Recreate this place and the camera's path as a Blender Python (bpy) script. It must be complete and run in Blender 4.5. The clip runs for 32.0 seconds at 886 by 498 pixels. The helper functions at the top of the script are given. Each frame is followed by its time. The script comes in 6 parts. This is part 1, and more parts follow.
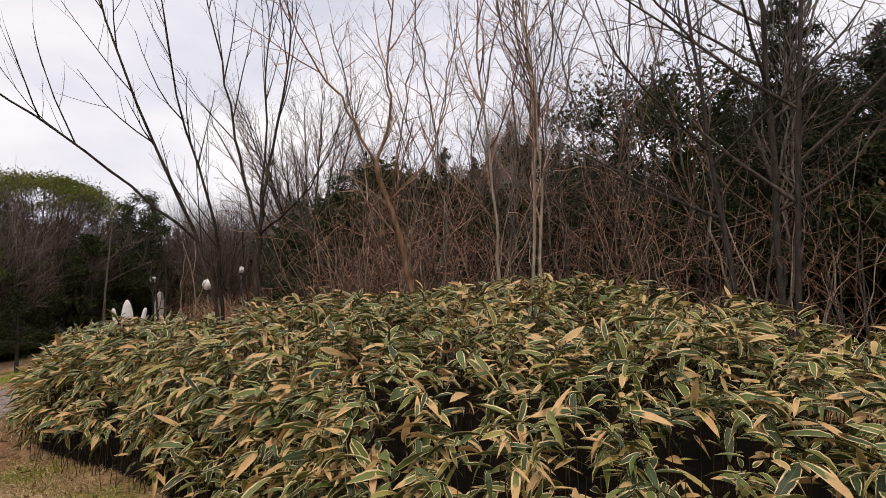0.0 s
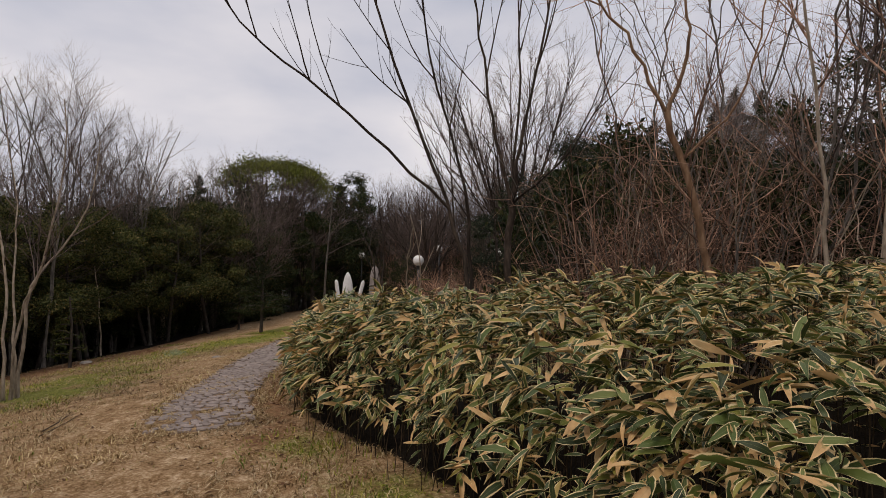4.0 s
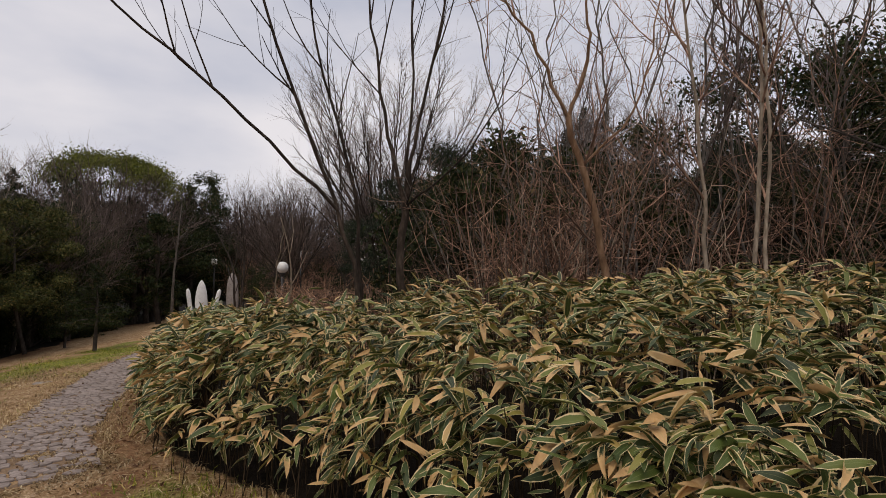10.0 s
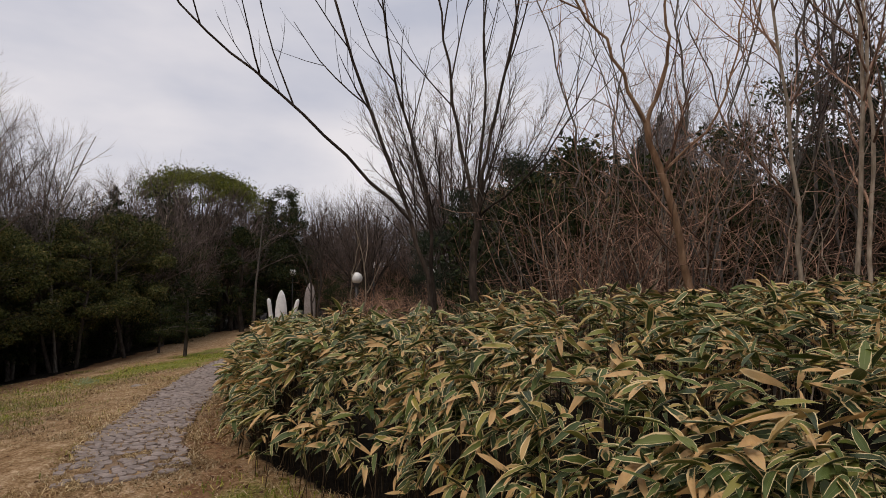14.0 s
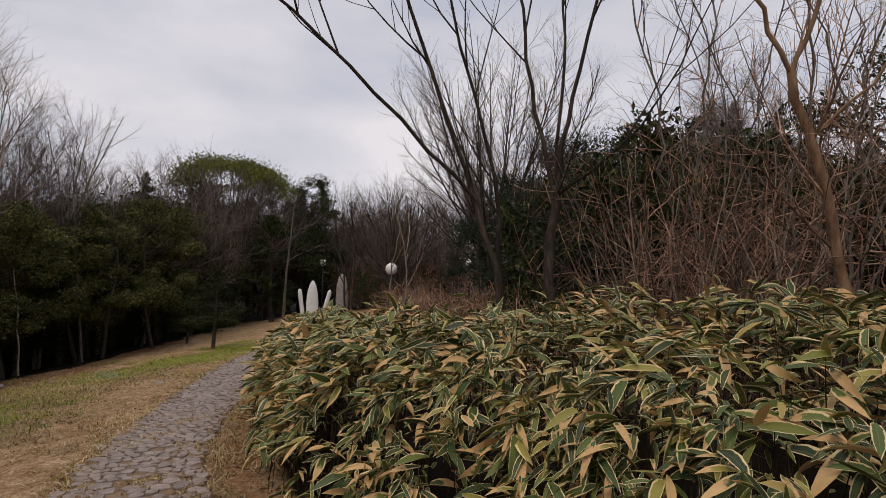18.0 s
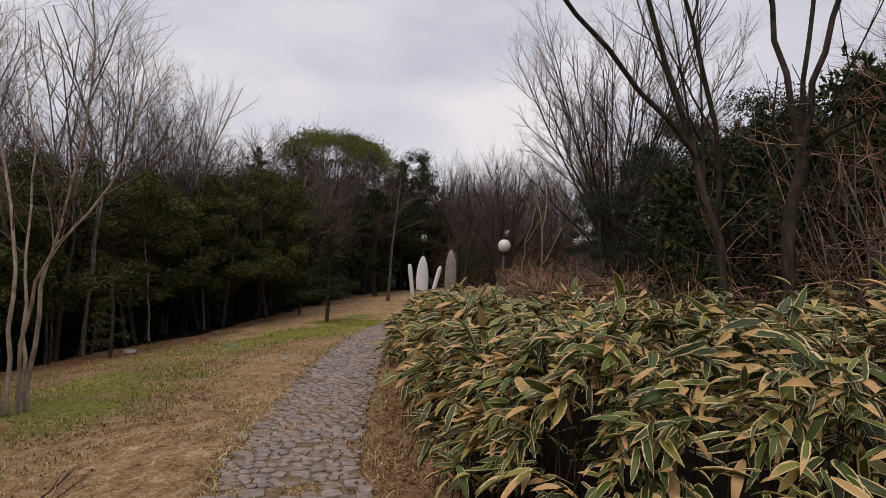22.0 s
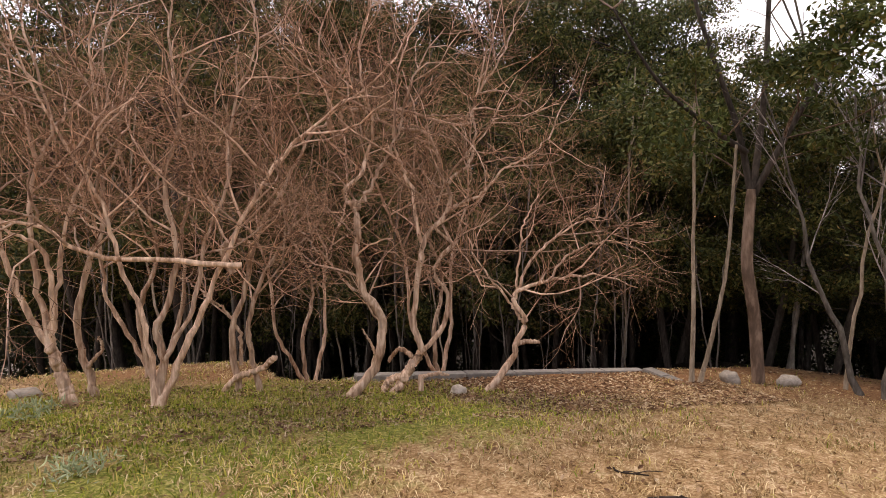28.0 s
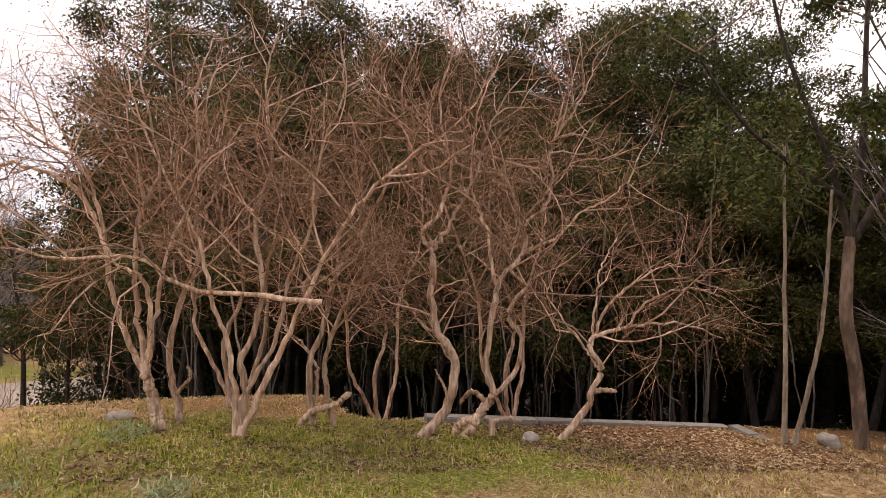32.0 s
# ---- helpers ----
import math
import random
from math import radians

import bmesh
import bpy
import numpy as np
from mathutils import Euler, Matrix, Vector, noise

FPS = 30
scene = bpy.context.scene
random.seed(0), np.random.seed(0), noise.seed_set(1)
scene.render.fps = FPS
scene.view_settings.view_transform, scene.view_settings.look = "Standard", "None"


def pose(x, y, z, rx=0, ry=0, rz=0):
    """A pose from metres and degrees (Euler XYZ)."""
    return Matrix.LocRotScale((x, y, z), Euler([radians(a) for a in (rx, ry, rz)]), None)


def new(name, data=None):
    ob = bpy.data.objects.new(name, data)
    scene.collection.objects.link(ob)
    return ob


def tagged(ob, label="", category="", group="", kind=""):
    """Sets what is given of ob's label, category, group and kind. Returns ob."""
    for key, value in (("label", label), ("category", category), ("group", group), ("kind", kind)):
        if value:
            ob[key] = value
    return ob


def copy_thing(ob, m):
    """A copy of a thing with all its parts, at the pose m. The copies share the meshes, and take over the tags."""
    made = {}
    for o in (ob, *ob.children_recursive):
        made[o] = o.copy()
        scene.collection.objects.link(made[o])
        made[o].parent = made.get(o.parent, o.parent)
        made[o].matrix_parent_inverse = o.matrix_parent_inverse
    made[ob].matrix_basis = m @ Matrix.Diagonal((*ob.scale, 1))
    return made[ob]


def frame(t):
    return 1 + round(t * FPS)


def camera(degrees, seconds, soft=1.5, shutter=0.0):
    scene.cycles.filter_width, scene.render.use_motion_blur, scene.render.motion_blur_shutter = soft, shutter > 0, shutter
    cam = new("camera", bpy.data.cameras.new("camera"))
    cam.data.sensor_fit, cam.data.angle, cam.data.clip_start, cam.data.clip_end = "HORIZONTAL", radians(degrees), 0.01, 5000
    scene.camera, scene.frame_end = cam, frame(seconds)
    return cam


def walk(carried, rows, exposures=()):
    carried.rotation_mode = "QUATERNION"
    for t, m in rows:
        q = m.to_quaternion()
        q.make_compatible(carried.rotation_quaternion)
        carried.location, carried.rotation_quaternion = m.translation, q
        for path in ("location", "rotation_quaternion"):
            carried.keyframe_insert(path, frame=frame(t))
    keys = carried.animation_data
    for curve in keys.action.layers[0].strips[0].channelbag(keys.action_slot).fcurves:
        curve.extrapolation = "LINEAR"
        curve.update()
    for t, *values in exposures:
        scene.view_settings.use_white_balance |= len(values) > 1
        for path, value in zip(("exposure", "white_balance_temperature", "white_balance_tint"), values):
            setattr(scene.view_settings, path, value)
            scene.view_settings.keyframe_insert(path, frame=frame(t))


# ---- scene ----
cam = camera(75.8, 32.0, 0.85)
METRES, EYE, TILT, LEAN, TURN = 5.0, 1.55, 1.5, 1.0, 0.0
ROWS = [
    (0.0, 0.0, 0.0, 0.0, 0.0, 0.0, -0.0),
    (0.5, -0.0154, 0.0354, -0.0038, 9.25, 0.18, 0.09),
    (1.0, -0.0365, 0.0585, -0.0088, 15.71, -2.06, -1.31),
    (1.5, -0.0783, 0.0749, -0.0087, 17.42, -0.64, -1.77),
    (2.0, -0.1036, 0.0871, -0.0138, 19.04, -4.2, -2.13),
    (2.5, -0.1168, 0.1025, -0.0169, 20.44, -2.45, -1.2),
    (4.5, -0.2193, 0.1711, -0.0287, 17.36, -1.75, -1.0),
    (5.0, -0.2354, 0.2017, -0.0287, 16.39, -1.0, -0.58),
    (5.5, -0.2555, 0.2099, -0.0284, 9.66, 0.19, -0.48),
    (6.0, -0.2713, 0.212, -0.0316, 6.17, -0.39, -1.55),
    (6.5, -0.2717, 0.215, -0.034, 4.73, -1.43, -1.03),
    (7.0, -0.2746, 0.2142, -0.0336, 5.49, -1.0, -1.02),
    (7.5, -0.2764, 0.2141, -0.0335, 6.85, -0.74, -1.28),
    (8.0, -0.2776, 0.2136, -0.0333, 8.78, -0.76, -1.03),
    (8.5, -0.2776, 0.2136, -0.0335, 7.65, -0.86, -1.34),
    (9.0, -0.278, 0.2124, -0.0331, 5.71, 0.27, -1.7),
    (9.5, -0.2772, 0.2125, -0.0331, 5.97, 0.03, -0.76),
    (10.0, -0.2764, 0.2135, -0.0333, 3.83, -0.83, -1.67),
    (10.5, -0.2781, 0.2132, -0.0332, 3.73, -0.58, -2.05),
    (11.0, -0.2772, 0.216, -0.0332, 5.6, -1.18, -1.44),
    (11.5, -0.2779, 0.2174, -0.0338, 6.58, -1.2, -1.63),
    (12.0, -0.2778, 0.2185, -0.0334, 6.77, -0.91, -1.18),
    (12.5, -0.2786, 0.2169, -0.0335, 7.38, -0.5, -1.67),
    (13.0, -0.2808, 0.2149, -0.0332, 8.86, 0.19, -1.62),
    (13.5, -0.2808, 0.2154, -0.0337, 10.39, -0.45, -1.56),
    (14.0, -0.2812, 0.2148, -0.0329, 10.91, 0.05, -1.43),
    (14.5, -0.2886, 0.2181, -0.0347, 14.1, -2.77, -2.94),
    (15.0, -0.2977, 0.2422, -0.0369, 19.88, -1.07, -0.74),
    (15.5, -0.3109, 0.2657, -0.0378, 21.7, -0.44, -0.82),
    (17.5, -0.3772, 0.3817, -0.0469, 16.43, -0.94, -1.48),
    (18.0, -0.3837, 0.3837, -0.0463, 13.64, -0.8, -2.12),
    (18.5, -0.3931, 0.3817, -0.0468, 12.85, -1.12, -2.86),
    (19.0, -0.3999, 0.3812, -0.0466, 12.33, -1.0, -4.45),
    (19.5, -0.4234, 0.3864, -0.0512, 13.58, -1.11, -3.9),
    (20.0, -0.4585, 0.4141, -0.0587, 17.33, -1.23, -4.53),
    (20.5, -0.4889, 0.4371, -0.0613, 17.93, -1.5, -4.33),
    (21.0, -0.5294, 0.455, -0.0622, 18.49, -1.93, -3.84),
    (21.5, -0.5484, 0.4758, -0.0661, 19.73, -2.54, -3.3),
    (22.0, -0.5569, 0.5065, -0.0666, 22.69, -3.44, -2.89),
    (22.5, -0.5711, 0.521, -0.0703, 28.11, -4.62, -2.59),
    (23.0, -0.6, 0.5324, -0.0716, 36.69, -5.05, -2.23),
    (23.5, -0.625, 0.547, -0.0758, 46.27, -5.98, -1.64),
    (24.0, -0.6349, 0.5672, -0.0741, 59.07, -4.36, -0.64),
    (24.5, -0.6373, 0.5653, -0.0747, 71.65, -3.95, 0.78),
    (26.5, -0.6389, 0.5351, -0.072, 97.86, -5.0, 1.15),
    (27.0, -0.6376, 0.5301, -0.0717, 106.11, -4.56, 3.11),
    (27.5, -0.6363, 0.524, -0.0716, 113.93, -4.15, 3.33),
    (28.0, -0.6334, 0.5183, -0.0719, 121.07, -4.48, 2.95),
    (28.5, -0.6292, 0.5134, -0.0715, 126.78, -5.3, 2.79),
    (29.0, -0.6254, 0.5101, -0.0705, 130.28, -4.75, 2.81),
    (29.5, -0.624, 0.5095, -0.0692, 130.74, -3.15, 2.99),
    (30.0, -0.622, 0.5087, -0.0683, 132.56, -1.43, 2.6),
    (30.5, -0.6224, 0.5091, -0.0679, 130.96, -1.24, 2.5),
    (31.0, -0.622, 0.5092, -0.0673, 130.72, -0.41, 2.13),
    (31.5, -0.6216, 0.5096, -0.067, 129.93, 0.0, 1.73),
    (32.0, -0.6231, 0.5101, -0.0669, 127.94, -0.26, 1.8),
]
walk(cam, [(t, pose(0, 0, EYE, TILT, LEAN, TURN) @ pose(METRES * x, METRES * y, METRES * z, 90 + pitch, roll, yaw)) for t, x, y, z, yaw, pitch, roll in ROWS],
     exposures=[(0.0, 0.22, 7700, 18), (1.0, -0.05, 7650, 18), (2.0, -0.18, 7600, 18), (6.0, -0.25, 7500, 17), (10.0, -0.2, 7500, 17), (20.0, -0.22, 7500, 17), (22.0, -0.2, 7500, 18), (24.0, 0.02, 7550, 18), (24.5, 0.06, 7600, 18),
                (26.5, 0.68, 7900, 20), (28.0, 0.98, 8150, 21), (29.0, 1.36, 8150, 22), (30.0, 1.32, 8350, 22), (31.0, 1.1, 8450, 22), (32.0, 0.86, 8450, 22)])

# ---- world, sun ----
SUN_ELEV, SUN_ROT = radians(60), radians(200)
world = bpy.data.worlds.new("overcast")
scene.world = world
world.use_nodes = True
wn, wl = world.node_tree.nodes, world.node_tree.links
wn.clear()
w_out, w_bg, w_sky, w_mix = wn.new("ShaderNodeOutputWorld"), wn.new("ShaderNodeBackground"), wn.new("ShaderNodeTexSky"), wn.new("ShaderNodeMix")
w_sky.sky_type, w_sky.sun_disc, w_sky.sun_elevation, w_sky.sun_rotation = "NISHITA", False, SUN_ELEV, SUN_ROT
w_tc, w_map, w_noise, w_ramp = wn.new("ShaderNodeTexCoord"), wn.new("ShaderNodeMapping"), wn.new("ShaderNodeTexNoise"), wn.new("ShaderNodeValToRGB")
w_map.inputs["Scale"].default_value = (1.2, 1.2, 3.2)
w_noise.inputs["Scale"].default_value, w_noise.inputs["Detail"].default_value, w_noise.inputs["Roughness"].default_value = 1.6, 5, 0.5
w_ramp.color_ramp.elements[0].position, w_ramp.color_ramp.elements[0].color = 0.36, (5.2, 6.1, 7.8, 1)
w_ramp.color_ramp.elements[1].position, w_ramp.color_ramp.elements[1].color = 0.66, (8.3, 8.95, 10.1, 1)
w_mix.data_type = "RGBA"
w_mix.inputs[0].default_value = 0.93
wl.new(w_tc.outputs["Generated"], w_map.inputs["Vector"])
wl.new(w_map.outputs["Vector"], w_noise.inputs["Vector"])
wl.new(w_noise.outputs["Fac"], w_ramp.inputs["Fac"])
wl.new(w_sky.outputs["Color"], w_mix.inputs[6])
wl.new(w_ramp.outputs["Color"], w_mix.inputs[7])
wl.new(w_mix.outputs[2], w_bg.inputs["Color"])
w_bg.inputs["Strength"].default_value = 0.105
wl.new(w_bg.outputs["Background"], w_out.inputs["Surface"])

sun = new("sun", bpy.data.lights.new("sun", "SUN"))
sun.data.energy, sun.data.angle, sun.data.color = 1.3, radians(25), (1.0, 0.95, 0.88)
sun.rotation_euler = (radians(30), 0, radians(-20))

# ---- materials ----


def nodes_of(name):
    m = bpy.data.materials.new(name)
    m.use_nodes = True
    nt = m.node_tree
    return m, nt.nodes, nt.links, nt.nodes["Principled BSDF"]


def ramp(ns, stops):
    r = ns.new("ShaderNodeValToRGB")
    els = r.color_ramp.elements
    while len(els) < len(stops):
        els.new(0.5)
    for e, (p, c) in zip(els, stops):
        e.position, e.color = p, (*c, 1)
    return r


def noise_tex(ns, ls, scale, detail=4, vec=None, rough=0.55):
    n = ns.new("ShaderNodeTexNoise")
    n.inputs["Scale"].default_value, n.inputs["Detail"].default_value, n.inputs["Roughness"].default_value = scale, detail, rough
    if vec is not None:
        ls.new(vec, n.inputs["Vector"])
    return n


def mixc(ns, ls, fac, a, b, blend="MIX"):
    m = ns.new("ShaderNodeMix")
    m.data_type, m.blend_type = "RGBA", blend
    for sock, v in ((m.inputs[0], fac), (m.inputs[6], a), (m.inputs[7], b)):
        if isinstance(v, (int, float)):
            sock.default_value = v
        elif isinstance(v, tuple):
            sock.default_value = (*v, 1)
        else:
            ls.new(v, sock)
    return m.outputs[2]


def mathn(ns, ls, op, a, b=0.0, clamp=False):
    m = ns.new("ShaderNodeMath")
    m.operation, m.use_clamp = op, clamp
    for sock, v in ((m.inputs[0], a), (m.inputs[1], b)):
        if isinstance(v, (int, float)):
            sock.default_value = v
        else:
            ls.new(v, sock)
    return m.outputs[0]


def bump(ns, ls, bsdf, height, strength, dist=0.01):
    b = ns.new("ShaderNodeBump")
    b.inputs["Strength"].default_value, b.inputs["Distance"].default_value = strength, dist
    ls.new(height, b.inputs["Height"])
    ls.new(b.outputs["Normal"], bsdf.inputs["Normal"])


def bark(name, dark, mid, light, scale=14.0, rough=0.85, stretch=0.3, strength=0.5, vary=0.5):
    """Bark with lengthwise streaks, blotches and fine relief."""
    m, ns, ls, b = nodes_of(name)
    tc, mp = ns.new("ShaderNodeTexCoord"), ns.new("ShaderNodeMapping")
    mp.inputs["Scale"].default_value = (1, 1, stretch)
    ls.new(tc.outputs["Object"], mp.inputs["Vector"])
    n1 = noise_tex(ns, ls, scale * 2.2, 5, mp.outputs["Vector"])
    n2 = noise_tex(ns, ls, scale * 0.25, 3, tc.outputs["Object"])
    r1 = ramp(ns, [(0.36, dark), (0.5, mid), (0.64, light)])
    ls.new(n1.outputs["Fac"], r1.inputs["Fac"])
    r2 = ramp(ns, [(0.35, tuple(c * 0.7 for c in mid)), (0.65, light)])
    ls.new(n2.outputs["Fac"], r2.inputs["Fac"])
    col = mixc(ns, ls, 0.45, r1.outputs["Color"], r2.outputs["Color"])
    info = ns.new("ShaderNodeObjectInfo")
    hue = ns.new("ShaderNodeHueSaturation")
    geo = ns.new("ShaderNodeNewGeometry")
    rnd = mathn(ns, ls, "FRACT", mathn(ns, ls, "ADD", info.outputs["Random"], geo.outputs["Random Per Island"]))
    ls.new(mathn(ns, ls, "ADD", mathn(ns, ls, "MULTIPLY", mathn(ns, ls, "POWER", rnd, 1.6), vary), 1.0 - vary * 0.38), hue.inputs["Value"])
    ls.new(col, hue.inputs["Color"])
    ls.new(hue.outputs["Color"], b.inputs["Base Color"])
    b.inputs["Roughness"].default_value = rough
    b.inputs["Specular IOR Level"].default_value = 0.12
    bump(ns, ls, b, n1.outputs["Fac"], strength, 0.012)
    return m


def leafy(name, stops, rough=0.6, trans=0.12, spec=0.14):
    """Leaves, each of its own shade, with a little light through them."""
    m, ns, ls, b = nodes_of(name)
    geo = ns.new("ShaderNodeNewGeometry")
    r = ramp(ns, stops)
    ls.new(geo.outputs["Random Per Island"], r.inputs["Fac"])
    tc = ns.new("ShaderNodeTexCoord")
    n = noise_tex(ns, ls, 0.9, 3, tc.outputs["Object"])
    shade = ramp(ns, [(0.3, (0.62, 0.62, 0.62)), (0.7, (1.25, 1.25, 1.1))])
    ls.new(n.outputs["Fac"], shade.inputs["Fac"])
    col = mixc(ns, ls, 1.0, r.outputs["Color"], shade.outputs["Color"], "MULTIPLY")
    ls.new(col, b.inputs["Base Color"])
    b.inputs["Roughness"].default_value, b.inputs["Specular IOR Level"].default_value = rough, spec
    if trans:
        t, mx, out = ns.new("ShaderNodeBsdfTranslucent"), ns.new("ShaderNodeMixShader"), ns["Material Output"]
        ls.new(col, t.inputs["Color"])
        mx.inputs[0].default_value = trans
        ls.new(b.outputs[0], mx.inputs[1])
        ls.new(t.outputs[0], mx.inputs[2])
        ls.new(mx.outputs[0], out.inputs["Surface"])
    return m


def sasa_material():
    """Striped bamboo-grass leaves: green middle, cream margin, withered tips."""
    m, ns, ls, b = nodes_of("sasa_leaf")
    uv = ns.new("ShaderNodeUVMap")
    sep = ns.new("ShaderNodeSeparateXYZ")
    ls.new(uv.outputs["UV"], sep.inputs[0])
    geo, info, tc = ns.new("ShaderNodeNewGeometry"), ns.new("ShaderNodeObjectInfo"), ns.new("ShaderNodeTexCoord")
    rnd = mathn(ns, ls, "FRACT", mathn(ns, ls, "ADD", geo.outputs["Random Per Island"], info.outputs["Random"]))
    rnd2 = mathn(ns, ls, "FRACT", mathn(ns, ls, "MULTIPLY", rnd, 17.31))
    nz = noise_tex(ns, ls, 38, 3, tc.outputs["Object"])
    wav = mathn(ns, ls, "MULTIPLY", mathn(ns, ls, "SUBTRACT", nz.outputs["Fac"], 0.5), 0.5)
    side = mathn(ns, ls, "ABSOLUTE", mathn(ns, ls, "SUBTRACT", mathn(ns, ls, "MULTIPLY", sep.outputs["X"], 2.0), 1.0))
    green = ramp(ns, [(0.0, (0.015, 0.030, 0.008)), (0.3, (0.036, 0.066, 0.014)), (0.6, (0.088, 0.128, 0.025)), (0.80, (0.15, 0.175, 0.036)), (0.91, (0.34, 0.28, 0.06)), (0.97, (0.58, 0.36, 0.15))])
    ls.new(rnd, green.inputs["Fac"])
    streak = ns.new("ShaderNodeTexWave")
    streak.inputs["Scale"].default_value, streak.inputs["Distortion"].default_value = 9, 1.5
    ls.new(uv.outputs["UV"], streak.inputs["Vector"])
    gcol = mixc(ns, ls, mathn(ns, ls, "MULTIPLY", streak.outputs["Fac"], 0.16), green.outputs["Color"], (0.12, 0.14, 0.05))
    cream = mixc(ns, ls, rnd2, (0.80, 0.69, 0.40), (0.68, 0.49, 0.24))
    edge0 = mathn(ns, ls, "SUBTRACT", mathn(ns, ls, "ADD", side, wav), mathn(ns, ls, "SUBTRACT", 0.93, mathn(ns, ls, "MULTIPLY", rnd2, 0.38)))
    edge = mathn(ns, ls, "MULTIPLY", edge0, 14.0, True)
    col = mixc(ns, ls, edge, gcol, cream)
    # withered tips and wholly withered leaves
    tipline = mathn(ns, ls, "SUBTRACT", mathn(ns, ls, "ADD", sep.outputs["Y"], wav), mathn(ns, ls, "SUBTRACT", 1.18, mathn(ns, ls, "MULTIPLY", mathn(ns, ls, "POWER", rnd2, 3.2), 1.3)))
    tan = mixc(ns, ls, nz.outputs["Fac"], (0.46, 0.25, 0.09), (0.74, 0.50, 0.24))
    col = mixc(ns, ls, mathn(ns, ls, "MULTIPLY", tipline, 8.0, True), col, tan)
    rib = mathn(ns, ls, "SUBTRACT", 1.0, mathn(ns, ls, "MULTIPLY", side, 14.0, True))
    col = mixc(ns, ls, mathn(ns, ls, "MULTIPLY", rib, 0.35), col, (0.3, 0.32, 0.14))
    ls.new(col, b.inputs["Base Color"])
    b.inputs["Roughness"].default_value, b.inputs["Specular IOR Level"].default_value = 0.42, 0.42
    t, mx, out = ns.new("ShaderNodeBsdfTranslucent"), ns.new("ShaderNodeMixShader"), ns["Material Output"]
    ls.new(col, t.inputs["Color"])
    mx.inputs[0].default_value = 0.04
    ls.new(b.outputs[0], mx.inputs[1])
    ls.new(t.outputs[0], mx.inputs[2])
    ls.new(mx.outputs[0], out.inputs["Surface"])
    bump(ns, ls, b, streak.outputs["Fac"], 0.25, 0.003)
    return m


def ground_material():
    """Withered lawn, green patches, leaf litter and soil blackened to stand for shade, by the masks laid on the ground.
    """
    m, ns, ls, b = nodes_of("lawn_and_litter")
    tc = ns.new("ShaderNodeTexCoord")
    v = tc.outputs["Object"]
    fine, mid, big, speck = noise_tex(ns, ls, 38, 6, v, 0.75), noise_tex(ns, ls, 6, 6, v, 0.65), noise_tex(ns, ls, 0.9, 4, v), noise_tex(ns, ls, 17, 5, v, 0.75)

    def attr(n):
        a = ns.new("ShaderNodeAttribute")
        a.attribute_name = n
        return a.outputs["Fac"]
    straw = ramp(ns, [(0.37, (0.085, 0.040, 0.018)), (0.45, (0.25, 0.148, 0.070)), (0.53, (0.40, 0.262, 0.145)), (0.62, (0.66, 0.50, 0.33))])
    ls.new(mixc(ns, ls, 0.4, fine.outputs["Fac"], mid.outputs["Fac"]), straw.inputs["Fac"])
    green = ramp(ns, [(0.36, (0.055, 0.075, 0.012)), (0.5, (0.15, 0.185, 0.03)), (0.64, (0.36, 0.34, 0.09))])
    ls.new(fine.outputs["Fac"], green.inputs["Fac"])
    litter = ramp(ns, [(0.3, (0.05, 0.025, 0.014)), (0.45, (0.17, 0.085, 0.045)), (0.58, (0.30, 0.165, 0.085)), (0.72, (0.46, 0.31, 0.19))])
    ls.new(mixc(ns, ls, 0.5, fine.outputs["Fac"], speck.outputs["Fac"]), litter.inputs["Fac"])
    # near-black values put the shade under hedge and trees into the ground colour
    soil_shade = ramp(ns, [(0.3, (0.005, 0.004, 0.003)), (0.7, (0.020, 0.014, 0.009))])
    ls.new(speck.outputs["Fac"], soil_shade.inputs["Fac"])
    blot = mathn(ns, ls, "MULTIPLY", mathn(ns, ls, "SUBTRACT", mixc(ns, ls, 0.5, big.outputs["Fac"], mid.outputs["Fac"]), 0.5), 2.2)

    def edge(a, k=3.0):
        return mathn(ns, ls, "MULTIPLY", mathn(ns, ls, "SUBTRACT", mathn(ns, ls, "ADD", attr(a), blot), 0.42), k, True)
    clots = noise_tex(ns, ls, 2.6, 7, v, 0.7)
    clot = mathn(ns, ls, "MULTIPLY", mathn(ns, ls, "SUBTRACT", mixc(ns, ls, 0.35, clots.outputs["Fac"], speck.outputs["Fac"]), 0.555), 9.0, True)
    brown = ramp(ns, [(0.35, (0.06, 0.028, 0.014)), (0.65, (0.26, 0.13, 0.065))])
    ls.new(fine.outputs["Fac"], brown.inputs["Fac"])
    dry = mixc(ns, ls, mathn(ns, ls, "MULTIPLY", clot, 0.6), straw.outputs["Color"], brown.outputs["Color"])
    col = mixc(ns, ls, mathn(ns, ls, "MULTIPLY", edge("green"), 0.85), dry, green.outputs["Color"])
    col = mixc(ns, ls, edge("litter"), col, litter.outputs["Color"])
    col = mixc(ns, ls, edge("soil_shade", 4.0), col, soil_shade.outputs["Color"])
    ls.new(col, b.inputs["Base Color"])
    b.inputs["Roughness"].default_value, b.inputs["Specular IOR Level"].default_value = 0.95, 0.1
    bump(ns, ls, b, mixc(ns, ls, 0.4, fine.outputs["Fac"], speck.outputs["Fac"]), 0.9, 0.03)
    return m


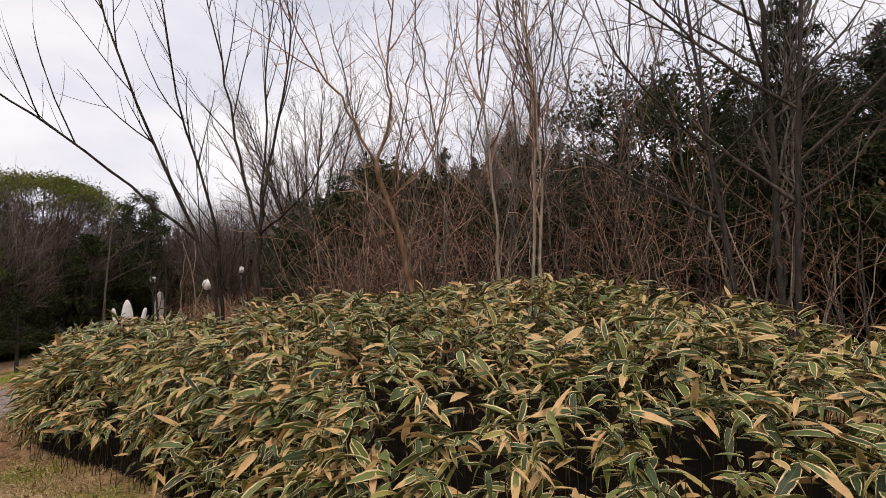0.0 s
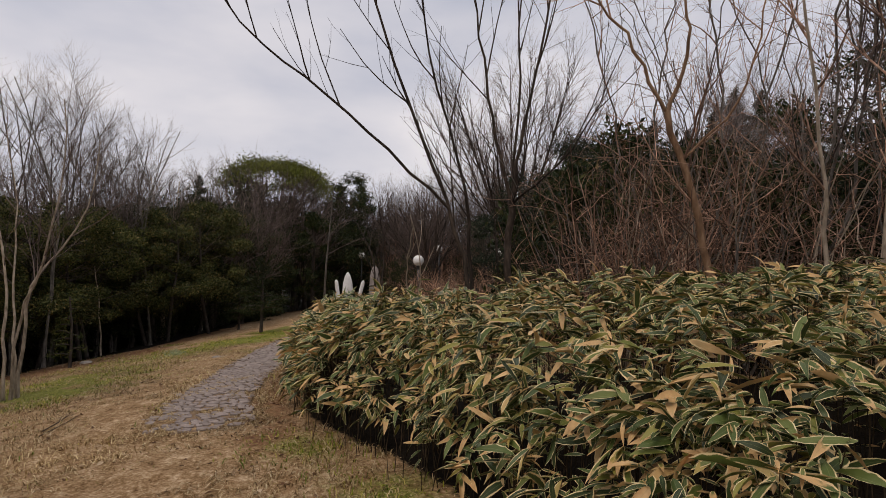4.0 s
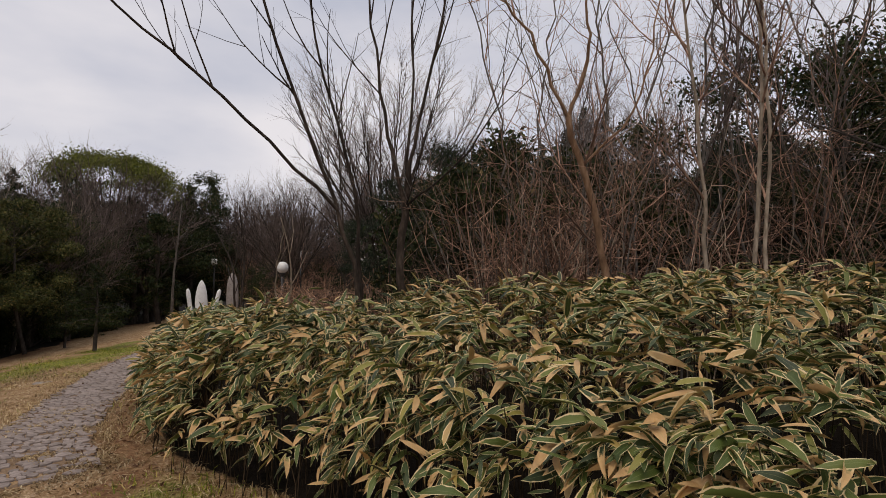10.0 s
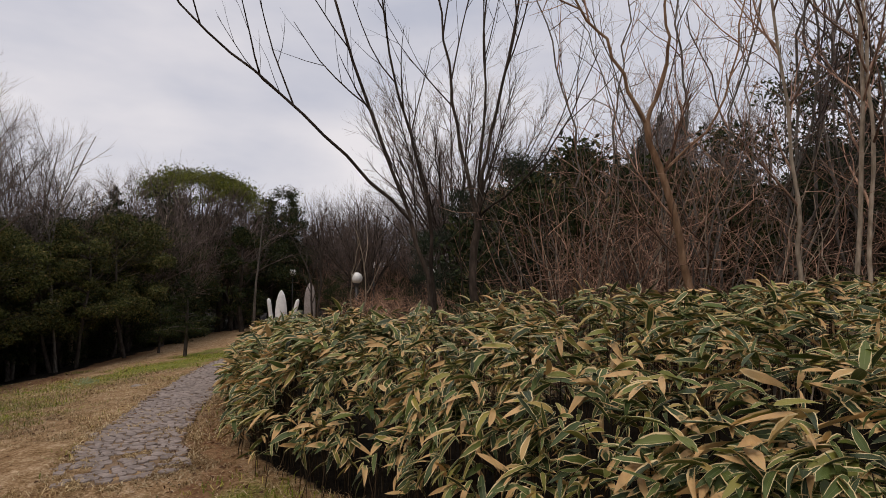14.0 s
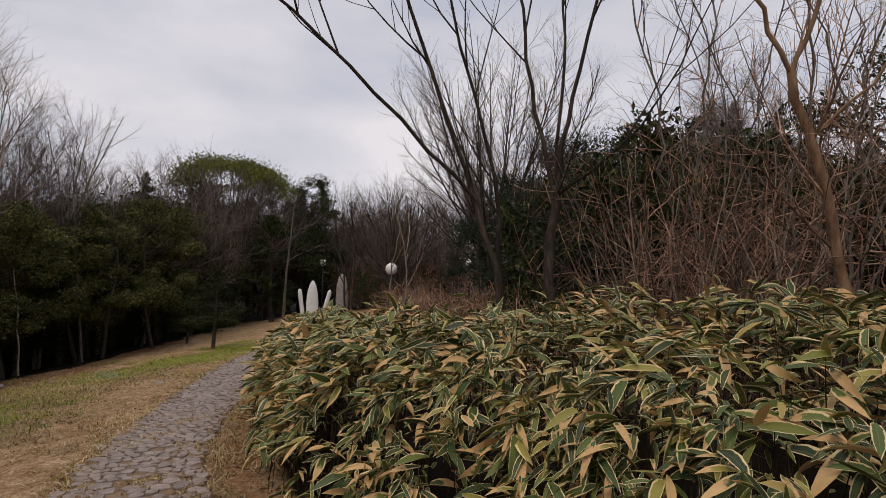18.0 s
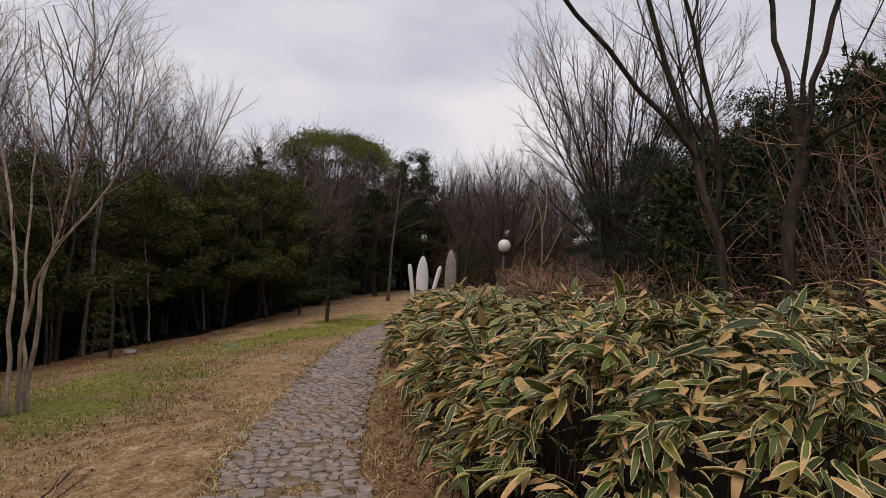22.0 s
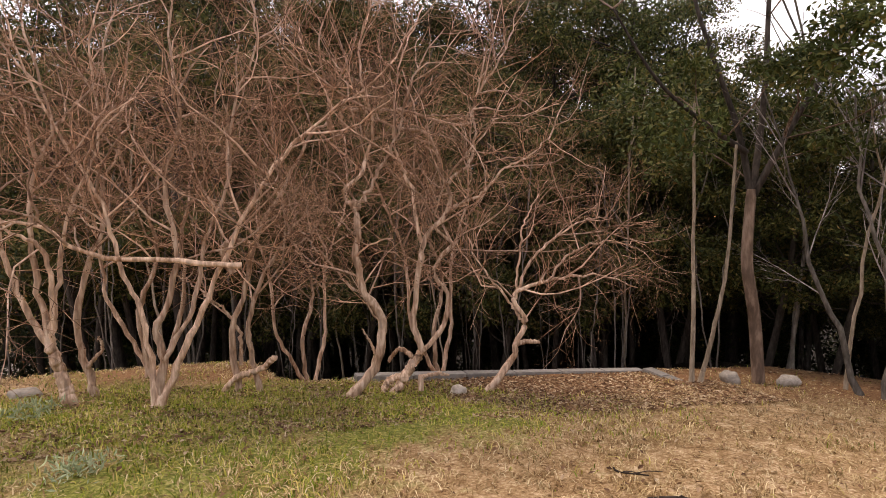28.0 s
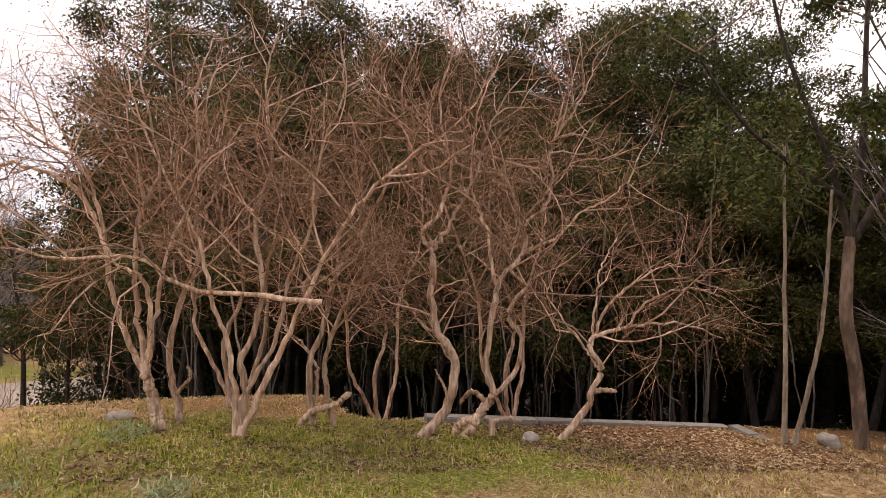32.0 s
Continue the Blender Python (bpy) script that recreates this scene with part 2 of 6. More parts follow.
def stony(name, dark, light, scale=20.0, rough=0.85, moss=None):
    m, ns, ls, b = nodes_of(name)
    tc, info = ns.new("ShaderNodeTexCoord"), ns.new("ShaderNodeObjectInfo")
    n1, n2 = noise_tex(ns, ls, scale * 3, 6, tc.outputs["Object"], 0.65), noise_tex(ns, ls, scale * 0.3, 4, tc.outputs["Object"])
    r = ramp(ns, [(0.28, dark), (0.72, light)])
    ls.new(mixc(ns, ls, 0.4, n1.outputs["Fac"], n2.outputs["Fac"]), r.inputs["Fac"])
    hue = ns.new("ShaderNodeHueSaturation")
    geo = ns.new("ShaderNodeNewGeometry")
    rnd = mathn(ns, ls, "FRACT", mathn(ns, ls, "ADD", info.outputs["Random"], geo.outputs["Random Per Island"]))
    ls.new(mathn(ns, ls, "ADD", mathn(ns, ls, "MULTIPLY", rnd, 0.4), 0.78), hue.inputs["Value"])
    ls.new(r.outputs["Color"], hue.inputs["Color"])
    col = hue.outputs["Color"]
    if moss:
        col = mixc(ns, ls, mathn(ns, ls, "MULTIPLY", mathn(ns, ls, "SUBTRACT", n2.outputs["Fac"], 0.52), 6.0, True), col, moss)
    ls.new(col, b.inputs["Base Color"])
    b.inputs["Roughness"].default_value, b.inputs["Specular IOR Level"].default_value = rough, 0.15
    bump(ns, ls, b, n1.outputs["Fac"], 0.5, 0.008)
    return m


def plain(name, col, rough=0.5, metal=0.0, emit=0.0):
    m, ns, ls, b = nodes_of(name)
    tc = ns.new("ShaderNodeTexCoord")
    n = noise_tex(ns, ls, 9, 5, tc.outputs["Object"])
    r = ramp(ns, [(0.3, tuple(c * 0.82 for c in col)), (0.6, col)])
    ls.new(n.outputs["Fac"], r.inputs["Fac"])
    ls.new(r.outputs["Color"], b.inputs["Base Color"])
    b.inputs["Roughness"].default_value, b.inputs["Metallic"].default_value = rough, metal
    return m


M_GROUND = ground_material()
M_SASA = sasa_material()
# culm brown taken darker: the hedge's inner shade is put into this colour
M_CULM = bark("shaded_sasa_culm", (0.008, 0.006, 0.004), (0.026, 0.018, 0.010), (0.10, 0.07, 0.04), 30, vary=1.2)
M_BARK_GREY = bark("grey_bark", (0.045, 0.038, 0.032), (0.115, 0.10, 0.085), (0.22, 0.195, 0.17))
M_BARK_BROWN = bark("grey_brown_bark", (0.013, 0.010, 0.008), (0.034, 0.025, 0.019), (0.078, 0.058, 0.045))
M_BARK_TRUNK = bark("mottled_brown_bark", (0.028, 0.018, 0.013), (0.115, 0.075, 0.054), (0.30, 0.215, 0.165), 7, strength=0.9)
M_BARK_DARK = bark("dark_bark", (0.018, 0.014, 0.012), (0.05, 0.04, 0.034), (0.10, 0.083, 0.07))
M_BARK_PALE = bark("pale_bark", (0.13, 0.10, 0.072), (0.31, 0.245, 0.18), (0.48, 0.395, 0.305))
M_BARK_TAN = bark("orange_tan_bark", (0.08, 0.042, 0.023), (0.21, 0.118, 0.068), (0.34, 0.215, 0.135), 10)
M_BARK_MYRTLE = bark("crape_myrtle_bark", (0.10, 0.048, 0.028), (0.44, 0.265, 0.17), (0.84, 0.64, 0.50), 15, 0.7, 0.16, 1.0)
M_TWIG_RED = bark("red_brown_twigs", (0.06, 0.031, 0.021), (0.20, 0.108, 0.074), (0.44, 0.285, 0.205), vary=1.5)
M_TWIG_MYRTLE = bark("myrtle_twigs", (0.075, 0.038, 0.023), (0.27, 0.148, 0.092), (0.58, 0.37, 0.255), vary=1.5)
M_LIMB_MYRTLE = bark("crape_myrtle_limbs", (0.17, 0.09, 0.06), (0.46, 0.29, 0.205), (0.74, 0.55, 0.43), 9, 0.75, vary=0.8)
M_TWIG_GREY = bark("grey_twigs", (0.085, 0.070, 0.066), (0.21, 0.178, 0.165), (0.37, 0.32, 0.30), vary=0.9)
M_TWIG_DUSK = bark("dusky_twigs", (0.05, 0.036, 0.03), (0.12, 0.09, 0.077), (0.21, 0.165, 0.145), vary=0.9)
M_CAPSULE = leafy("dry_capsule_mass", [(0.0, (0.06, 0.03, 0.018)), (0.5, (0.16, 0.08, 0.045)), (1.0, (0.36, 0.21, 0.11))], 0.8, 0.0, 0.1)
M_LEAF_DARK = leafy("dark_evergreen_leaves", [(0.0, (0.012, 0.020, 0.008)), (0.5, (0.026, 0.040, 0.014)), (0.85, (0.052, 0.066, 0.022)), (1.0, (0.12, 0.085, 0.035))])
M_LEAF_WOOD = leafy("mixed_evergreen_leaves", [(0.0, (0.018, 0.028, 0.010)), (0.5, (0.068, 0.078, 0.026)), (0.85, (0.13, 0.13, 0.042)), (1.0, (0.22, 0.155, 0.065))])
M_LEAF_OLIVE = leafy("olive_evergreen_leaves", [(0.0, (0.03, 0.045, 0.014)), (0.5, (0.07, 0.09, 0.028)), (0.85, (0.12, 0.13, 0.04)), (1.0, (0.18, 0.14, 0.05))])
M_LEAF_YELLOW = leafy("yellow_green_leaves", [(0.0, (0.07, 0.09, 0.018)), (0.5, (0.13, 0.15, 0.03)), (1.0, (0.22, 0.22, 0.05))])
M_LEAF_CONIFER = leafy("conifer_needles", [(0.0, (0.010, 0.016, 0.010)), (0.6, (0.022, 0.034, 0.018)), (1.0, (0.045, 0.055, 0.026))], 0.7, 0.05, 0.2)
M_GRASS = leafy("green_grass_blades", [(0.0, (0.08, 0.125, 0.012)), (0.4, (0.17, 0.22, 0.02)), (0.7, (0.34, 0.33, 0.05)), (1.0, (0.55, 0.43, 0.16))], 0.6, 0.25, 0.2)
M_GRASS_FRESH = leafy("fresh_grass_blades", [(0.0, (0.13, 0.19, 0.02)), (0.4, (0.26, 0.31, 0.035)), (0.65, (0.42, 0.39, 0.08)), (1.0, (0.60, 0.46, 0.2))], 0.6, 0.2)
M_SILVER = leafy("silvery_leaves", [(0.0, (0.26, 0.32, 0.18)), (1.0, (0.52, 0.58, 0.40))], 0.7, 0.1)
M_STRAW = leafy("withered_grass_blades", [(0.0, (0.15, 0.082, 0.038)), (0.4, (0.32, 0.212, 0.112)), (0.8, (0.50, 0.37, 0.22)), (1.0, (0.68, 0.56, 0.39))], 0.8, 0.1, 0.15)
M_LITTER = leafy("fallen_leaves", [(0.0, (0.08, 0.040, 0.024)), (0.4, (0.20, 0.105, 0.062)), (0.75, (0.34, 0.215, 0.135)), (1.0, (0.56, 0.44, 0.33))], 0.75, 0.08, 0.2)
M_STONE = stony("paving_stone", (0.16, 0.13, 0.115), (0.39, 0.325, 0.29), 12)
M_MORTAR = stony("paving_joint", (0.14, 0.085, 0.05), (0.42, 0.29, 0.185), 25)
M_ROCK = stony("pale_rock", (0.15, 0.125, 0.10), (0.56, 0.50, 0.44), 9)
M_CONCRETE = stony("weathered_concrete", (0.13, 0.12, 0.11), (0.36, 0.335, 0.31), 6, 0.9)
M_WHITE = plain("white_painted_stone", (0.80, 0.80, 0.79), 0.5)
M_MARBLE = stony("mottled_pale_stone", (0.14, 0.115, 0.10), (0.50, 0.45, 0.42), 8, 0.7)
M_GLOBE = plain("opal_glass", (0.78, 0.77, 0.74), 0.25)
M_POST = plain("dark_painted_metal", (0.03, 0.03, 0.03), 0.5)
M_ROAD = stony("pale_asphalt", (0.26, 0.215, 0.18), (0.42, 0.36, 0.31), 30)

# ---- helpers for meshes ----


def mesh_of(name, v, faces, mat, uv=None, smooth=True):
    """A mesh from arrays; faces: arrays of triangles or quads."""
    me = bpy.data.meshes.new(name)
    v = np.asarray(v, dtype=np.float32).reshape(-1, 3)
    me.vertices.add(len(v))
    me.vertices.foreach_set("co", v.ravel())
    faces = [np.asarray(f, dtype=np.int32) for f in faces if len(f)]
    loops = np.concatenate([f.ravel() for f in faces])
    sizes = np.concatenate([np.full(len(f), f.shape[1], dtype=np.int32) for f in faces])
    me.loops.add(len(loops))
    me.loops.foreach_set("vertex_index", loops)
    me.polygons.add(len(sizes))
    me.polygons.foreach_set("loop_start", np.concatenate([[0], np.cumsum(sizes)[:-1]]).astype(np.int32))
    me.polygons.foreach_set("use_smooth", np.full(len(sizes), smooth))
    if uv is not None:
        layer = me.uv_layers.new(name="UVMap")
        layer.data.foreach_set("uv", np.asarray(uv, dtype=np.float32)[loops].ravel())
    me.materials.append(mat)
    me.update(calc_edges=True)
    me.validate()
    return me


def part(name, data, mat=None, parent=None, label=""):
    """Links a mesh or a bmesh as one object under a thing or a part."""
    if isinstance(data, bmesh.types.BMesh):
        me = bpy.data.meshes.new(name)
        for f in data.faces:
            f.smooth = True
        data.to_mesh(me)
        data.free()
        me.materials.append(mat)
        data = me
    ob = new(name, data)
    if parent is not None:
        ob.parent = parent
    return tagged(ob, label)


def root(name, at, label, category, group="", turn=0.0):
    e = new(name)
    e.matrix_basis = pose(*at, 0, 0, turn)
    e.empty_display_size = 0.2
    return tagged(e, label, category, group)


class Wood:
    """Gathers tapering limbs and makes one mesh of them."""

    def __init__(self):
        self.groups = {}

    def add(self, pts, r0, r1, k, knots=1.0):
        pts = np.asarray(pts, dtype=float)
        n = len(pts)
        self.groups.setdefault((n, k), []).append((pts, np.linspace(r0, r1, n) * knots))

    def mesh(self, name, mat):
        vs, fs, base = [], [], 0
        for (n, k), items in sorted(self.groups.items()):
            P = np.stack([p for p, _ in items])
            Rr = np.stack([r for _, r in items])
            T = np.gradient(P, axis=1)
            T /= np.linalg.norm(T, axis=2, keepdims=True) + 1e-9
            ref = np.where(np.abs(T[:, :1, 2:3]) > 0.8, np.array([1.0, 0, 0]), np.array([0, 0, 1.0]))
            A = np.cross(T, np.broadcast_to(ref, T.shape))
            A /= np.linalg.norm(A, axis=2, keepdims=True) + 1e-9
            B = np.cross(T, A)
            ang = np.arange(k) * 2 * math.pi / k
            ring = A[:, :, None, :] * np.cos(ang)[None, None, :, None] + B[:, :, None, :] * np.sin(ang)[None, None, :, None]
            V = P[:, :, None, :] + ring * Rr[:, :, None, None]
            m = len(items)
            i = (np.arange(m)[:, None, None] * n + np.arange(n - 1)[None, :, None]) * k + np.arange(k)[None, None, :]
            j = (np.arange(m)[:, None, None] * n + np.arange(n - 1)[None, :, None]) * k + ((np.arange(k) + 1) % k)[None, None, :]
            fs.append((np.stack([i, j, j + k, i + k], axis=-1).reshape(-1, 4)) + base)
            vs.append(V.reshape(-1, 3))
            base += m * n * k
        return mesh_of(name, np.concatenate(vs), [np.concatenate(fs)], mat)


def unit(v):
    return v / (np.linalg.norm(v) + 1e-9)


def wander(p, d, length, n, wig, up, rng):
    """A limb's line from p along d, wavering, drawn upwards by up."""
    pts, d = [np.array(p, dtype=float)], unit(np.array(d, dtype=float))
    for _ in range(n - 1):
        d = unit(d + rng.normal(0, wig, 3) + np.array([0, 0, up]))
        pts.append(pts[-1] + d * length / (n - 1))
    return np.array(pts)


def smooth_line(ctrl, n):
    """A rounded line through a few points."""
    c = np.array(ctrl, dtype=float)
    c = np.vstack([2 * c[0] - c[1], c, 2 * c[-1] - c[-2]])
    out = []
    for t in np.linspace(0, len(c) - 3 - 1e-6, n):
        i = int(t)
        f = t - i
        a, b, d, e = c[i:i + 4]
        out.append(0.5 * (2 * b + (d - a) * f + (2 * a - 5 * b + 4 * d - e) * f * f + (3 * b - a - 3 * d + e) * f ** 3))
    return np.array(out)


def shoots(woods, pts, r0, r1, level, spec, rng, tips):
    """Side shoots along a limb, level by level. spec: per level (count per m, start, angle, length, waver, upward, thickness)."""
    if level >= len(spec):
        tips.append(pts[-1])
        return
    per, start, angle, length, wig, up, thick = spec[level]
    seg = np.linalg.norm(np.diff(pts, axis=0), axis=1)
    total = seg.sum()
    count = int(per * total * (1 - start) + rng.random())
    cum = np.concatenate([[0], np.cumsum(seg)])
    for c in range(count):
        f = start + (1 - start) * (c + rng.random()) / count
        s = f * total
        i = min(len(seg) - 1, int(np.searchsorted(cum, s) - 1))
        i = max(i, 0)
        p = pts[i] + (pts[i + 1] - pts[i]) * ((s - cum[i]) / max(seg[i], 1e-6))
        d = unit(pts[i + 1] - pts[i])
        side = unit(np.cross(d, rng.normal(0, 1, 3)))
        a = radians(angle * rng.uniform(0.7, 1.3))
        ln = length * rng.uniform(0.55, 1.25) * (1.15 - 0.6 * f)
        r = min((r0 + (r1 - r0) * f) * 0.75, thick * rng.uniform(0.8, 1.2))
        n = 6 if level == 0 else (4 if level == 1 else 3)
        q = wander(p, d * math.cos(a) + side * math.sin(a), ln, n, wig, up, rng)
        woods[min(level, len(woods) - 1)].add(q, r, r * 0.35, 5 if level == 0 else 3)
        shoots(woods, q, r, r * 0.35, level + 1, spec, rng, tips)


def leaves_mesh(name, pos, size, mat, rng, droop=0.3, slim=0.42):
    """Many small folded leaves at the given places."""
    n = len(pos)
    d = rng.normal(0, 1, (n, 3))
    d[:, 2] -= droop
    d /= np.linalg.norm(d, axis=1, keepdims=True)
    s = np.cross(d, rng.normal(0, 1, (n, 3)))
    s /= np.linalg.norm(s, axis=1, keepdims=True)
    up = np.cross(d, s)
    L = size * rng.uniform(0.6, 1.3, (n, 1))
    v = np.stack([pos, pos + d * L * 0.5 + s * L * slim * 0.5 + up * L * 0.08, pos + d * L, pos + d * L * 0.5 - s * L * slim * 0.5 + up * L * 0.08], axis=1)
    i = np.arange(n)[:, None] * 4
    return mesh_of(name, v.reshape(-1, 3), [np.concatenate([i + [0, 1, 2], i + [0, 2, 3]])], mat, smooth=False)


# ---- the lie of the land ----


def land(x, y):
    """Height of the ground: a low crest with the path, falling to the woods."""
    x, y = np.asarray(x, dtype=float), np.asarray(y, dtype=float)
    r = np.hypot(x + 1.5, y - 2.5)
    h = -0.02 * np.minimum(r, 60) - 0.11 * np.clip(-x - 5, 0, 14)
    a = np.degrees(np.arctan2(-(x + 3.1), y - 2.7)) % 360
    d = np.hypot(x + 3.1, y - 2.7)
    rim = np.interp(a, [45, 60, 80, 95, 112, 125, 140, 165, 200], [13.0, 9.8, 8.9, 9.0, 8.2, 7.6, 6.9, 6.5, 7.0])
    h -= 0.2 * np.clip(d - rim, 0, 14) * np.interp(a, [42, 56, 88, 104, 190, 230], [0, 0.6, 0.7, 1, 1, 0])
    off = -0.608 * (x + 7.4) - 0.795 * (y + 1.02)
    run = (-0.795 * (x + 7.4) + 0.608 * (y + 1.02)) / 3.52
    h -= 0.45 * np.clip(off - 0.08, 0, 1.3) * np.clip((run + 0.25) / 0.2, 0, 1) * np.clip((1.7 - run) / 0.3, 0, 1)
    h += 0.47 * np.exp(-(((x - 1.1) / 3.5) ** 2 + ((y - 5.6) / 2.2) ** 2))
    return h


def on(x, y, dz=0.0):
    return (x, y, float(land(x, y)) + dz)


def spot(azimuth, dist, dz=0.0):
    """A place on the ground by its bearing (degrees left of ahead) and distance from the end of the walk."""
    a = radians(azimuth)
    return on(-3.1 - dist * math.sin(a), 2.7 + dist * math.cos(a), dz)


PATH_LINE = smooth_line([(-4.2, 4.5), (-4.87, 5.38), (-5.6, 6.8), (-6.38, 8.4), (-7.1, 10.0), (-7.75, 11.8), (-8.2, 14.2), (-8.1, 17.5)], 90)
HEDGE = np.array([(-3.5, 4.85), (-2.68, 4.3), (-1.95, 3.8), (-1.3, 3.1), (-0.6, 2.35), (0.1, 1.75), (0.9, 1.35), (2.0, 1.0), (3.6, 0.8), (4.6, 2.2), (3.6, 4.6), (1.6, 6.3),
                  (-0.6, 6.6), (-2.4, 7.0), (-3.6, 8.2), (-4.6, 10.0), (-6.0, 12.0), (-6.95, 11.4), (-6.55, 10.1), (-5.82, 8.48), (-5.02, 7.35), (-4.36, 6.1), (-3.85, 5.35)])


def inside(poly, x, y):
    """Signed distance into a polygon: positive inside."""
    p = np.stack([x, y], axis=-1).reshape(-1, 2)
    dist, odd = np.full(len(p), 1e9), np.zeros(len(p), dtype=bool)
    for a, b in zip(poly, np.roll(poly, -1, axis=0)):
        ab = b - a
        t = np.clip(((p - a) @ ab) / (ab @ ab), 0, 1)
        dist = np.minimum(dist, np.linalg.norm(p - (a + t[:, None] * ab), axis=1))
        cross = ((a[1] > p[:, 1]) != (b[1] > p[:, 1])) & (p[:, 0] < (b[0] - a[0]) * (p[:, 1] - a[1]) / (b[1] - a[1] + 1e-12) + a[0])
        odd ^= cross
    return np.where(odd, dist, -dist)


def path_dist(x, y):
    p = np.stack([np.asarray(x), np.asarray(y)], axis=-1).reshape(-1, 1, 2)
    out = []
    for chunk in np.array_split(p, max(1, len(p) // 4000)):
        out.append(np.linalg.norm(chunk - PATH_LINE[None, :, :], axis=2).min(axis=1))
    return np.concatenate(out)


def blob(x, y, cx, cy, r):
    return np.exp(-(((x - cx) ** 2 + (y - cy) ** 2) / (r * r)))


def green_mask(x, y):
    """Where the lawn is still green."""
    g = 1.0 * blob(x, y, -8.4, 6.1, 1.2) + 0.35 * blob(x, y, -9.8, 10.5, 2.6) + 0.45 * blob(x, y, -8.4, 13, 2.0)
    g = g + 0.8 * (blob(x, y, -9.6, 9.4, 0.8) + blob(x, y, -9.3, 10.7, 0.8) + blob(x, y, -9.3, 12.0, 0.8) + blob(x, y, -9.6, 13.4, 0.8) + blob(x, y, -10.2, 14.8, 1.0))
    g = g + 0.9 * blob(x, y, -5.6, -1.6, 2.0) + 0.8 * blob(x, y, -6.9, -0.4, 1.3) + 0.5 * blob(x, y, -4.6, -0.2, 2.0) + 0.5 * blob(x, y, -9.5, 7.5, 1.5)
    g = g + 0.36 * (blob(x, y, -8.6, 4.5, 1.0) + blob(x, y, -9.3, 5.2, 0.9) + blob(x, y, -9.6, 6.3, 0.9) + blob(x, y, -7.6, 6.2, 0.8)) + 0.35 * (blob(x, y, -8.4, 7.4, 0.9) + blob(x, y, -6.3, 4.6, 0.3) + blob(x, y, -8.8, 4.6, 1.6))
    g = g * (0.8 + 0.28 * np.sin(2.1 * x + 1.3 * y) * np.sin(1.1 * x - 2.3 * y + 1) + 0.3 * np.sin(4.7 * x - 3.1 * y) * np.sin(3.3 * x + 4.1 * y + 2))
    return g + 0.7 * blob(x, y, -2.3, 3.7, 0.5) + 0.7 * blob(x, y, -3.2, 4.3, 0.45) + 0.9 * blob(x, y, -10, -27, 5) + 0.5 * blob(x, y, -1.2, 2.9, 0.4)


def woods_depth(x, y):
    """How far into the woods a place lies (metres, negative on the lawn)."""
    a = np.degrees(np.arctan2(-(x + 3.1), y - 2.7))
    d = np.hypot(x + 3.1, y - 2.7)
    edge = np.interp(a, [-180, -60, 0, 12, 18, 26, 32, 37, 45, 60, 80, 95, 110, 125, 150, 156, 159, 176, 180], [14, 14, 14, 30, 30, 30, 27, 17, 11.5, 9.0, 8.0, 8.0, 8.6, 8.6, 8.6, 9, 60, 60, 14])
    return d - edge

# ---- ground ----


def build_ground():
    radii = np.concatenate([np.arange(0.06, 15, 0.12), np.geomspace(15.2, 1500, 46)])
    ang = np.linspace(0, 2 * math.pi, 300, endpoint=False)
    R, A = np.meshgrid(radii, ang, indexing="ij")
    x, y = (-5 + R * np.cos(A)).ravel(), (3.5 + R * np.sin(A)).ravel()
    z = land(x, y)
    near = np.exp(-R.ravel() / 14)
    z = z + near * np.array([0.05 * noise.noise((a * 0.9, b * 0.9, 0)) + 0.022 * noise.noise((a * 4, b * 4, 3)) for a, b in zip(x, y)])
    near_path = path_dist(x, y) < 0.5
    z = np.where(near_path & (y > 4.75), land(x, y) - 0.03, np.where(near_path, land(x, y) - 0.008 + 0.25 * (z - land(x, y)), z))
    nr, na = len(radii), len(ang)
    i = np.arange(nr - 1)[:, None] * na + np.arange(na)[None, :]
    j = np.arange(nr - 1)[:, None] * na + ((np.arange(na) + 1) % na)[None, :]
    quads = np.stack([i, i + na, j + na, j], axis=-1).reshape(-1, 4)
    v = np.stack([x, y, z], axis=1)
    cap = np.array([[0, k, k + 1] for k in range(1, na - 1)])
    me = mesh_of("ground", v, [quads, cap], M_GROUND)
    hd = inside(HEDGE, x, y)
    pd = path_dist(x, y)
    wd = woods_depth(x, y)
    litter = 0.62 * np.exp(-((pd - 0.62) / 0.22) ** 2) * (hd > -0.6) + 0.75 * np.clip((wd + 2.6) / 2.0, 0, 1)
    litter += 1.1 * blob(x, y, -9.2, 0.2, 1.5) + 0.9 * blob(x, y, -8.1, -0.4, 0.8) + 0.8 * blob(x, y, -7.0, -2.2, 1.0) + 0.6 * blob(x, y, -5.6, -3.0, 0.9) + 0.9 * blob(x, y, -8.4, -1.5, 0.9) + 0.28 * np.exp(-((hd + 0.45) / 0.3) ** 2)
    # painted shade: under the hedge, inside the wood, and below the brushwood behind
    soil_shade = 1.6 * np.clip((hd + 0.02) / 0.2, 0, 1) + 1.1 * np.clip((wd - 0.5) / 0.9, 0, 1)
    soil_shade += 1.6 * np.clip((x + 2.9 + 0.35 * (y - 6)) / 0.8, 0, 1) * np.clip((y - 5.4) / 0.6, 0, 1)
    for name, val in (("green", green_mask(x, y)), ("litter", litter), ("soil_shade", soil_shade)):
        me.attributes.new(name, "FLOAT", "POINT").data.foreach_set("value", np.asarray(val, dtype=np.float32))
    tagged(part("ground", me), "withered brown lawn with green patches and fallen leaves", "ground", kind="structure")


build_ground()

# ---- striped bamboo grass ----


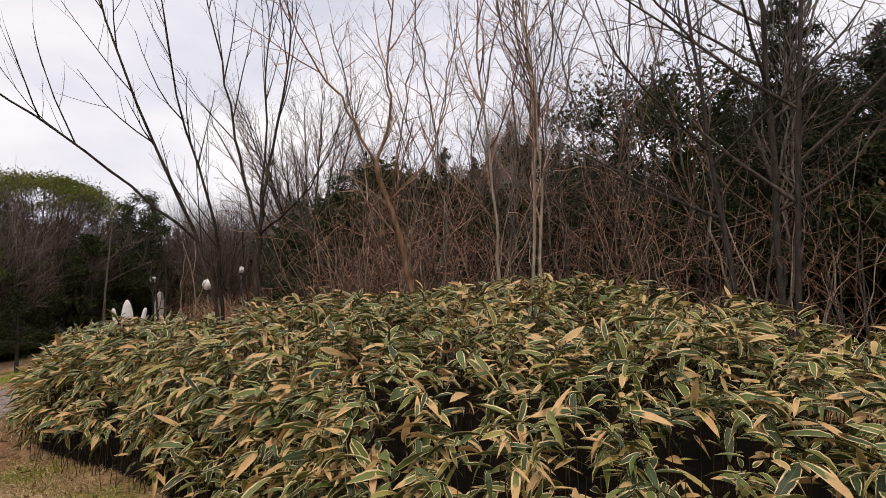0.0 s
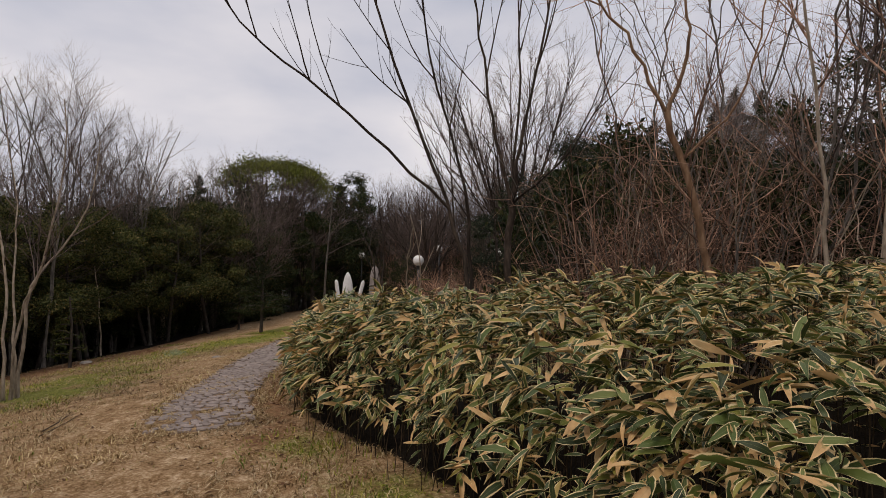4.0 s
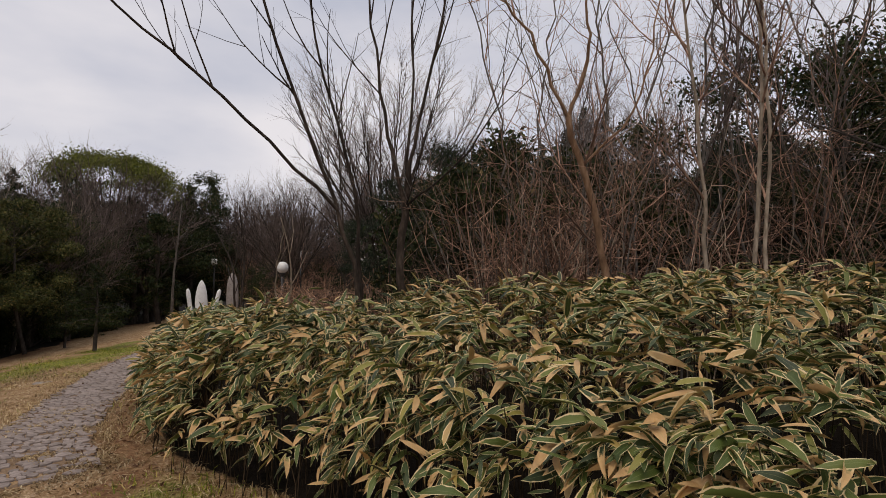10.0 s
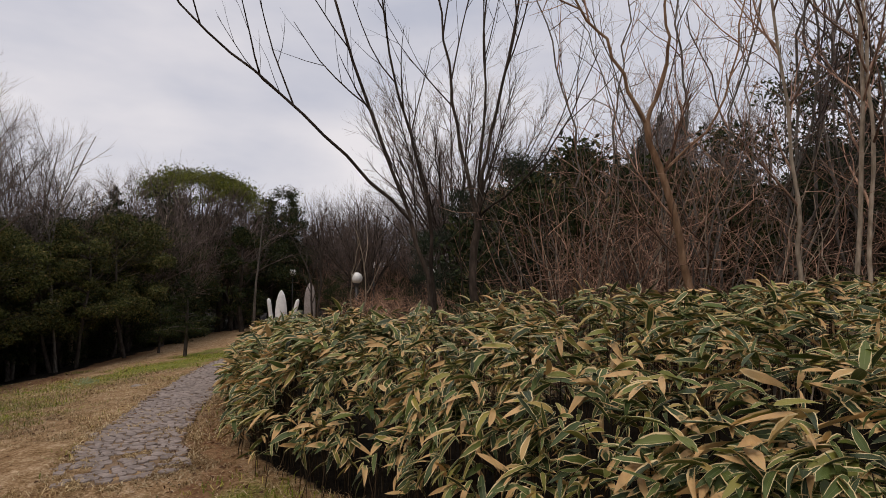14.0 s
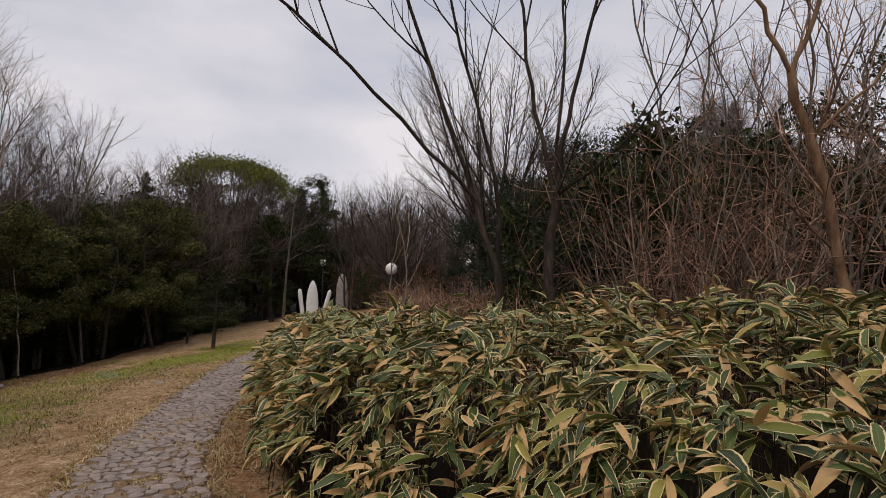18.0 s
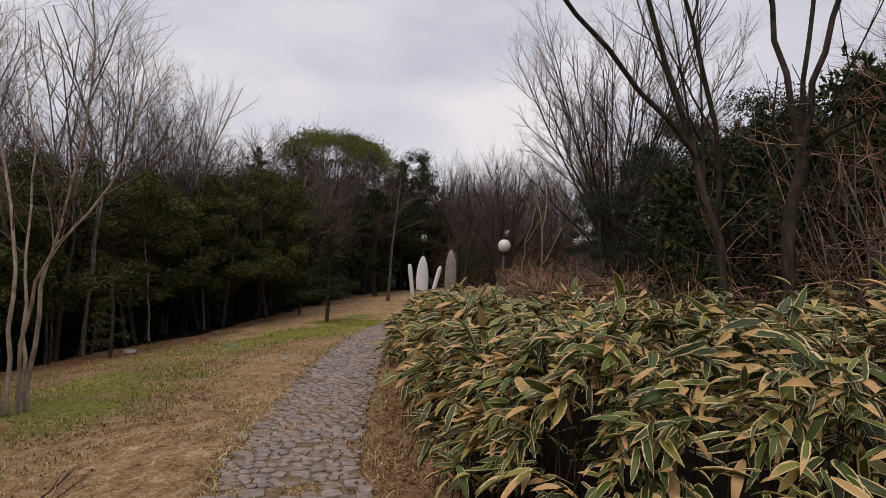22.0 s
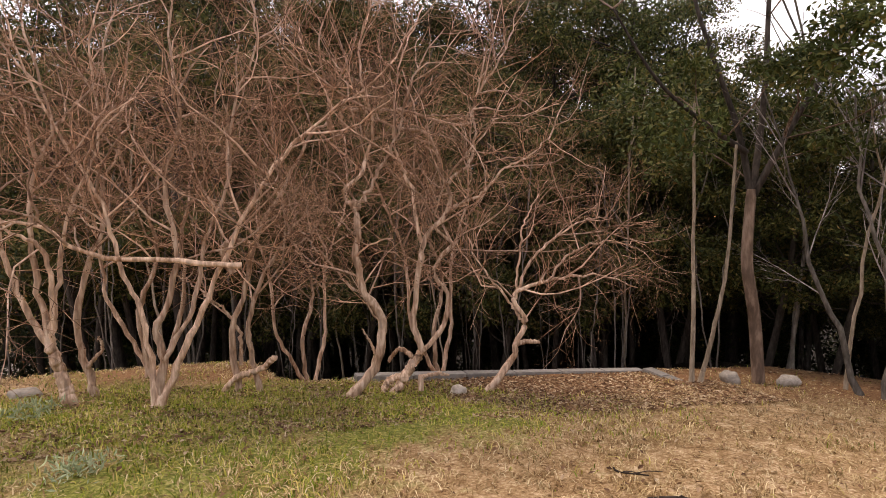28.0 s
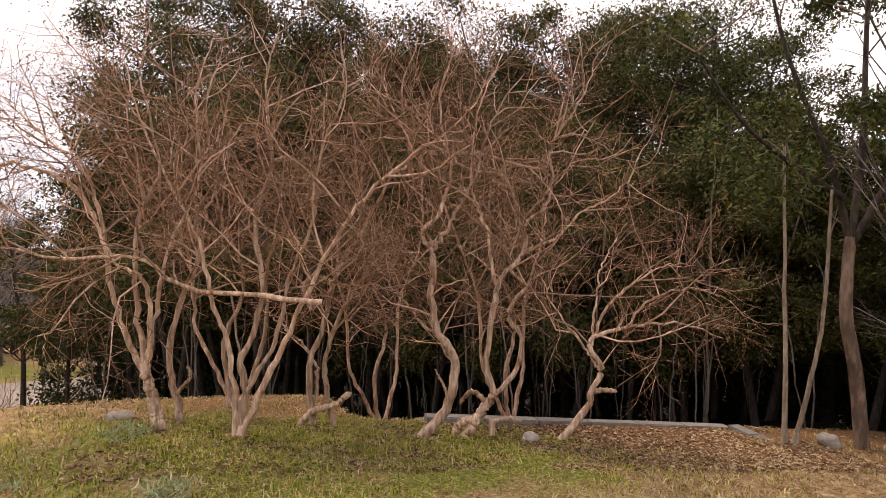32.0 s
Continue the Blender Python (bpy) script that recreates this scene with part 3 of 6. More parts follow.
def hedge_top(s, x, y):
    """Height of the leaf canopy above the ground, by the distance in from the edge."""
    u = np.clip((s + 0.28) / 1.0, 0, 1)
    lump = np.array([noise.noise((a * 0.8, b * 0.8, 7)) for a, b in zip(x, y)])
    lump = lump + np.array([0.8 * noise.noise((a * 2.3, b * 2.3, 17)) for a, b in zip(x, y)])
    low = 1 - 0.26 * np.clip((y - 6.3) / 2.5, 0, 1)
    return low * (0.93 + 0.10 * lump) * (1 - (1 - u) ** 2.4)


LEAF_V = np.array([0, 0.1, 0.28, 0.52, 0.78, 1.0])
LEAF_W = np.array([0.1, 0.72, 1.0, 1.0, 0.66, 0.0])


def leaf_array(o, a, b, c, L, W, droop, fold, twist):
    """Blades with a fold along the midrib: origins, axes, lengths, widths, droop."""
    n = len(o)
    v = LEAF_V[None, :, None]
    w = (LEAF_W[None, :, None] * W[:, None, None]) * np.array([-1, 0, 1])[None, None, :]
    along = L[:, None, None] * np.sin(v * droop[:, None, None] * 1.2) / (droop[:, None, None] * 1.2) + 0 * w
    down = -L[:, None, None] * (1 - np.cos(v * droop[:, None, None] * 1.2)) / (droop[:, None, None] * 1.2) + fold[:, None, None] * np.abs(w)
    tw = twist[:, None, None] * v
    side, lift = w * np.cos(tw), w * np.sin(tw) + down
    P = o[:, None, None, :] + along[..., None] * a[:, None, None, :] + side[..., None] * b[:, None, None, :] + lift[..., None] * c[:, None, None, :]
    uv = np.stack(np.broadcast_arrays(np.array([0, 0.5, 1.0])[None, None, :], v + 0 * w), axis=-1)
    base = np.arange(n)[:, None, None] * 18 + np.arange(5)[None, :, None] * 3 + np.arange(2)[None, None, :]
    q = np.stack([base, base + 1, base + 4, base + 3], axis=-1).reshape(-1, 4)
    return P.reshape(-1, 3), q, uv.reshape(-1, 2) + 0 * P.reshape(-1, 3)[:, :2]


def build_hedge():
    rng = np.random.default_rng(11)
    hedge = root("bamboo_grass_hedge", on(-1.5, 4.2), "dense waist-high hedge of striped bamboo grass with cream-edged leaves", "hedge")
    shift = np.array(hedge.matrix_basis.translation)
    # canopy clusters
    n = 7600
    lo, hi = HEDGE.min(axis=0) - 0.3, HEDGE.max(axis=0) + 0.3
    xy = rng.uniform(lo, hi, (n * 3, 2))
    s = inside(HEDGE, xy[:, 0], xy[:, 1])
    gap = np.array([noise.noise((a * 3.6, b * 3.6, 2)) + 0.6 * noise.noise((a * 9, b * 9, 4)) for a, b in xy])
    keep = (s > -0.05) & (gap > -0.05) & (rng.random(len(s)) < np.where(xy[:, 1] > 7.5, 0.75, 1.0))
    xy, s = xy[keep], s[keep]
    z = land(xy[:, 0], xy[:, 1]) + hedge_top(s, xy[:, 0], xy[:, 1]) * rng.uniform(0.80, 1.05, len(s)) + 0.15 * gap[keep] - 0.03
    # flank clusters, along the edge that faces the lawn and the path
    line = smooth_line(np.vstack([HEDGE[17:], HEDGE[:9]]), 700)
    seg = np.gradient(line, axis=0)
    out = np.stack([seg[:, 1], -seg[:, 0]], axis=1)
    out /= np.linalg.norm(out, axis=1, keepdims=True)
    k = rng.integers(0, len(line), 1650)
    probe = line[k] + out[k] * 0.1
    sign = np.where(inside(HEDGE, probe[:, 0], probe[:, 1]) > 0, -1.0, 1.0)[:, None]
    o2 = out[k] * sign
    f = rng.random(len(k)) ** 0.5
    inset = 0.5 * f ** 2.0 - 0.06 + rng.normal(0, 0.05, len(k))
    fxy = line[k] - o2 * inset[:, None]
    fz = land(fxy[:, 0], fxy[:, 1]) + 0.12 + 0.74 * f * (1 - 0.2 * np.clip((fxy[:, 1] - 6.3) / 2.5, 0, 1))
    # leaves
    nc = rng.integers(6, 11, len(xy))
    idx = np.repeat(np.arange(len(xy)), nc)
    top_o = np.column_stack([xy, z])[idx] + rng.normal(0, 0.025, (len(idx), 3))
    grad = np.zeros((len(xy), 2))
    e = 0.15
    grad[:, 0] = inside(HEDGE, xy[:, 0] + e, xy[:, 1]) - inside(HEDGE, xy[:, 0] - e, xy[:, 1])
    grad[:, 1] = inside(HEDGE, xy[:, 0], xy[:, 1] + e) - inside(HEDGE, xy[:, 0], xy[:, 1] - e)
    grad = -grad / (2 * e)
    az = rng.uniform(0, 2 * math.pi, len(idx))
    rim = np.clip(1 - s[idx] / 0.8, 0, 1)[:, None]
    d2 = np.column_stack([np.cos(az), np.sin(az)]) + grad[idx] * rim * 1.3 + np.array([-0.12, -0.1])
    el = rng.normal(0.02, 0.30, len(idx)) - 0.2 * rim[:, 0]
    el = np.where(rng.random(len(idx)) < 0.045, rng.uniform(0.8, 1.35, len(idx)), el)
    k2 = np.repeat(np.arange(len(k)), 6)
    flank_o = np.column_stack([fxy, fz])[k2] + rng.normal(0, 0.03, (len(k2), 3))
    a2 = np.arctan2(o2[k2, 1], o2[k2, 0]) + rng.normal(0, 1.15, len(k2))
    fd = np.column_stack([np.cos(a2), np.sin(a2)])
    fel = rng.normal(-0.12, 0.38, len(k2))
    # older leaves deep inside
    k3 = rng.integers(0, len(idx), 3400)
    inner_o = top_o[k3] + rng.normal(0, 0.08, (3400, 3))
    inner_o[:, 2] -= rng.uniform(0.12, 0.6, 3400)
    a3 = rng.uniform(0, 2 * math.pi, 3400)
    o = np.vstack([top_o, flank_o, inner_o])
    d = np.vstack([d2, fd, np.column_stack([np.cos(a3), np.sin(a3)])])
    d /= np.linalg.norm(d, axis=1, keepdims=True) + 1e-9
    el = np.concatenate([el, fel, rng.normal(-0.2, 0.4, 3400)])
    a = np.column_stack([d * np.cos(el)[:, None], np.sin(el)])
    b = np.column_stack([-d[:, 1], d[:, 0], np.zeros(len(d))])
    roll = rng.normal(0, 0.42, len(d))
    c = np.cross(a, b)
    b, c = b * np.cos(roll)[:, None] + c * np.sin(roll)[:, None], c * np.cos(roll)[:, None] - b * np.sin(roll)[:, None]
    N = len(o)
    L = 0.07 + 0.125 * rng.random(N) ** 1.4
    W = L * rng.uniform(0.075, 0.125, N)
    droop = rng.uniform(0.08, 0.75, N)
    fold, twist = rng.uniform(-0.2, 0.9, N), rng.normal(0, 0.9, N)
    # shaded hollows between the clumps
    hollow = np.array([noise.noise((p[0] * 3.4, p[1] * 3.4, p[2] * 4.2)) + 0.4 * noise.noise((p[0] * 8, p[1] * 8, p[2] * 9)) for p in o])
    keep = hollow < rng.normal(0.2, 0.05, N)
    o, a, b, c, L, W, droop, fold, twist = (q[keep] for q in (o, a, b, c, L, W, droop, fold, twist))
    # the nearest leaves are single parts, the rest one mass
    near = np.hypot(o[:, 0] + 2.1, o[:, 1] - 3.7) + 3.0 * (o[:, 2] < 0.35)
    order = np.argsort(near)
    single, rest = order[:300], order[300:]
    v, q, uv = leaf_array(o[rest] - shift, a[rest], b[rest], c[rest], L[rest], W[rest], droop[rest], fold[rest], twist[rest])
    mass = part("leaf_mass", mesh_of("leaf_mass", v, [q], M_SASA, uv), None, hedge, "striped green leaves with cream margins and withered tips")
    mass["kind"] = "stuff"
    kinds = []
    for i in range(10):
        one = np.array([rng.uniform(0.3, 0.9)])
        v, q, uv = leaf_array(np.zeros((1, 3)), np.eye(3)[:1], np.eye(3)[1:2], np.eye(3)[2:3], np.array([0.2]), np.array([0.2 * rng.uniform(0.08, 0.125)]), one, rng.uniform(0, 0.4, 1), rng.normal(0, 0.3, 1))
        kinds.append(mesh_of("sasa_leaf", v, [q], M_SASA, uv))
    for i, w in enumerate(single):
        leaf = part("leaf", kinds[i % 10], None, hedge)
        m = Matrix([[a[w][r], b[w][r], c[w][r], 0] for r in range(3)] + [[0, 0, 0, 1]])
        leaf.matrix_basis = Matrix.Translation(o[w] - shift) @ m @ Matrix.Scale(L[w] / 0.2, 4)
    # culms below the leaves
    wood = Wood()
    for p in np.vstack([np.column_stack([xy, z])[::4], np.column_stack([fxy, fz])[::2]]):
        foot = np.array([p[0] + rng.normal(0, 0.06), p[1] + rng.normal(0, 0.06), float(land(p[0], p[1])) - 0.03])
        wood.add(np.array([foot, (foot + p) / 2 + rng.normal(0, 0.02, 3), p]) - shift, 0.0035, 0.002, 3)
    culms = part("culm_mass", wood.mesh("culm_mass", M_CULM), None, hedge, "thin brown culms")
    culms["kind"] = "stuff"


build_hedge()

# ---- trees ----


def bare_tree(name, at, label, group, seed, stems, spec, mats, category="bare tree", k=7, split=True, crook=0.012, capsules=None):
    """A leafless tree. stems: (points, thick, thin) from the foot; mats: trunk, limbs, twigs; capsules: dry seed heads at the tips."""
    rng = np.random.default_rng(seed)
    tree = root(name, at, label, category, group)
    limbs, twigs, tips = Wood(), Wood(), []
    trunk_names = 0
    for pts, r0, r1 in stems:
        line = smooth_line(pts, 34 if k == 9 else 22 if crook > 0.02 else 14)
        run = np.linalg.norm(line[-1] - line[0])
        line[1:-1] += rng.normal(0, min(crook, 0.009 * run + 0.002), (len(line) - 2, 3))
        w = Wood()
        w.add(line, r0, r1, k, np.clip(1 + rng.normal(0, 0.09, len(line)), 0.82, 1.3) if k == 9 else 1.0)
        if line[0][2] < 0.15:
            w.add(np.array([line[0] + (0, 0, -0.12), line[0] + (0, 0, 0.02), line[1]]), r0 * 1.35, r0 * 0.98, k)
        part("trunk" if trunk_names == 0 else "stem", w.mesh("stem", mats[0]), None, tree)
        trunk_names += 1
        if line[:, 2].max() > 0.8:
            shoots([limbs, twigs], line, r0, r1, 0, spec, rng, tips)
    if split:
        for (n, kk), items in limbs.groups.items():
            for pts, rr in items:
                w = Wood()
                w.add(pts, rr[0], rr[-1], kk)
                part("limb", w.mesh("limb", mats[1]), None, tree)
    elif limbs.groups:
        part("limb_mass", limbs.mesh("limb_mass", mats[1]), None, tree)["kind"] = "stuff"
    if twigs.groups:
        part("twig_mass", twigs.mesh("twig_mass", mats[2]), None, tree)["kind"] = "stuff"
    if capsules:
        ends = np.array(tips)
        ends = ends[rng.random(len(ends)) < 0.5]
        ends = np.repeat(ends, 2, axis=0) + rng.normal(0, 0.012, (2 * len(ends), 3))
        part("capsule_mass", leaves_mesh("capsule_mass", ends, 0.017, capsules, rng, 0.2, 0.8), None, tree, "dry brown seed capsules")["kind"] = "stuff"
    return tree


def tall_bare(name, at, label, group, seed, H=9.0, stems=1, r=0.10, mats=None, spread=0.12, spec=None, crook=0.012):
    """A tall tree of the wood's edge with steep limbs and a feathery top."""
    rng = np.random.default_rng(seed)
    mats = mats or (M_BARK_GREY, M_TWIG_GREY, M_TWIG_GREY)
    st = []
    for i in range(stems):
        a = rng.uniform(0, 2 * math.pi)
        lean = np.array([math.cos(a), math.sin(a), 0]) * spread * H
        h = H * rng.uniform(0.82, 1.0)
        mid = lean * 0.35 + rng.normal(0, 0.03 * H, 3) * (1, 1, 0)
        st.append(([(0.1 * math.cos(a), 0.1 * math.sin(a), 0), tuple(mid * 0.5 + (0, 0, h * 0.28)), tuple(mid + (0, 0, h * 0.6)), tuple(lean + (0, 0, h))], r * rng.uniform(0.7, 1.0), 0.008))
    spec = spec or [(2.6, 0.22, 34, 0.32 * H, 0.06, 0.08, 0.015), (8.5, 0.12, 33, 0.135 * H, 0.08, 0.06, 0.0058), (14.0, 0.1, 31, 0.06 * H, 0.1, 0.04, 0.0036)]
    return bare_tree(name, at, label, group, seed, st, spec, mats, split=False, crook=crook)


def leafy_tree(name, at, label, category, group, seed, H=7.0, bole=1.8, width=2.2, leaves=5000, size=0.13, mat=None, bark_mat=None, r=0.12, clumps=34, flat=1.0, stems=None):
    """An evergreen: trunk, limbs to each clump, and a loose crown of single leaves."""
    rng = np.random.default_rng(seed)
    tree = root(name, at, label, category, group)
    wood, limbs = Wood(), Wood()
    top = np.array([rng.normal(0, 0.06 * H), rng.normal(0, 0.06 * H), H * 0.9])
    line = smooth_line([(0, 0, -0.1), tuple(top * 0.35 + rng.normal(0, 0.1, 3) * (1, 1, 0)), tuple(top * 0.7 + rng.normal(0, 0.1, 3) * (1, 1, 0)), tuple(top)], 12)
    if stems:
        for pts, r0, r1 in stems:
            w = Wood()
            w.add(smooth_line(pts, 12), r0, r1, 10)
            # limbs get the darker bark colour in place of the shade up in the crown
            part("trunk" if r0 >= r else "limb", w.mesh("trunk", bark_mat if r0 >= r else M_BARK_DARK), None, tree)
        ends = [smooth_line(pts, 12) for pts, _, _ in stems[1:]]
    else:
        wood.add(line, r, r * 0.2, 8)
        ends = [line]
    pos = []
    for c in range(clumps):
        f = rng.random()
        z = bole + (H - bole) * f
        w = width * math.sin(math.pi * (0.12 + 0.80 * f)) ** 0.7 * rng.uniform(0.35, 1.05)
        a = rng.uniform(0, 2 * math.pi)
        centre = np.array([math.cos(a) * w, math.sin(a) * w, z])
        start = min((q for e in ends for q in e), key=lambda q: np.linalg.norm(q - (centre - (0, 0, 0.5))))
        limbs.add(smooth_line([start, (start + centre) / 2 + rng.normal(0, 0.1, 3), centre], 5), r * 0.2, 0.006, 4)
        n = int(leaves / clumps * rng.uniform(0.6, 1.5))
        rad = width * rng.uniform(0.16, 0.36)
        q = rng.normal(0, 1, (n, 3))
        q *= (rng.random((n, 1)) ** 0.6) / (np.linalg.norm(q, axis=1, keepdims=True) + 1e-9) * rad
        q[:, 2] *= 0.6 * flat
        pos.append(centre + q)
    if not stems:
        part("trunk", wood.mesh("trunk", bark_mat or M_BARK_DARK), None, tree)
    part("limb_mass", limbs.mesh("limb_mass", bark_mat or M_BARK_DARK), None, tree)["kind"] = "stuff"
    crown = part("crown", leaves_mesh("crown", np.concatenate(pos), size, mat or M_LEAF_DARK, rng), None, tree)
    crown["kind"] = "stuff"
    return tree


def conifer(name, at, label, group, seed, H=7.0, width=1.6, mat=None, r=0.1, bole=0.8, per=40, needles=190, size=0.15):
    """A conifer: a straight trunk with whorls of drooping needle sprays."""
    rng = np.random.default_rng(seed)
    tree = root(name, at, label, "conifer", group)
    wood, limbs, pos = Wood(), Wood(), []
    wood.add(smooth_line([(0, 0, -0.1), (0.03, 0.02, H * 0.5), (0, 0, H)], 8), r, 0.012, 7)
    count = int(per * (H - bole) / 3)
    for i in range(count):
        f = (i + rng.random()) / count
        z = bole + (H - bole) * f
        w = width * (1 - f) ** 0.85 * rng.uniform(0.6, 1.12) + 0.04
        a = rng.uniform(0, 2 * math.pi)
        tip = np.array([math.cos(a) * w, math.sin(a) * w, z + w * rng.uniform(-0.15, 0.3)])
        q = smooth_line([(0, 0, z), tuple(tip * 0.5 + (0, 0, z * 0.5 + 0.03)), tuple(tip)], 5)
        limbs.add(q, 0.02, 0.005, 4)
        n = int(needles * (0.08 + 1.2 * w / width))
        t = rng.random((n, 1)) ** 0.7
        p = np.array([0, 0, z]) * (1 - t) + tip * t + rng.normal(0, 0.03 + 0.075 * w, (n, 3)) * (1, 1, 0.55)
        pos.append(p)
    part("trunk", wood.mesh("trunk", M_BARK_DARK), None, tree)
    part("limb_mass", limbs.mesh("limb_mass", M_BARK_DARK), None, tree)["kind"] = "stuff"
    crown = part("needle_mass", leaves_mesh("needle_mass", np.concatenate(pos), size, mat or M_LEAF_CONIFER, rng, 0.1, 0.22), None, tree)
    crown["kind"] = "stuff"
    return tree


def rel(p, foot):
    return tuple(np.array(p, dtype=float) - np.array(foot))


def stand(template, places, seed, lo=0.85, hi=1.15):
    """Further trees of one kind at the given places, each turned and sized on its own."""
    rng = np.random.default_rng(seed)
    for p in places:
        s = rng.uniform(lo, hi)
        copy_thing(template, pose(*p, 0, 0, rng.uniform(0, 360)) @ Matrix.Diagonal((s, s, s * rng.uniform(0.92, 1.08), 1)))


FINE = [(3.4, 0.3, 36, 1.2, 0.07, 0.06, 0.011), (8.0, 0.1, 34, 0.5, 0.08, 0.04, 0.0045), (7.0, 0.1, 34, 0.22, 0.1, 0.0, 0.003)]
BOUGHS = [(2.6, 0.25, 52, 2.4, 0.08, 0.05, 0.02), (6.0, 0.1, 42, 0.8, 0.1, 0.02, 0.007), (7.0, 0.1, 40, 0.3, 0.12, 0.0, 0.0035)]
LONG = [(2.8, 0.3, 27, 1.5, 0.05, 0.11, 0.008), (4.5, 0.2, 34, 0.55, 0.07, 0.06, 0.004), (3.0, 0.3, 36, 0.2, 0.1, 0.0, 0.003)]

# two-stemmed young tree with a long arching bough, at the back of the hedge
f = on(-2.5, 6.45)
bare_tree("bare_tree", f, "young bare grey tree with one long arching bough behind the hedge", "trees behind the hedge", 21,
          [([(0, 0, 0), rel((-2.53, 6.36, 1.13), f), rel((-2.82, 6.27, 2.11), f), rel((-3.32, 5.9, 3.65), f), rel((-3.6, 5.7, 4.9), f)], 0.030, 0.006),
           ([rel((-2.72, 6.3, 1.85), f), rel((-3.25, 5.85, 2.45), f), rel((-3.73, 5.37, 2.92), f), rel((-4.13, 4.89, 3.35), f), rel((-4.7, 4.5, 4.2), f)], 0.017, 0.005),
           ([(0.02, 0.12, 0), rel((-2.55, 6.54, 1.17), f), rel((-2.64, 6.53, 2.22), f), rel((-2.98, 6.44, 3.43), f), rel((-3.2, 6.4, 4.9), f)], 0.026, 0.006)],
          LONG, (M_BARK_BROWN, M_BARK_BROWN, M_BARK_BROWN))
f = on(-2.18, 6.6)
bare_tree("bare_tree", f, "bare dark tree forking into several straight limbs behind the hedge", "trees behind the hedge", 22,
          [([(0, 0, 0), rel((-2.16, 6.61, 1.29), f), rel((-2.14, 6.62, 2.0), f)], 0.041, 0.038),
           ([rel((-2.14, 6.62, 1.95), f), rel((-2.35, 6.58, 2.9), f), rel((-2.48, 6.46, 3.82), f), rel((-2.75, 6.4, 5.2), f)], 0.021, 0.005),
           ([rel((-2.13, 6.62, 1.97), f), rel((-2.0, 6.6, 2.8), f), rel((-1.76, 6.55, 3.95), f), rel((-1.7, 6.5, 5.3), f)], 0.022, 0.005),
           ([rel((-2.14, 6.62, 1.95), f), rel((-2.1, 6.75, 2.9), f), rel((-2.12, 6.9, 4.0), f), rel((-2.0, 7.0, 5.2), f)], 0.017, 0.005),
           ([rel((-2.13, 6.6, 1.9), f), rel((-1.75, 6.5, 2.2), f), rel((-1.35, 6.4, 2.65), f), rel((-1.0, 6.3, 3.4), f)], 0.013, 0.004)],
          LONG, (M_BARK_BROWN, M_BARK_BROWN, M_BARK_BROWN))
f = on(-0.2, 5.95)
bare_tree("bare_tree", f, "leaning bare tree with smooth orange-brown bark behind the hedge", "trees behind the hedge", 123,
          [([(0, 0, 0), rel((-0.36, 5.91, 1.43), f), rel((-0.67, 5.86, 2.62), f)], 0.036, 0.027),
           ([rel((-0.67, 5.86, 2.6), f), rel((-0.95, 5.74, 3.18), f), rel((-1.28, 5.66, 3.62), f), rel((-1.7, 5.5, 4.6), f)], 0.016, 0.005),
           ([rel((-0.67, 5.86, 2.58), f), rel((-0.52, 5.84, 3.11), f), rel((-0.53, 5.79, 3.66), f), rel((-0.4, 5.8, 5.2), f)], 0.018, 0.005),
           ([rel((-0.55, 5.87, 2.2), f), rel((-0.1, 5.9, 2.7), f), rel((0.1, 6.0, 3.6), f), rel((0.3, 6.1, 5.0), f)], 0.011, 0.004)],
          FINE, (M_BARK_TAN, M_TWIG_RED, M_TWIG_RED))
for seed, base, pts, r, lab in (
        (24, (0.62, 6.3), [(0.61, 6.29, 1.44), (0.59, 6.3, 2.19), (0.45, 6.36, 3.74), (0.4, 6.4, 5.6)], 0.024, "slim pale bare tree behind the hedge"),
        (25, (0.94, 6.15), [(0.96, 6.15, 1.45), (1.01, 6.12, 3.04), (0.97, 6.14, 3.9), (1.0, 6.2, 5.8)], 0.023, "slim tan bare tree with straight stem behind the hedge"),
        (26, (1.05, 6.05), [(1.04, 6.11, 1.64), (1.07, 6.1, 2.79), (0.95, 6.1, 4.0), (0.8, 6.1, 5.4)], 0.020, "slim tan bare tree beside its twin behind the hedge"),
        (27, (2.85, 5.5), [(2.83, 5.5, 1.2), (2.6, 5.55, 2.96), (2.4, 5.6, 4.6), (2.2, 5.7, 6.2)], 0.034, "tall dark bare tree at the wood's edge"),
        (28, (3.2, 5.3), [(3.15, 5.3, 1.1), (3.05, 5.3, 3.61), (2.9, 5.3, 5.0), (2.8, 5.3, 6.5)], 0.041, "tall grey bare tree at the wood's edge"),
        (29, (3.05, 4.9), [(3.05, 4.9, 1.1), (3.1, 4.85, 3.28), (3.2, 4.8, 5.0), (3.3, 4.7, 6.8)], 0.034, "tall dark bare tree with drooping boughs")):
    f = on(*base)
    bare_tree("bare_tree", f, lab, "trees behind the hedge", seed, [([(0, 0, 0)] + [rel(p, f) for p in pts], r, 0.007)],
              FINE if seed < 27 else BOUGHS, (M_BARK_PALE if seed < 27 else M_BARK_DARK, M_TWIG_RED if seed < 27 else M_BARK_DARK, M_TWIG_RED if seed < 27 else M_BARK_DARK))

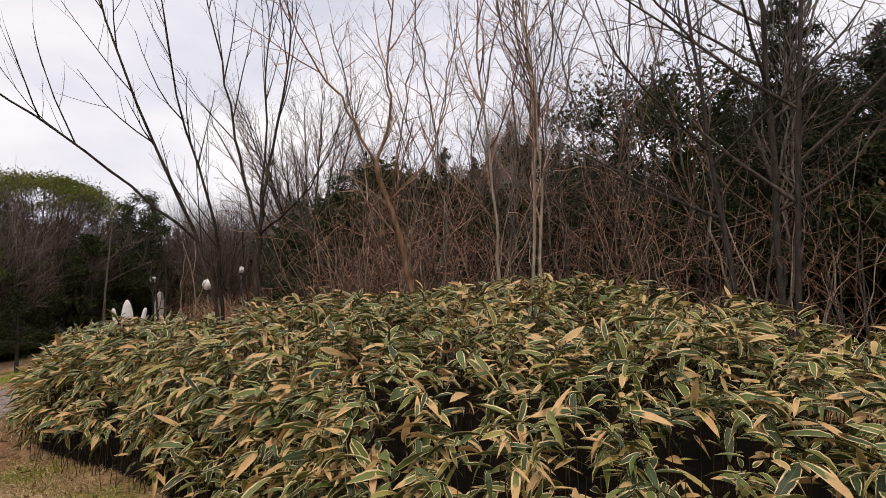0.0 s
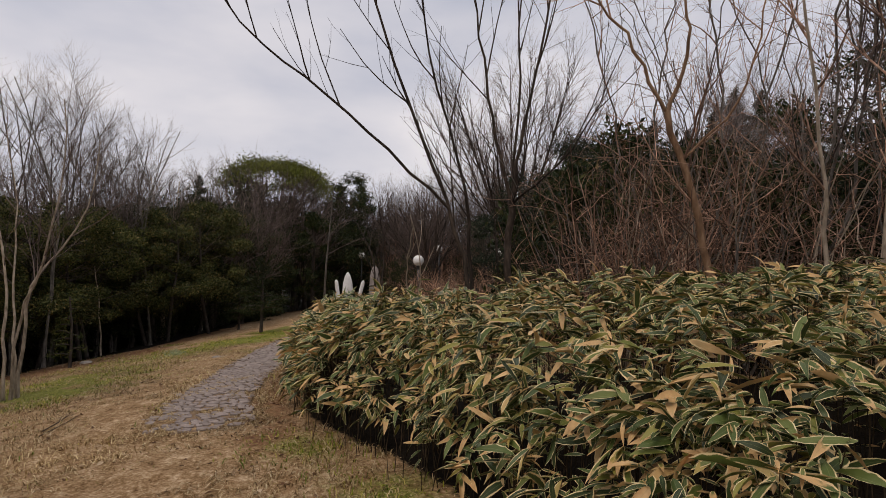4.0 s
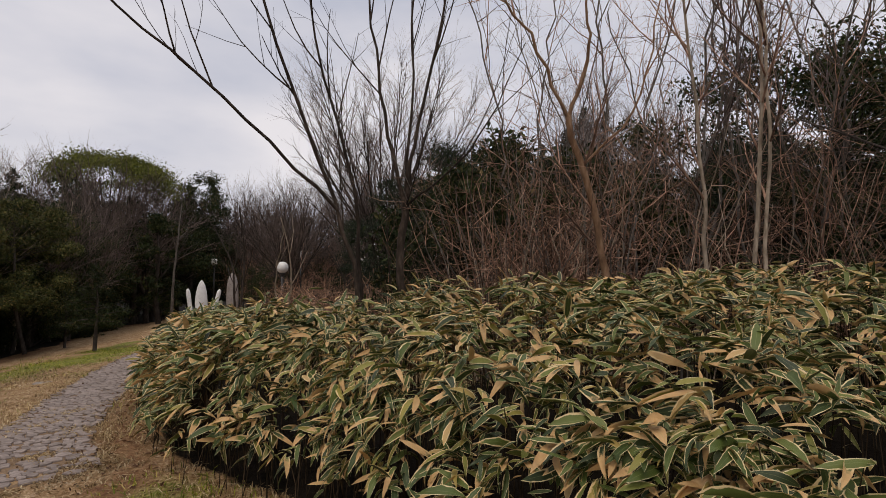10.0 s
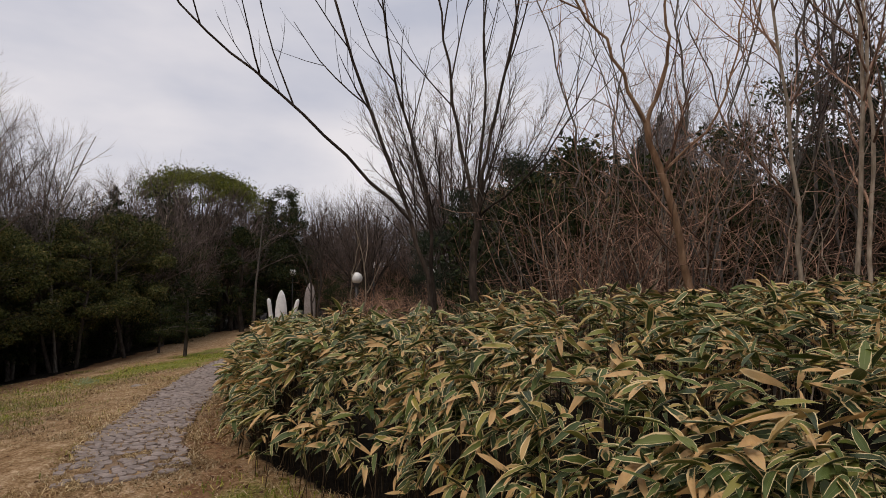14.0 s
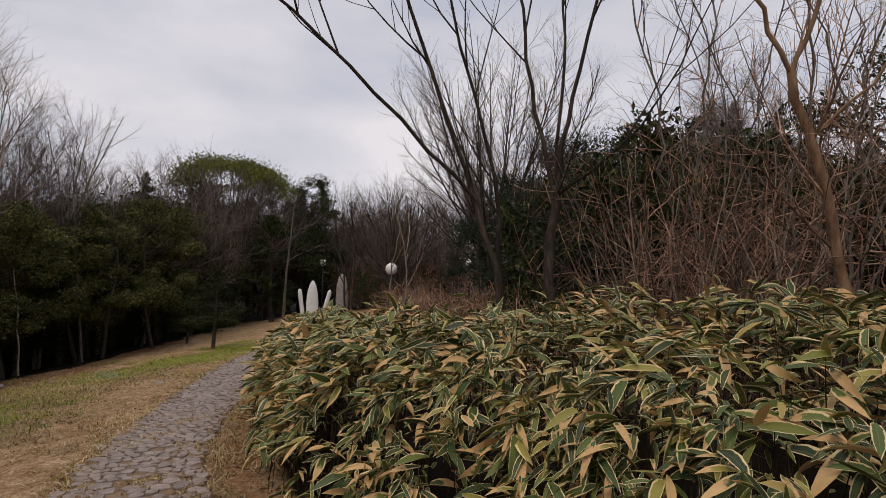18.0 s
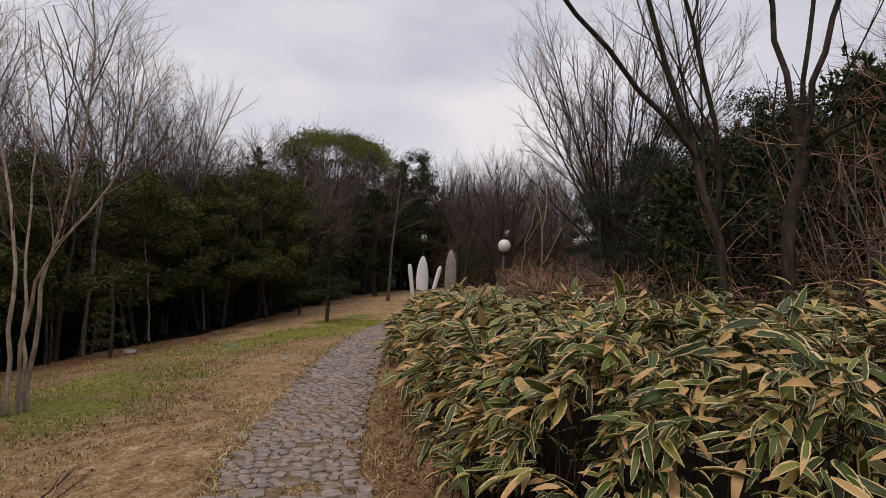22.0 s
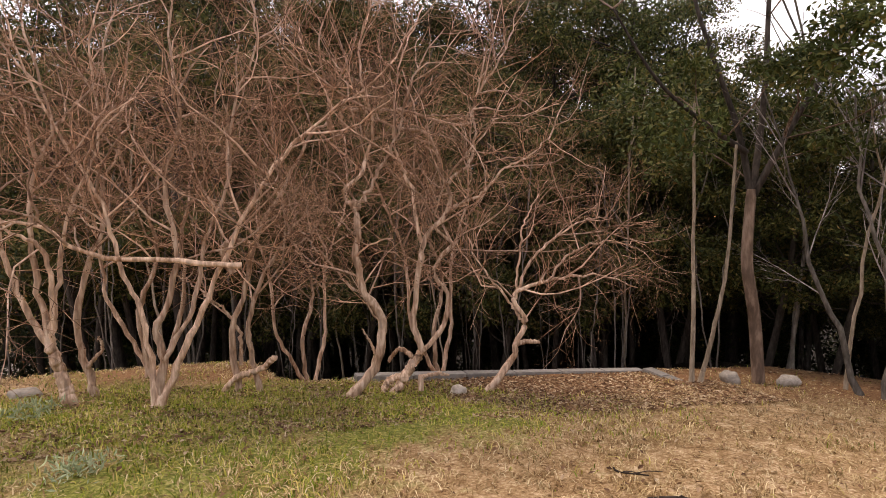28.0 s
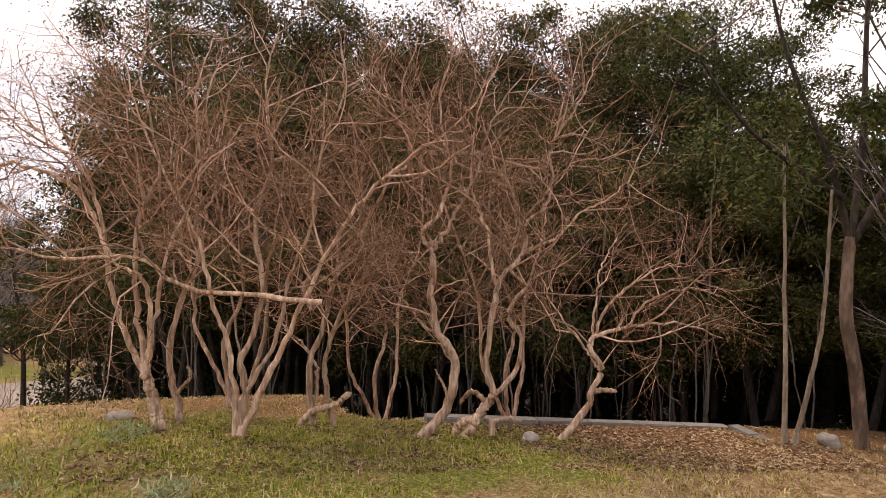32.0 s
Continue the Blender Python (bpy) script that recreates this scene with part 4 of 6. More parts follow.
# slim whippy trees rising out of the brushwood
WHIP = [(3.0, 0.25, 38, 1.3, 0.16, 0.08, 0.007), (5.5, 0.15, 36, 0.6, 0.16, 0.05, 0.004), (5.0, 0.1, 32, 0.28, 0.1, 0.02, 0.0028)]
slim = tall_bare("bare_tree", on(0.2, 7.6), "slim leafless red-brown tree in the brushwood", "slim trees in the brushwood", 131, 5.4, 2, 0.018, (M_BARK_GREY, M_TWIG_RED, M_TWIG_RED), 0.16, WHIP, 0.035)
slim_grey = tall_bare("bare_tree", on(1.7, 7.4), "slim leafless grey tree with steep shoots in the brushwood", "slim trees in the brushwood", 132, 5.8, 3, 0.017, (M_BARK_GREY, M_TWIG_DUSK, M_TWIG_DUSK), 0.16, WHIP, 0.035)
stand(slim, [on(x, y) for x, y in [(-0.9, 8.2), (1.1, 8.6), (2.3, 7.6), (3.3, 6.9), (0.4, 9.6), (2.0, 10.2)]], 133, 0.85, 1.1)
stand(slim_grey, [on(x, y) for x, y in [(0.8, 7.3), (2.8, 8.4), (3.7, 6.2), (4.2, 7.4), (-0.3, 9.0), (3.0, 9.9), (4.9, 5.6), (4.4, 4.6)]], 134, 0.85, 1.15)

# brushwood between the hedge and the conifers
BRUSH = [(2.7, 0.1, 60, 1.0, 0.28, 0.0, 0.0065), (3.4, 0.1, 55, 0.45, 0.26, -0.02, 0.004)]


def brush(seed, H=2.6, stems=14, spread=0.9):
    rng = np.random.default_rng(seed)
    st = []
    for i in range(stems):
        a, l = rng.uniform(0, 6.28), rng.uniform(0.2, 1.0) * spread
        h = H * rng.uniform(0.6, 1.0)
        d = np.array([math.cos(a), math.sin(a), 0]) * l
        st.append(([tuple(d * 0.25), tuple(d * 0.6 + (0, 0, h * 0.5) + rng.normal(0, 0.1, 3)), tuple(d + (0, 0, h))], rng.uniform(0.006, 0.016), 0.003))
    return st


def brush_clump(at, seed, label, mats, H=2.6, stems=14, spread=0.9):
    rng = np.random.default_rng(seed)
    thing = root("brushwood", at, label, "shrub", "brushwood behind the hedge")
    w, tw, tips = Wood(), Wood(), []
    for pts, r0, r1 in brush(seed, H, stems, spread):
        line = smooth_line(pts, 11)
        line[1:] += np.cumsum(rng.normal(0, 0.022, (len(line) - 1, 3)), axis=0)
        w.add(line, r0, r1, 4)
        shoots([tw, tw], line, r0, r1, 0, BRUSH, rng, tips)
    s = part("stem_mass", w.mesh("stem_mass", mats[0]), None, thing)
    s["kind"] = "stuff"
    t = part("twig_mass", tw.mesh("twig_mass", mats[1]), None, thing)
    t["kind"] = "stuff"
    return thing


b1 = brush_clump(on(-1.0, 7.4), 31, "tangled leafless red-brown brushwood", (M_TWIG_RED, M_TWIG_RED), 2.5, 14, 1.7)
b2 = brush_clump(on(0.4, 7.6), 32, "tangled leafless grey-brown brushwood", (M_BARK_GREY, M_TWIG_RED), 2.9, 16, 1.7)
b4 = brush_clump(on(-0.9, 6.95), 34, "arching pale leafless shoots rising over the hedge", (M_BARK_PALE, M_TWIG_RED), 2.4, 7, 1.1)
stand(b4, [on(x, y) for x, y in [(0.1, 6.8), (-1.3, 7.2), (1.7, 6.9), (2.5, 6.0), (3.4, 5.4), (0.9, 7.0)]], 106)
b3 = brush_clump(on(-3.4, 9.2), 33, "low leafless brown brushwood beside the hedge", (M_TWIG_RED, M_TWIG_MYRTLE), 1.1, 16, 1.0)
stand(b1, [on(x, y) for x, y in [(-0.9, 8.4), (0.2, 8.6), (1.4, 7.4), (-0.4, 6.9), (1.0, 9.0), (2.6, 7.0), (-1.2, 9.6), (-0.2, 9.8), (0.9, 8.0), (2.0, 9.2)]], 6)
stand(b2, [on(x, y) for x, y in [(-0.6, 8.0), (1.8, 8.0), (3.0, 6.2), (-1.0, 7.3), (4.2, 5.4), (3.6, 7.4), (0.5, 10.2), (2.8, 8.6), (-1.0, 8.8), (-0.1, 7.3), (5.0, 3.4), (4.4, 6.6)]], 7)
stand(b3, [on(x, y) for x, y in [(-4.2, 10.4), (-3.3, 9.8), (-5.0, 11.8), (-2.4, 9.2), (-3.7, 11.5), (-4.9, 13.4), (-1.8, 8.6), (-5.8, 14.8), (-6.6, 16.5)]], 108, 0.75, 1.0)
stand(b3, [on(x, y) for x, y in [(-4.4, 11.0), (-3.0, 10.6), (-4.9, 12.6), (-2.6, 8.2), (-3.8, 12.4), (-5.4, 14.0)]], 8)

# tall conifers far behind the brushwood, and low dark ones nearer
c1 = conifer("conifer", on(0.2, 30.0), "tall pointed dark conifer behind leafless brushwood", "dark conifers", 41, 8.2, 3.0, None, 0.14, 0.8, 46, 300, 0.17)
c2 = conifer("conifer", on(3.7, 29.7), "tall broad dark conifer behind leafless brushwood", "dark conifers", 42, 9.4, 3.5, None, 0.16, 0.8, 46, 320, 0.17)
stand(c1, [on(x, y) for x, y in [(6.8, 30.0), (1.8, 31.5), (9.2, 28.0), (13.5, 26.0), (17.5, 21.0), (-1.8, 33), (15.5, 17.0), (2.6, 27.5), (5.6, 27.0), (8.4, 25.5), (-0.9, 28.5), (11, 25.5)]], 9, 0.78, 0.95)
stand(c2, [on(x, y) for x, y in [(5.2, 32.0), (10.8, 29.0), (12.0, 23.5), (15.0, 23.0), (19.0, 17.5), (16.5, 13.5), (8.2, 31.5)]], 10, 0.88, 1.0)
e1 = leafy_tree("evergreen_tree", on(8.6, 9.8), "dark glossy evergreen tree behind bare trees", "tree", "dark evergreens", 43, 4.4, 0.3, 1.8, 26000, 0.058, M_LEAF_CONIFER)
e2 = leafy_tree("evergreen_tree", on(8.8, 8.4), "dense dark evergreen tree at the wood's edge", "tree", "dark evergreens", 44, 4.3, 0.3, 1.9, 16000, 0.078)
e3 = leafy_tree("evergreen_tree", spot(94.5, 12.5), "dark evergreen tree with glossy leaves in the wood", "tree", "dark evergreens", 45, 4.8, 0.2, 1.7, 15000, 0.085)
stand(e1, [on(x, y) for x, y in [(5.4, 7.6), (4.8, 4.2), (6.6, 5.2), (3.0, 10.6), (6.2, 2.0), (7.5, 8.8), (2.2, 8.9), (1.8, 10.4)]], 11, 0.55, 0.7)
stand(e2, [on(x, y) for x, y in [(4.6, 10.2), (5.5, 9.2), (6.5, 8.2), (3.6, 11.6), (7.2, 6.8), (5.9, 10.6)]], 312, 1.12, 1.3)
stand(e2, [on(x, y) for x, y in [(-2.6, 24.5), (-0.9, 25.5), (0.7, 24.5), (2.3, 24), (-4.0, 27)]], 316, 1.2, 1.45)
stand(e2, [on(x, y) for x, y in [(6.4, 3.9), (8.0, 1.5), (9.0, 6.5), (7.4, 6.4)]], 12, 0.85, 1.05)

# the wood beyond the lawn: a low dark evergreen edge, taller trees behind it
stand(e2, [spot(a, d) for a, d in [(45, 16.2), (49.5, 16), (42.5, 17.6), (53.5, 15.6), (39.5, 19)]], 315, 0.9, 1.1)
wood_tree = leafy_tree("evergreen_tree", spot(99, 10.4), "dark evergreen of the wood with a bare bole and high crown", "tree", "trees of the dark wood", 48, 4.2, 1.15, 1.5, 17000, 0.075, M_LEAF_WOOD, M_BARK_DARK, 0.06, 38)
wood_shrub = leafy_tree("evergreen_shrub", spot(64, 13.6), "low dense dark evergreen shrub under the trees", "shrub", "undergrowth of the dark wood", 49, 2.3, 0.05, 1.3, 9000, 0.085, M_LEAF_DARK, M_BARK_DARK, 0.05, 30)


def dark_wood():
    """Rows of evergreens with high crowns along the edge of the wood, low shrubs behind them."""
    rng = np.random.default_rng(313)
    for row, (back, step) in enumerate(((1.2, 6.0), (2.6, 5.2), (4.1, 4.6), (5.8, 4.2))):
        for az in np.arange(39 + row * 1.3, 158, step):
            a = az + rng.normal(0, 0.8)
            edge = np.interp(a, [36, 45, 60, 80, 95, 110, 158], [16, 12.0, 9.3, 8.4, 8.6, 9.2, 9.6])
            tall = np.interp(a, [40, 50, 62, 66, 78, 82, 92, 100, 158], [4.0, 3.3, 3.0, 2.1, 2.1, 3.1, 4.2, 4.9, 5.4]) * rng.uniform(0.85, 1.12)
            p = spot(a, edge + back + rng.normal(0, 0.25))
            k = tall / 4.2
            copy_thing(wood_tree, pose(*p, 0, 0, rng.uniform(0, 360)) @ Matrix.Diagonal((k ** 0.5, k ** 0.5, k, 1)))
    for back, step in ((5.0, 6.0), (7.4, 5.0)):
        for az in np.arange(36, 160, step):
            a = az + rng.normal(0, 1.0)
            edge = np.interp(a, [36, 45, 60, 80, 95, 110, 160], [17, 13.0, 9.8, 9.0, 9.4, 10.2, 10.6])
            k = rng.uniform(0.9, 1.3)
            copy_thing(wood_shrub, pose(*spot(a, edge + back), 0, 0, rng.uniform(0, 360)) @ Matrix.Diagonal((k * 1.2, k * 1.2, k * (1.35 if a > 100 else 1.0), 1)))


dark_wood()
# dark shrubs closing the brushwood from behind
stand(wood_shrub, [on(x, y) for x, y in [(-1.3, 10.2), (-0.2, 9.5), (0.9, 9.9), (2.0, 9.3), (3.0, 8.8), (4.0, 8.0), (-0.5, 11.4), (1.5, 11.2), (4.8, 6.8), (-2.0, 11.6), (5.4, 5.4), (5.8, 4.0)]], 317, 1.05, 1.35)
stand(e2, [spot(a, d) for a, d in [(40, 22), (43, 19.5), (46, 19), (49, 17.5), (52, 17)]], 14, 0.6, 0.8)
stand(e2, [spot(a, d) for a, d in [(95, 14.5), (101, 15), (98, 17), (104, 16.5)]], 114, 0.95, 1.3)
e5 = leafy_tree("evergreen_tree", spot(106, 13), "tall airy evergreen with many small leaves in the wood", "tree", "tall evergreens", 46, 9.0, 2.2, 2.3, 28000, 0.082, M_LEAF_OLIVE, M_BARK_DARK, 0.11, 60, 1.2)
e6 = leafy_tree("evergreen_tree", spot(118, 14), "tall dark evergreen in the wood", "tree", "tall evergreens", 47, 9.5, 1.8, 2.4, 28000, 0.09, M_LEAF_WOOD, M_BARK_DARK, 0.11, 60, 1.2)
stand(e5, [spot(a, d) for a, d in [(113, 15), (124, 13.5), (131, 16), (138, 13.5), (145, 15.5), (151, 13.5), (110, 17.5), (128, 18)]], 115, 0.8, 1.08)
stand(e6, [spot(a, d) for a, d in [(102, 15.5), (110, 13.5), (128, 14.5), (134, 14), (142, 13.5), (148, 15), (155, 15.5), (122, 17), (98, 14)]], 215, 0.8, 1.05)
tall_a = tall_bare("bare_tree", spot(52, 16), "tall leafless tree with feathery grey twigs above the wood", "tall bare trees", 51, 6.6, 2, 0.065)
tall_b = tall_bare("bare_tree", spot(66, 14.5), "tall leafless tree with steep grey limbs above the wood", "tall bare trees", 52, 6.8, 2, 0.07, (M_BARK_GREY, M_TWIG_DUSK, M_TWIG_DUSK))
tall_c = tall_bare("bare_tree", spot(47, 18), "tall leafless grey tree with several stems", "tall bare trees", 53, 6.8, 3, 0.06, (M_BARK_GREY, M_BARK_GREY, M_TWIG_DUSK))
stand(tall_a, [spot(a, d) for a, d in [(43, 18), (57, 15), (62, 16), (71, 14), (77, 15), (84, 13.5), (48, 15.5), (105, 16), (66, 17), (86, 16)]], 15, 0.8, 1.0)
stand(tall_b, [spot(a, d) for a, d in [(45, 19.5), (50, 15), (55, 17), (60, 13.5), (68, 16), (74, 13), (80, 14), (89, 13), (58, 17.5), (41, 19), (63, 13)]], 16, 0.8, 1.0)
stand(tall_c, [spot(a, d) for a, d in [(54, 14), (64, 13.5), (73, 16), (82, 16), (70, 18), (78, 17.5), (52, 19)]], 17, 0.82, 1.02)
# bare trees beyond the path and behind the brushwood
stand(tall_a, [spot(a, d) for a, d in [(163, 28), (167, 24), (-20, 14), (-9, 24)]], 116, 0.9, 1.1)
stand(tall_c, [spot(a, d) for a, d in [(-14, 22), (-22, 16), (170, 30), (159, 26), (-4, 26)]], 117, 0.9, 1.1)
stand(tall_b, [spot(a, d) for a, d in [(-18, 20), (-28, 13), (166, 33), (174, 27)]], 118, 0.85, 1.05)


def round_bare(at, label, seed, H, width, count, mats, spec, fork=0.9, r=0.13):
    """A leafless tree whose many limbs fan out of a short bole into a round twiggy crown."""
    rng = np.random.default_rng(seed)
    st = [([(0, 0, 0), (0.02, 0.01, fork * 0.5), (0.0, 0.03, fork)], r, r * 0.85)]
    for i in range(count):
        a = 2.4 * i + rng.normal(0, 0.3)
        out = width * math.sqrt((i + 0.4) / count) * rng.uniform(0.85, 1.05)
        top = fork + (H - fork) * math.sqrt(max(0.12, 1 - 0.8 * (out / width) ** 2)) * rng.uniform(0.9, 1.0)
        d = np.array([math.cos(a), math.sin(a), 0])
        st.append(([(0, 0, fork * rng.uniform(0.75, 1.0)), tuple(d * out * 0.22 + (0, 0, fork + (top - fork) * 0.25)), tuple(d * out * 0.62 + (0, 0, fork + (top - fork) * 0.62)), tuple(d * out + (0, 0, top))], r * rng.uniform(0.3, 0.5), 0.008))
    return bare_tree("bare_tree", at, label, "round bare trees", seed, st, spec, mats, split=False)


ROUND = [(2.6, 0.18, 28, 2.0, 0.06, 0.05, 0.018), (5.2, 0.1, 30, 0.95, 0.08, 0.04, 0.009), (6.5, 0.1, 30, 0.45, 0.1, 0.02, 0.0062)]
round_bare(on(-4.6, 19.6), "large leafless tree with a round feathery grey-brown crown", 401, 8.7, 4.5, 19, (M_BARK_BROWN, M_BARK_BROWN, M_TWIG_DUSK), ROUND)
low_round = round_bare(on(-8.9, 23.5), "small leafless tree with dark crooked limbs and brown twigs", 402, 5.4, 2.4, 11, (M_BARK_DARK, M_BARK_DARK, M_TWIG_DUSK), ROUND, 0.7, 0.1)
stand(low_round, [on(x, y) for x, y in [(-12.6, 33.5), (-9.2, 34), (-5.4, 31), (-2.6, 27.5)]], 403, 0.85, 1.15)
PALE_LIMBS = [(1.9, 0.2, 42, 1.8, 0.09, 0.05, 0.016), (4.0, 0.15, 40, 0.7, 0.1, 0.03, 0.007), (4.0, 0.1, 38, 0.3, 0.1, 0.0, 0.005)]
pale_round = round_bare(spot(40, 18.6), "leafless tree with spreading pale limbs before dark evergreens", 404, 4.8, 1.5, 7, (M_BARK_PALE, M_BARK_PALE, M_TWIG_DUSK), PALE_LIMBS, 0.9, 0.07)
stand(pale_round, [spot(a, d) for a, d in [(36.6, 23), (43.5, 16.6), (34.4, 25), (38, 26)]], 405, 0.85, 1.15)
# trees that close the far side of the road
stand(e1, [spot(a, d) for a, d in [(158, 30), (161, 36), (165, 38), (168, 36), (171, 34), (174, 38), (178, 34), (184, 34), (190, 32), (155, 26)]], 119, 1.3, 1.9)
# low dark evergreens closing the brushwood
stand(e1, [on(x, y) for x, y in [(-3.2, 14.6), (-1.8, 13.6), (-0.6, 12.0), (0.8, 11.2), (-2.4, 17), (-4.6, 17.5), (0.2, 14.2), (1.4, 13.6), (-1.4, 11.6), (2.6, 9.8), (3.4, 11.6), (4.2, 9.4), (5.2, 6.4), (4.6, 7.8)]], 120, 0.6, 0.85)

# slim pale trunks at the edge of the wood
pole_spec = [(0.9, 0.35, 34, 1.2, 0.06, 0.08, 0.016), (3.0, 0.1, 34, 0.5, 0.08, 0.05, 0.006)]
pole = tall_bare("bare_tree", spot(87, 7.6), "slim pale bare trunk at the wood's edge", "slim edge trees", 54, 4.8, 1, 0.027, (M_BARK_PALE, M_BARK_PALE, M_TWIG_GREY), 0.07, pole_spec)
fork = tall_bare("bare_tree", spot(80, 8.4), "forked slim grey tree at the wood's edge", "slim edge trees", 55, 5.6, 2, 0.030, (M_BARK_GREY, M_BARK_GREY, M_TWIG_GREY), 0.13, pole_spec)
whip = tall_bare("bare_tree", spot(118, 9.0), "thin pale sapling stem in the dark wood", "slim edge trees", 56, 3.2, 2, 0.012, (M_BARK_GREY, M_BARK_GREY, M_TWIG_GREY), 0.1, pole_spec)
stand(pole, [spot(a, d) for a, d in [(83, 9.2), (71, 9.6), (60, 10), (49, 12.5), (104, 9.8), (121, 9.1), (131, 10.1), (147, 9.2)]], 18, 0.75, 1.15)
stand(fork, [spot(a, d) for a, d in [(75, 9.2), (66, 10), (54, 11), (89.5, 9.4), (45, 14), (107, 10.5), (126, 10.8), (146, 10.4), (69, 11.5), (57, 12)]], 118, 0.8, 1.15)
stand(whip, [spot(a + 0.7 * ((i * 7) % 5 - 2), 8.6 + ((i * 13) % 17) * 0.12) for i, a in enumerate(np.linspace(98, 158, 28))], 119, 0.7, 1.25)

# far woods: umbrella-crowned tree and the trees round it
def umbrella_tree(at, H, width, seed):
    """A tree whose bare limbs fan up into a shallow dome of leaves."""
    rng = np.random.default_rng(seed)
    tree = root("umbrella_tree", at, "broad evergreen with a flat yellow-green umbrella crown on bare limbs", "tree")
    trunk, limbs, pos = Wood(), Wood(), []
    trunk.add(smooth_line([(0, 0, -0.1), (0.2, 0.1, H * 0.25), (0.0, 0.2, H * 0.5)], 10), 0.2, 0.13, 9)
    for i in range(110):
        r = width * math.sqrt(rng.random())
        a = rng.uniform(0, 2 * math.pi)
        z = H * 0.77 + H * 0.2 * math.sqrt(max(0.0, 1 - (r / width) ** 2)) + rng.normal(0, 0.1)
        end = np.array([math.cos(a) * r, math.sin(a) * r, z])
        if i < 34:
            start = np.array([0, 0.15, H * rng.uniform(0.38, 0.5)])
            limbs.add(smooth_line([tuple(start), tuple(start * 0.45 + end * 0.55 - (0, 0, 0.4) + rng.normal(0, 0.12, 3)), tuple(end)], 8), rng.uniform(0.04, 0.075), 0.012, 5)
        n = int(rng.uniform(110, 300))
        q = rng.normal(0, 1, (n, 3)) * (0.3, 0.3, 0.16)
        pos.append(end + q)
    part("trunk", trunk.mesh("trunk", M_BARK_DARK), None, tree)
    part("limb_mass", limbs.mesh("limb_mass", M_BARK_DARK), None, tree)["kind"] = "stuff"
    part("crown", leaves_mesh("crown", np.concatenate(pos), 0.12, M_LEAF_YELLOW, rng), None, tree)["kind"] = "stuff"


umbrella_tree(spot(33.4, 30), 8.4, 2.9, 61)
leafy_tree("evergreen_tree", spot(26.2, 33), "tall dark evergreen beside the umbrella-crowned tree", "tree", "far evergreens", 65, 7.9, 0.9, 2.4, 26000, 0.12, M_LEAF_DARK, M_BARK_DARK, 0.14, 90)
e4 = leafy_tree("evergreen_tree", spot(37.0, 26), "dark round evergreen beside the slope", "tree", "far evergreens", 62, 4.6, 0.5, 2.2, 7000, 0.11, M_LEAF_DARK)
stand(e4, [spot(a, d) for a, d in [(37.5, 23.5), (33, 31), (36, 28), (22, 36), (28, 36), (17, 40), (12, 42), (7, 38), (22, 38), (33, 38), (26, 40), (2, 36), (40, 27), (39, 22), (20, 36), (14, 37)]], 19, 0.85, 1.15)
e7 = leafy_tree("evergreen_tree", spot(28.7, 25), "narrow dark evergreen beside the path's end", "tree", "far evergreens", 64, 4.6, 0.4, 1.1, 6000, 0.13, M_LEAF_DARK)
stand(e7, [spot(34.5, 28), spot(36.5, 25)], 221, 0.9, 1.1)
stand(e4, [spot(29.5, 34), spot(37.5, 21)], 219, 0.55, 0.7)
stand(e2, [spot(a, d) for a, d in [(36, 22), (39, 20.5), (42, 19.5), (45, 17.5)]], 222, 0.95, 1.1)
stand(e4, [spot(a, d) for a, d in [(20.5, 30), (18.5, 28), (13, 33.5), (11, 34), (5, 26), (3, 22), (17.8, 34)]], 220, 0.36, 0.5)
tall_d = round_bare(spot(20.5, 37), "leafless brown tree with a spreading crown on the far slope", 63, 5.2, 2.1, 9, (M_BARK_DARK, M_TWIG_DUSK, M_TWIG_DUSK), ROUND, 0.8, 0.1)
stand(tall_d, [spot(a, d) for a, d in [(31, 34), (21, 38), (18, 38), (28, 33), (36, 20), (39, 19), (3.4, 17), (14, 37)]], 20)

# dark conifers and brown trees behind the lamps
stand(c1, [spot(a, d) for a, d in [(26.6, 35), (24.6, 37)]], 321, 0.85, 0.95)
stand(c2, [spot(a, d) for a, d in [(22.5, 38), (29, 38), (40.5, 25)]], 322, 0.66, 0.78)
stand(tall_d, [spot(a, d) for a, d in [(17.5, 35), (15.4, 37), (12.6, 36), (18.6, 39), (10.5, 36), (20.6, 36), (31, 31), (33, 27), (36, 25), (30, 28), (24, 37), (22, 36), (20, 34.5), (23, 40), (21, 41), (19, 40)]], 323, 1.25, 1.5)
stand(b1, [spot(a, d) for a, d in [(22, 32), (20, 33), (18, 32), (16, 33.5), (14, 33), (12, 34), (10, 32), (19, 35), (15, 36), (11, 37), (21, 36)]], 324, 1.3, 1.8)
stand(b2, [spot(a, d) for a, d in [(21, 34), (17, 34), (13, 36), (9, 34), (7, 31), (5, 30), (23, 34)]], 325, 1.2, 1.6)

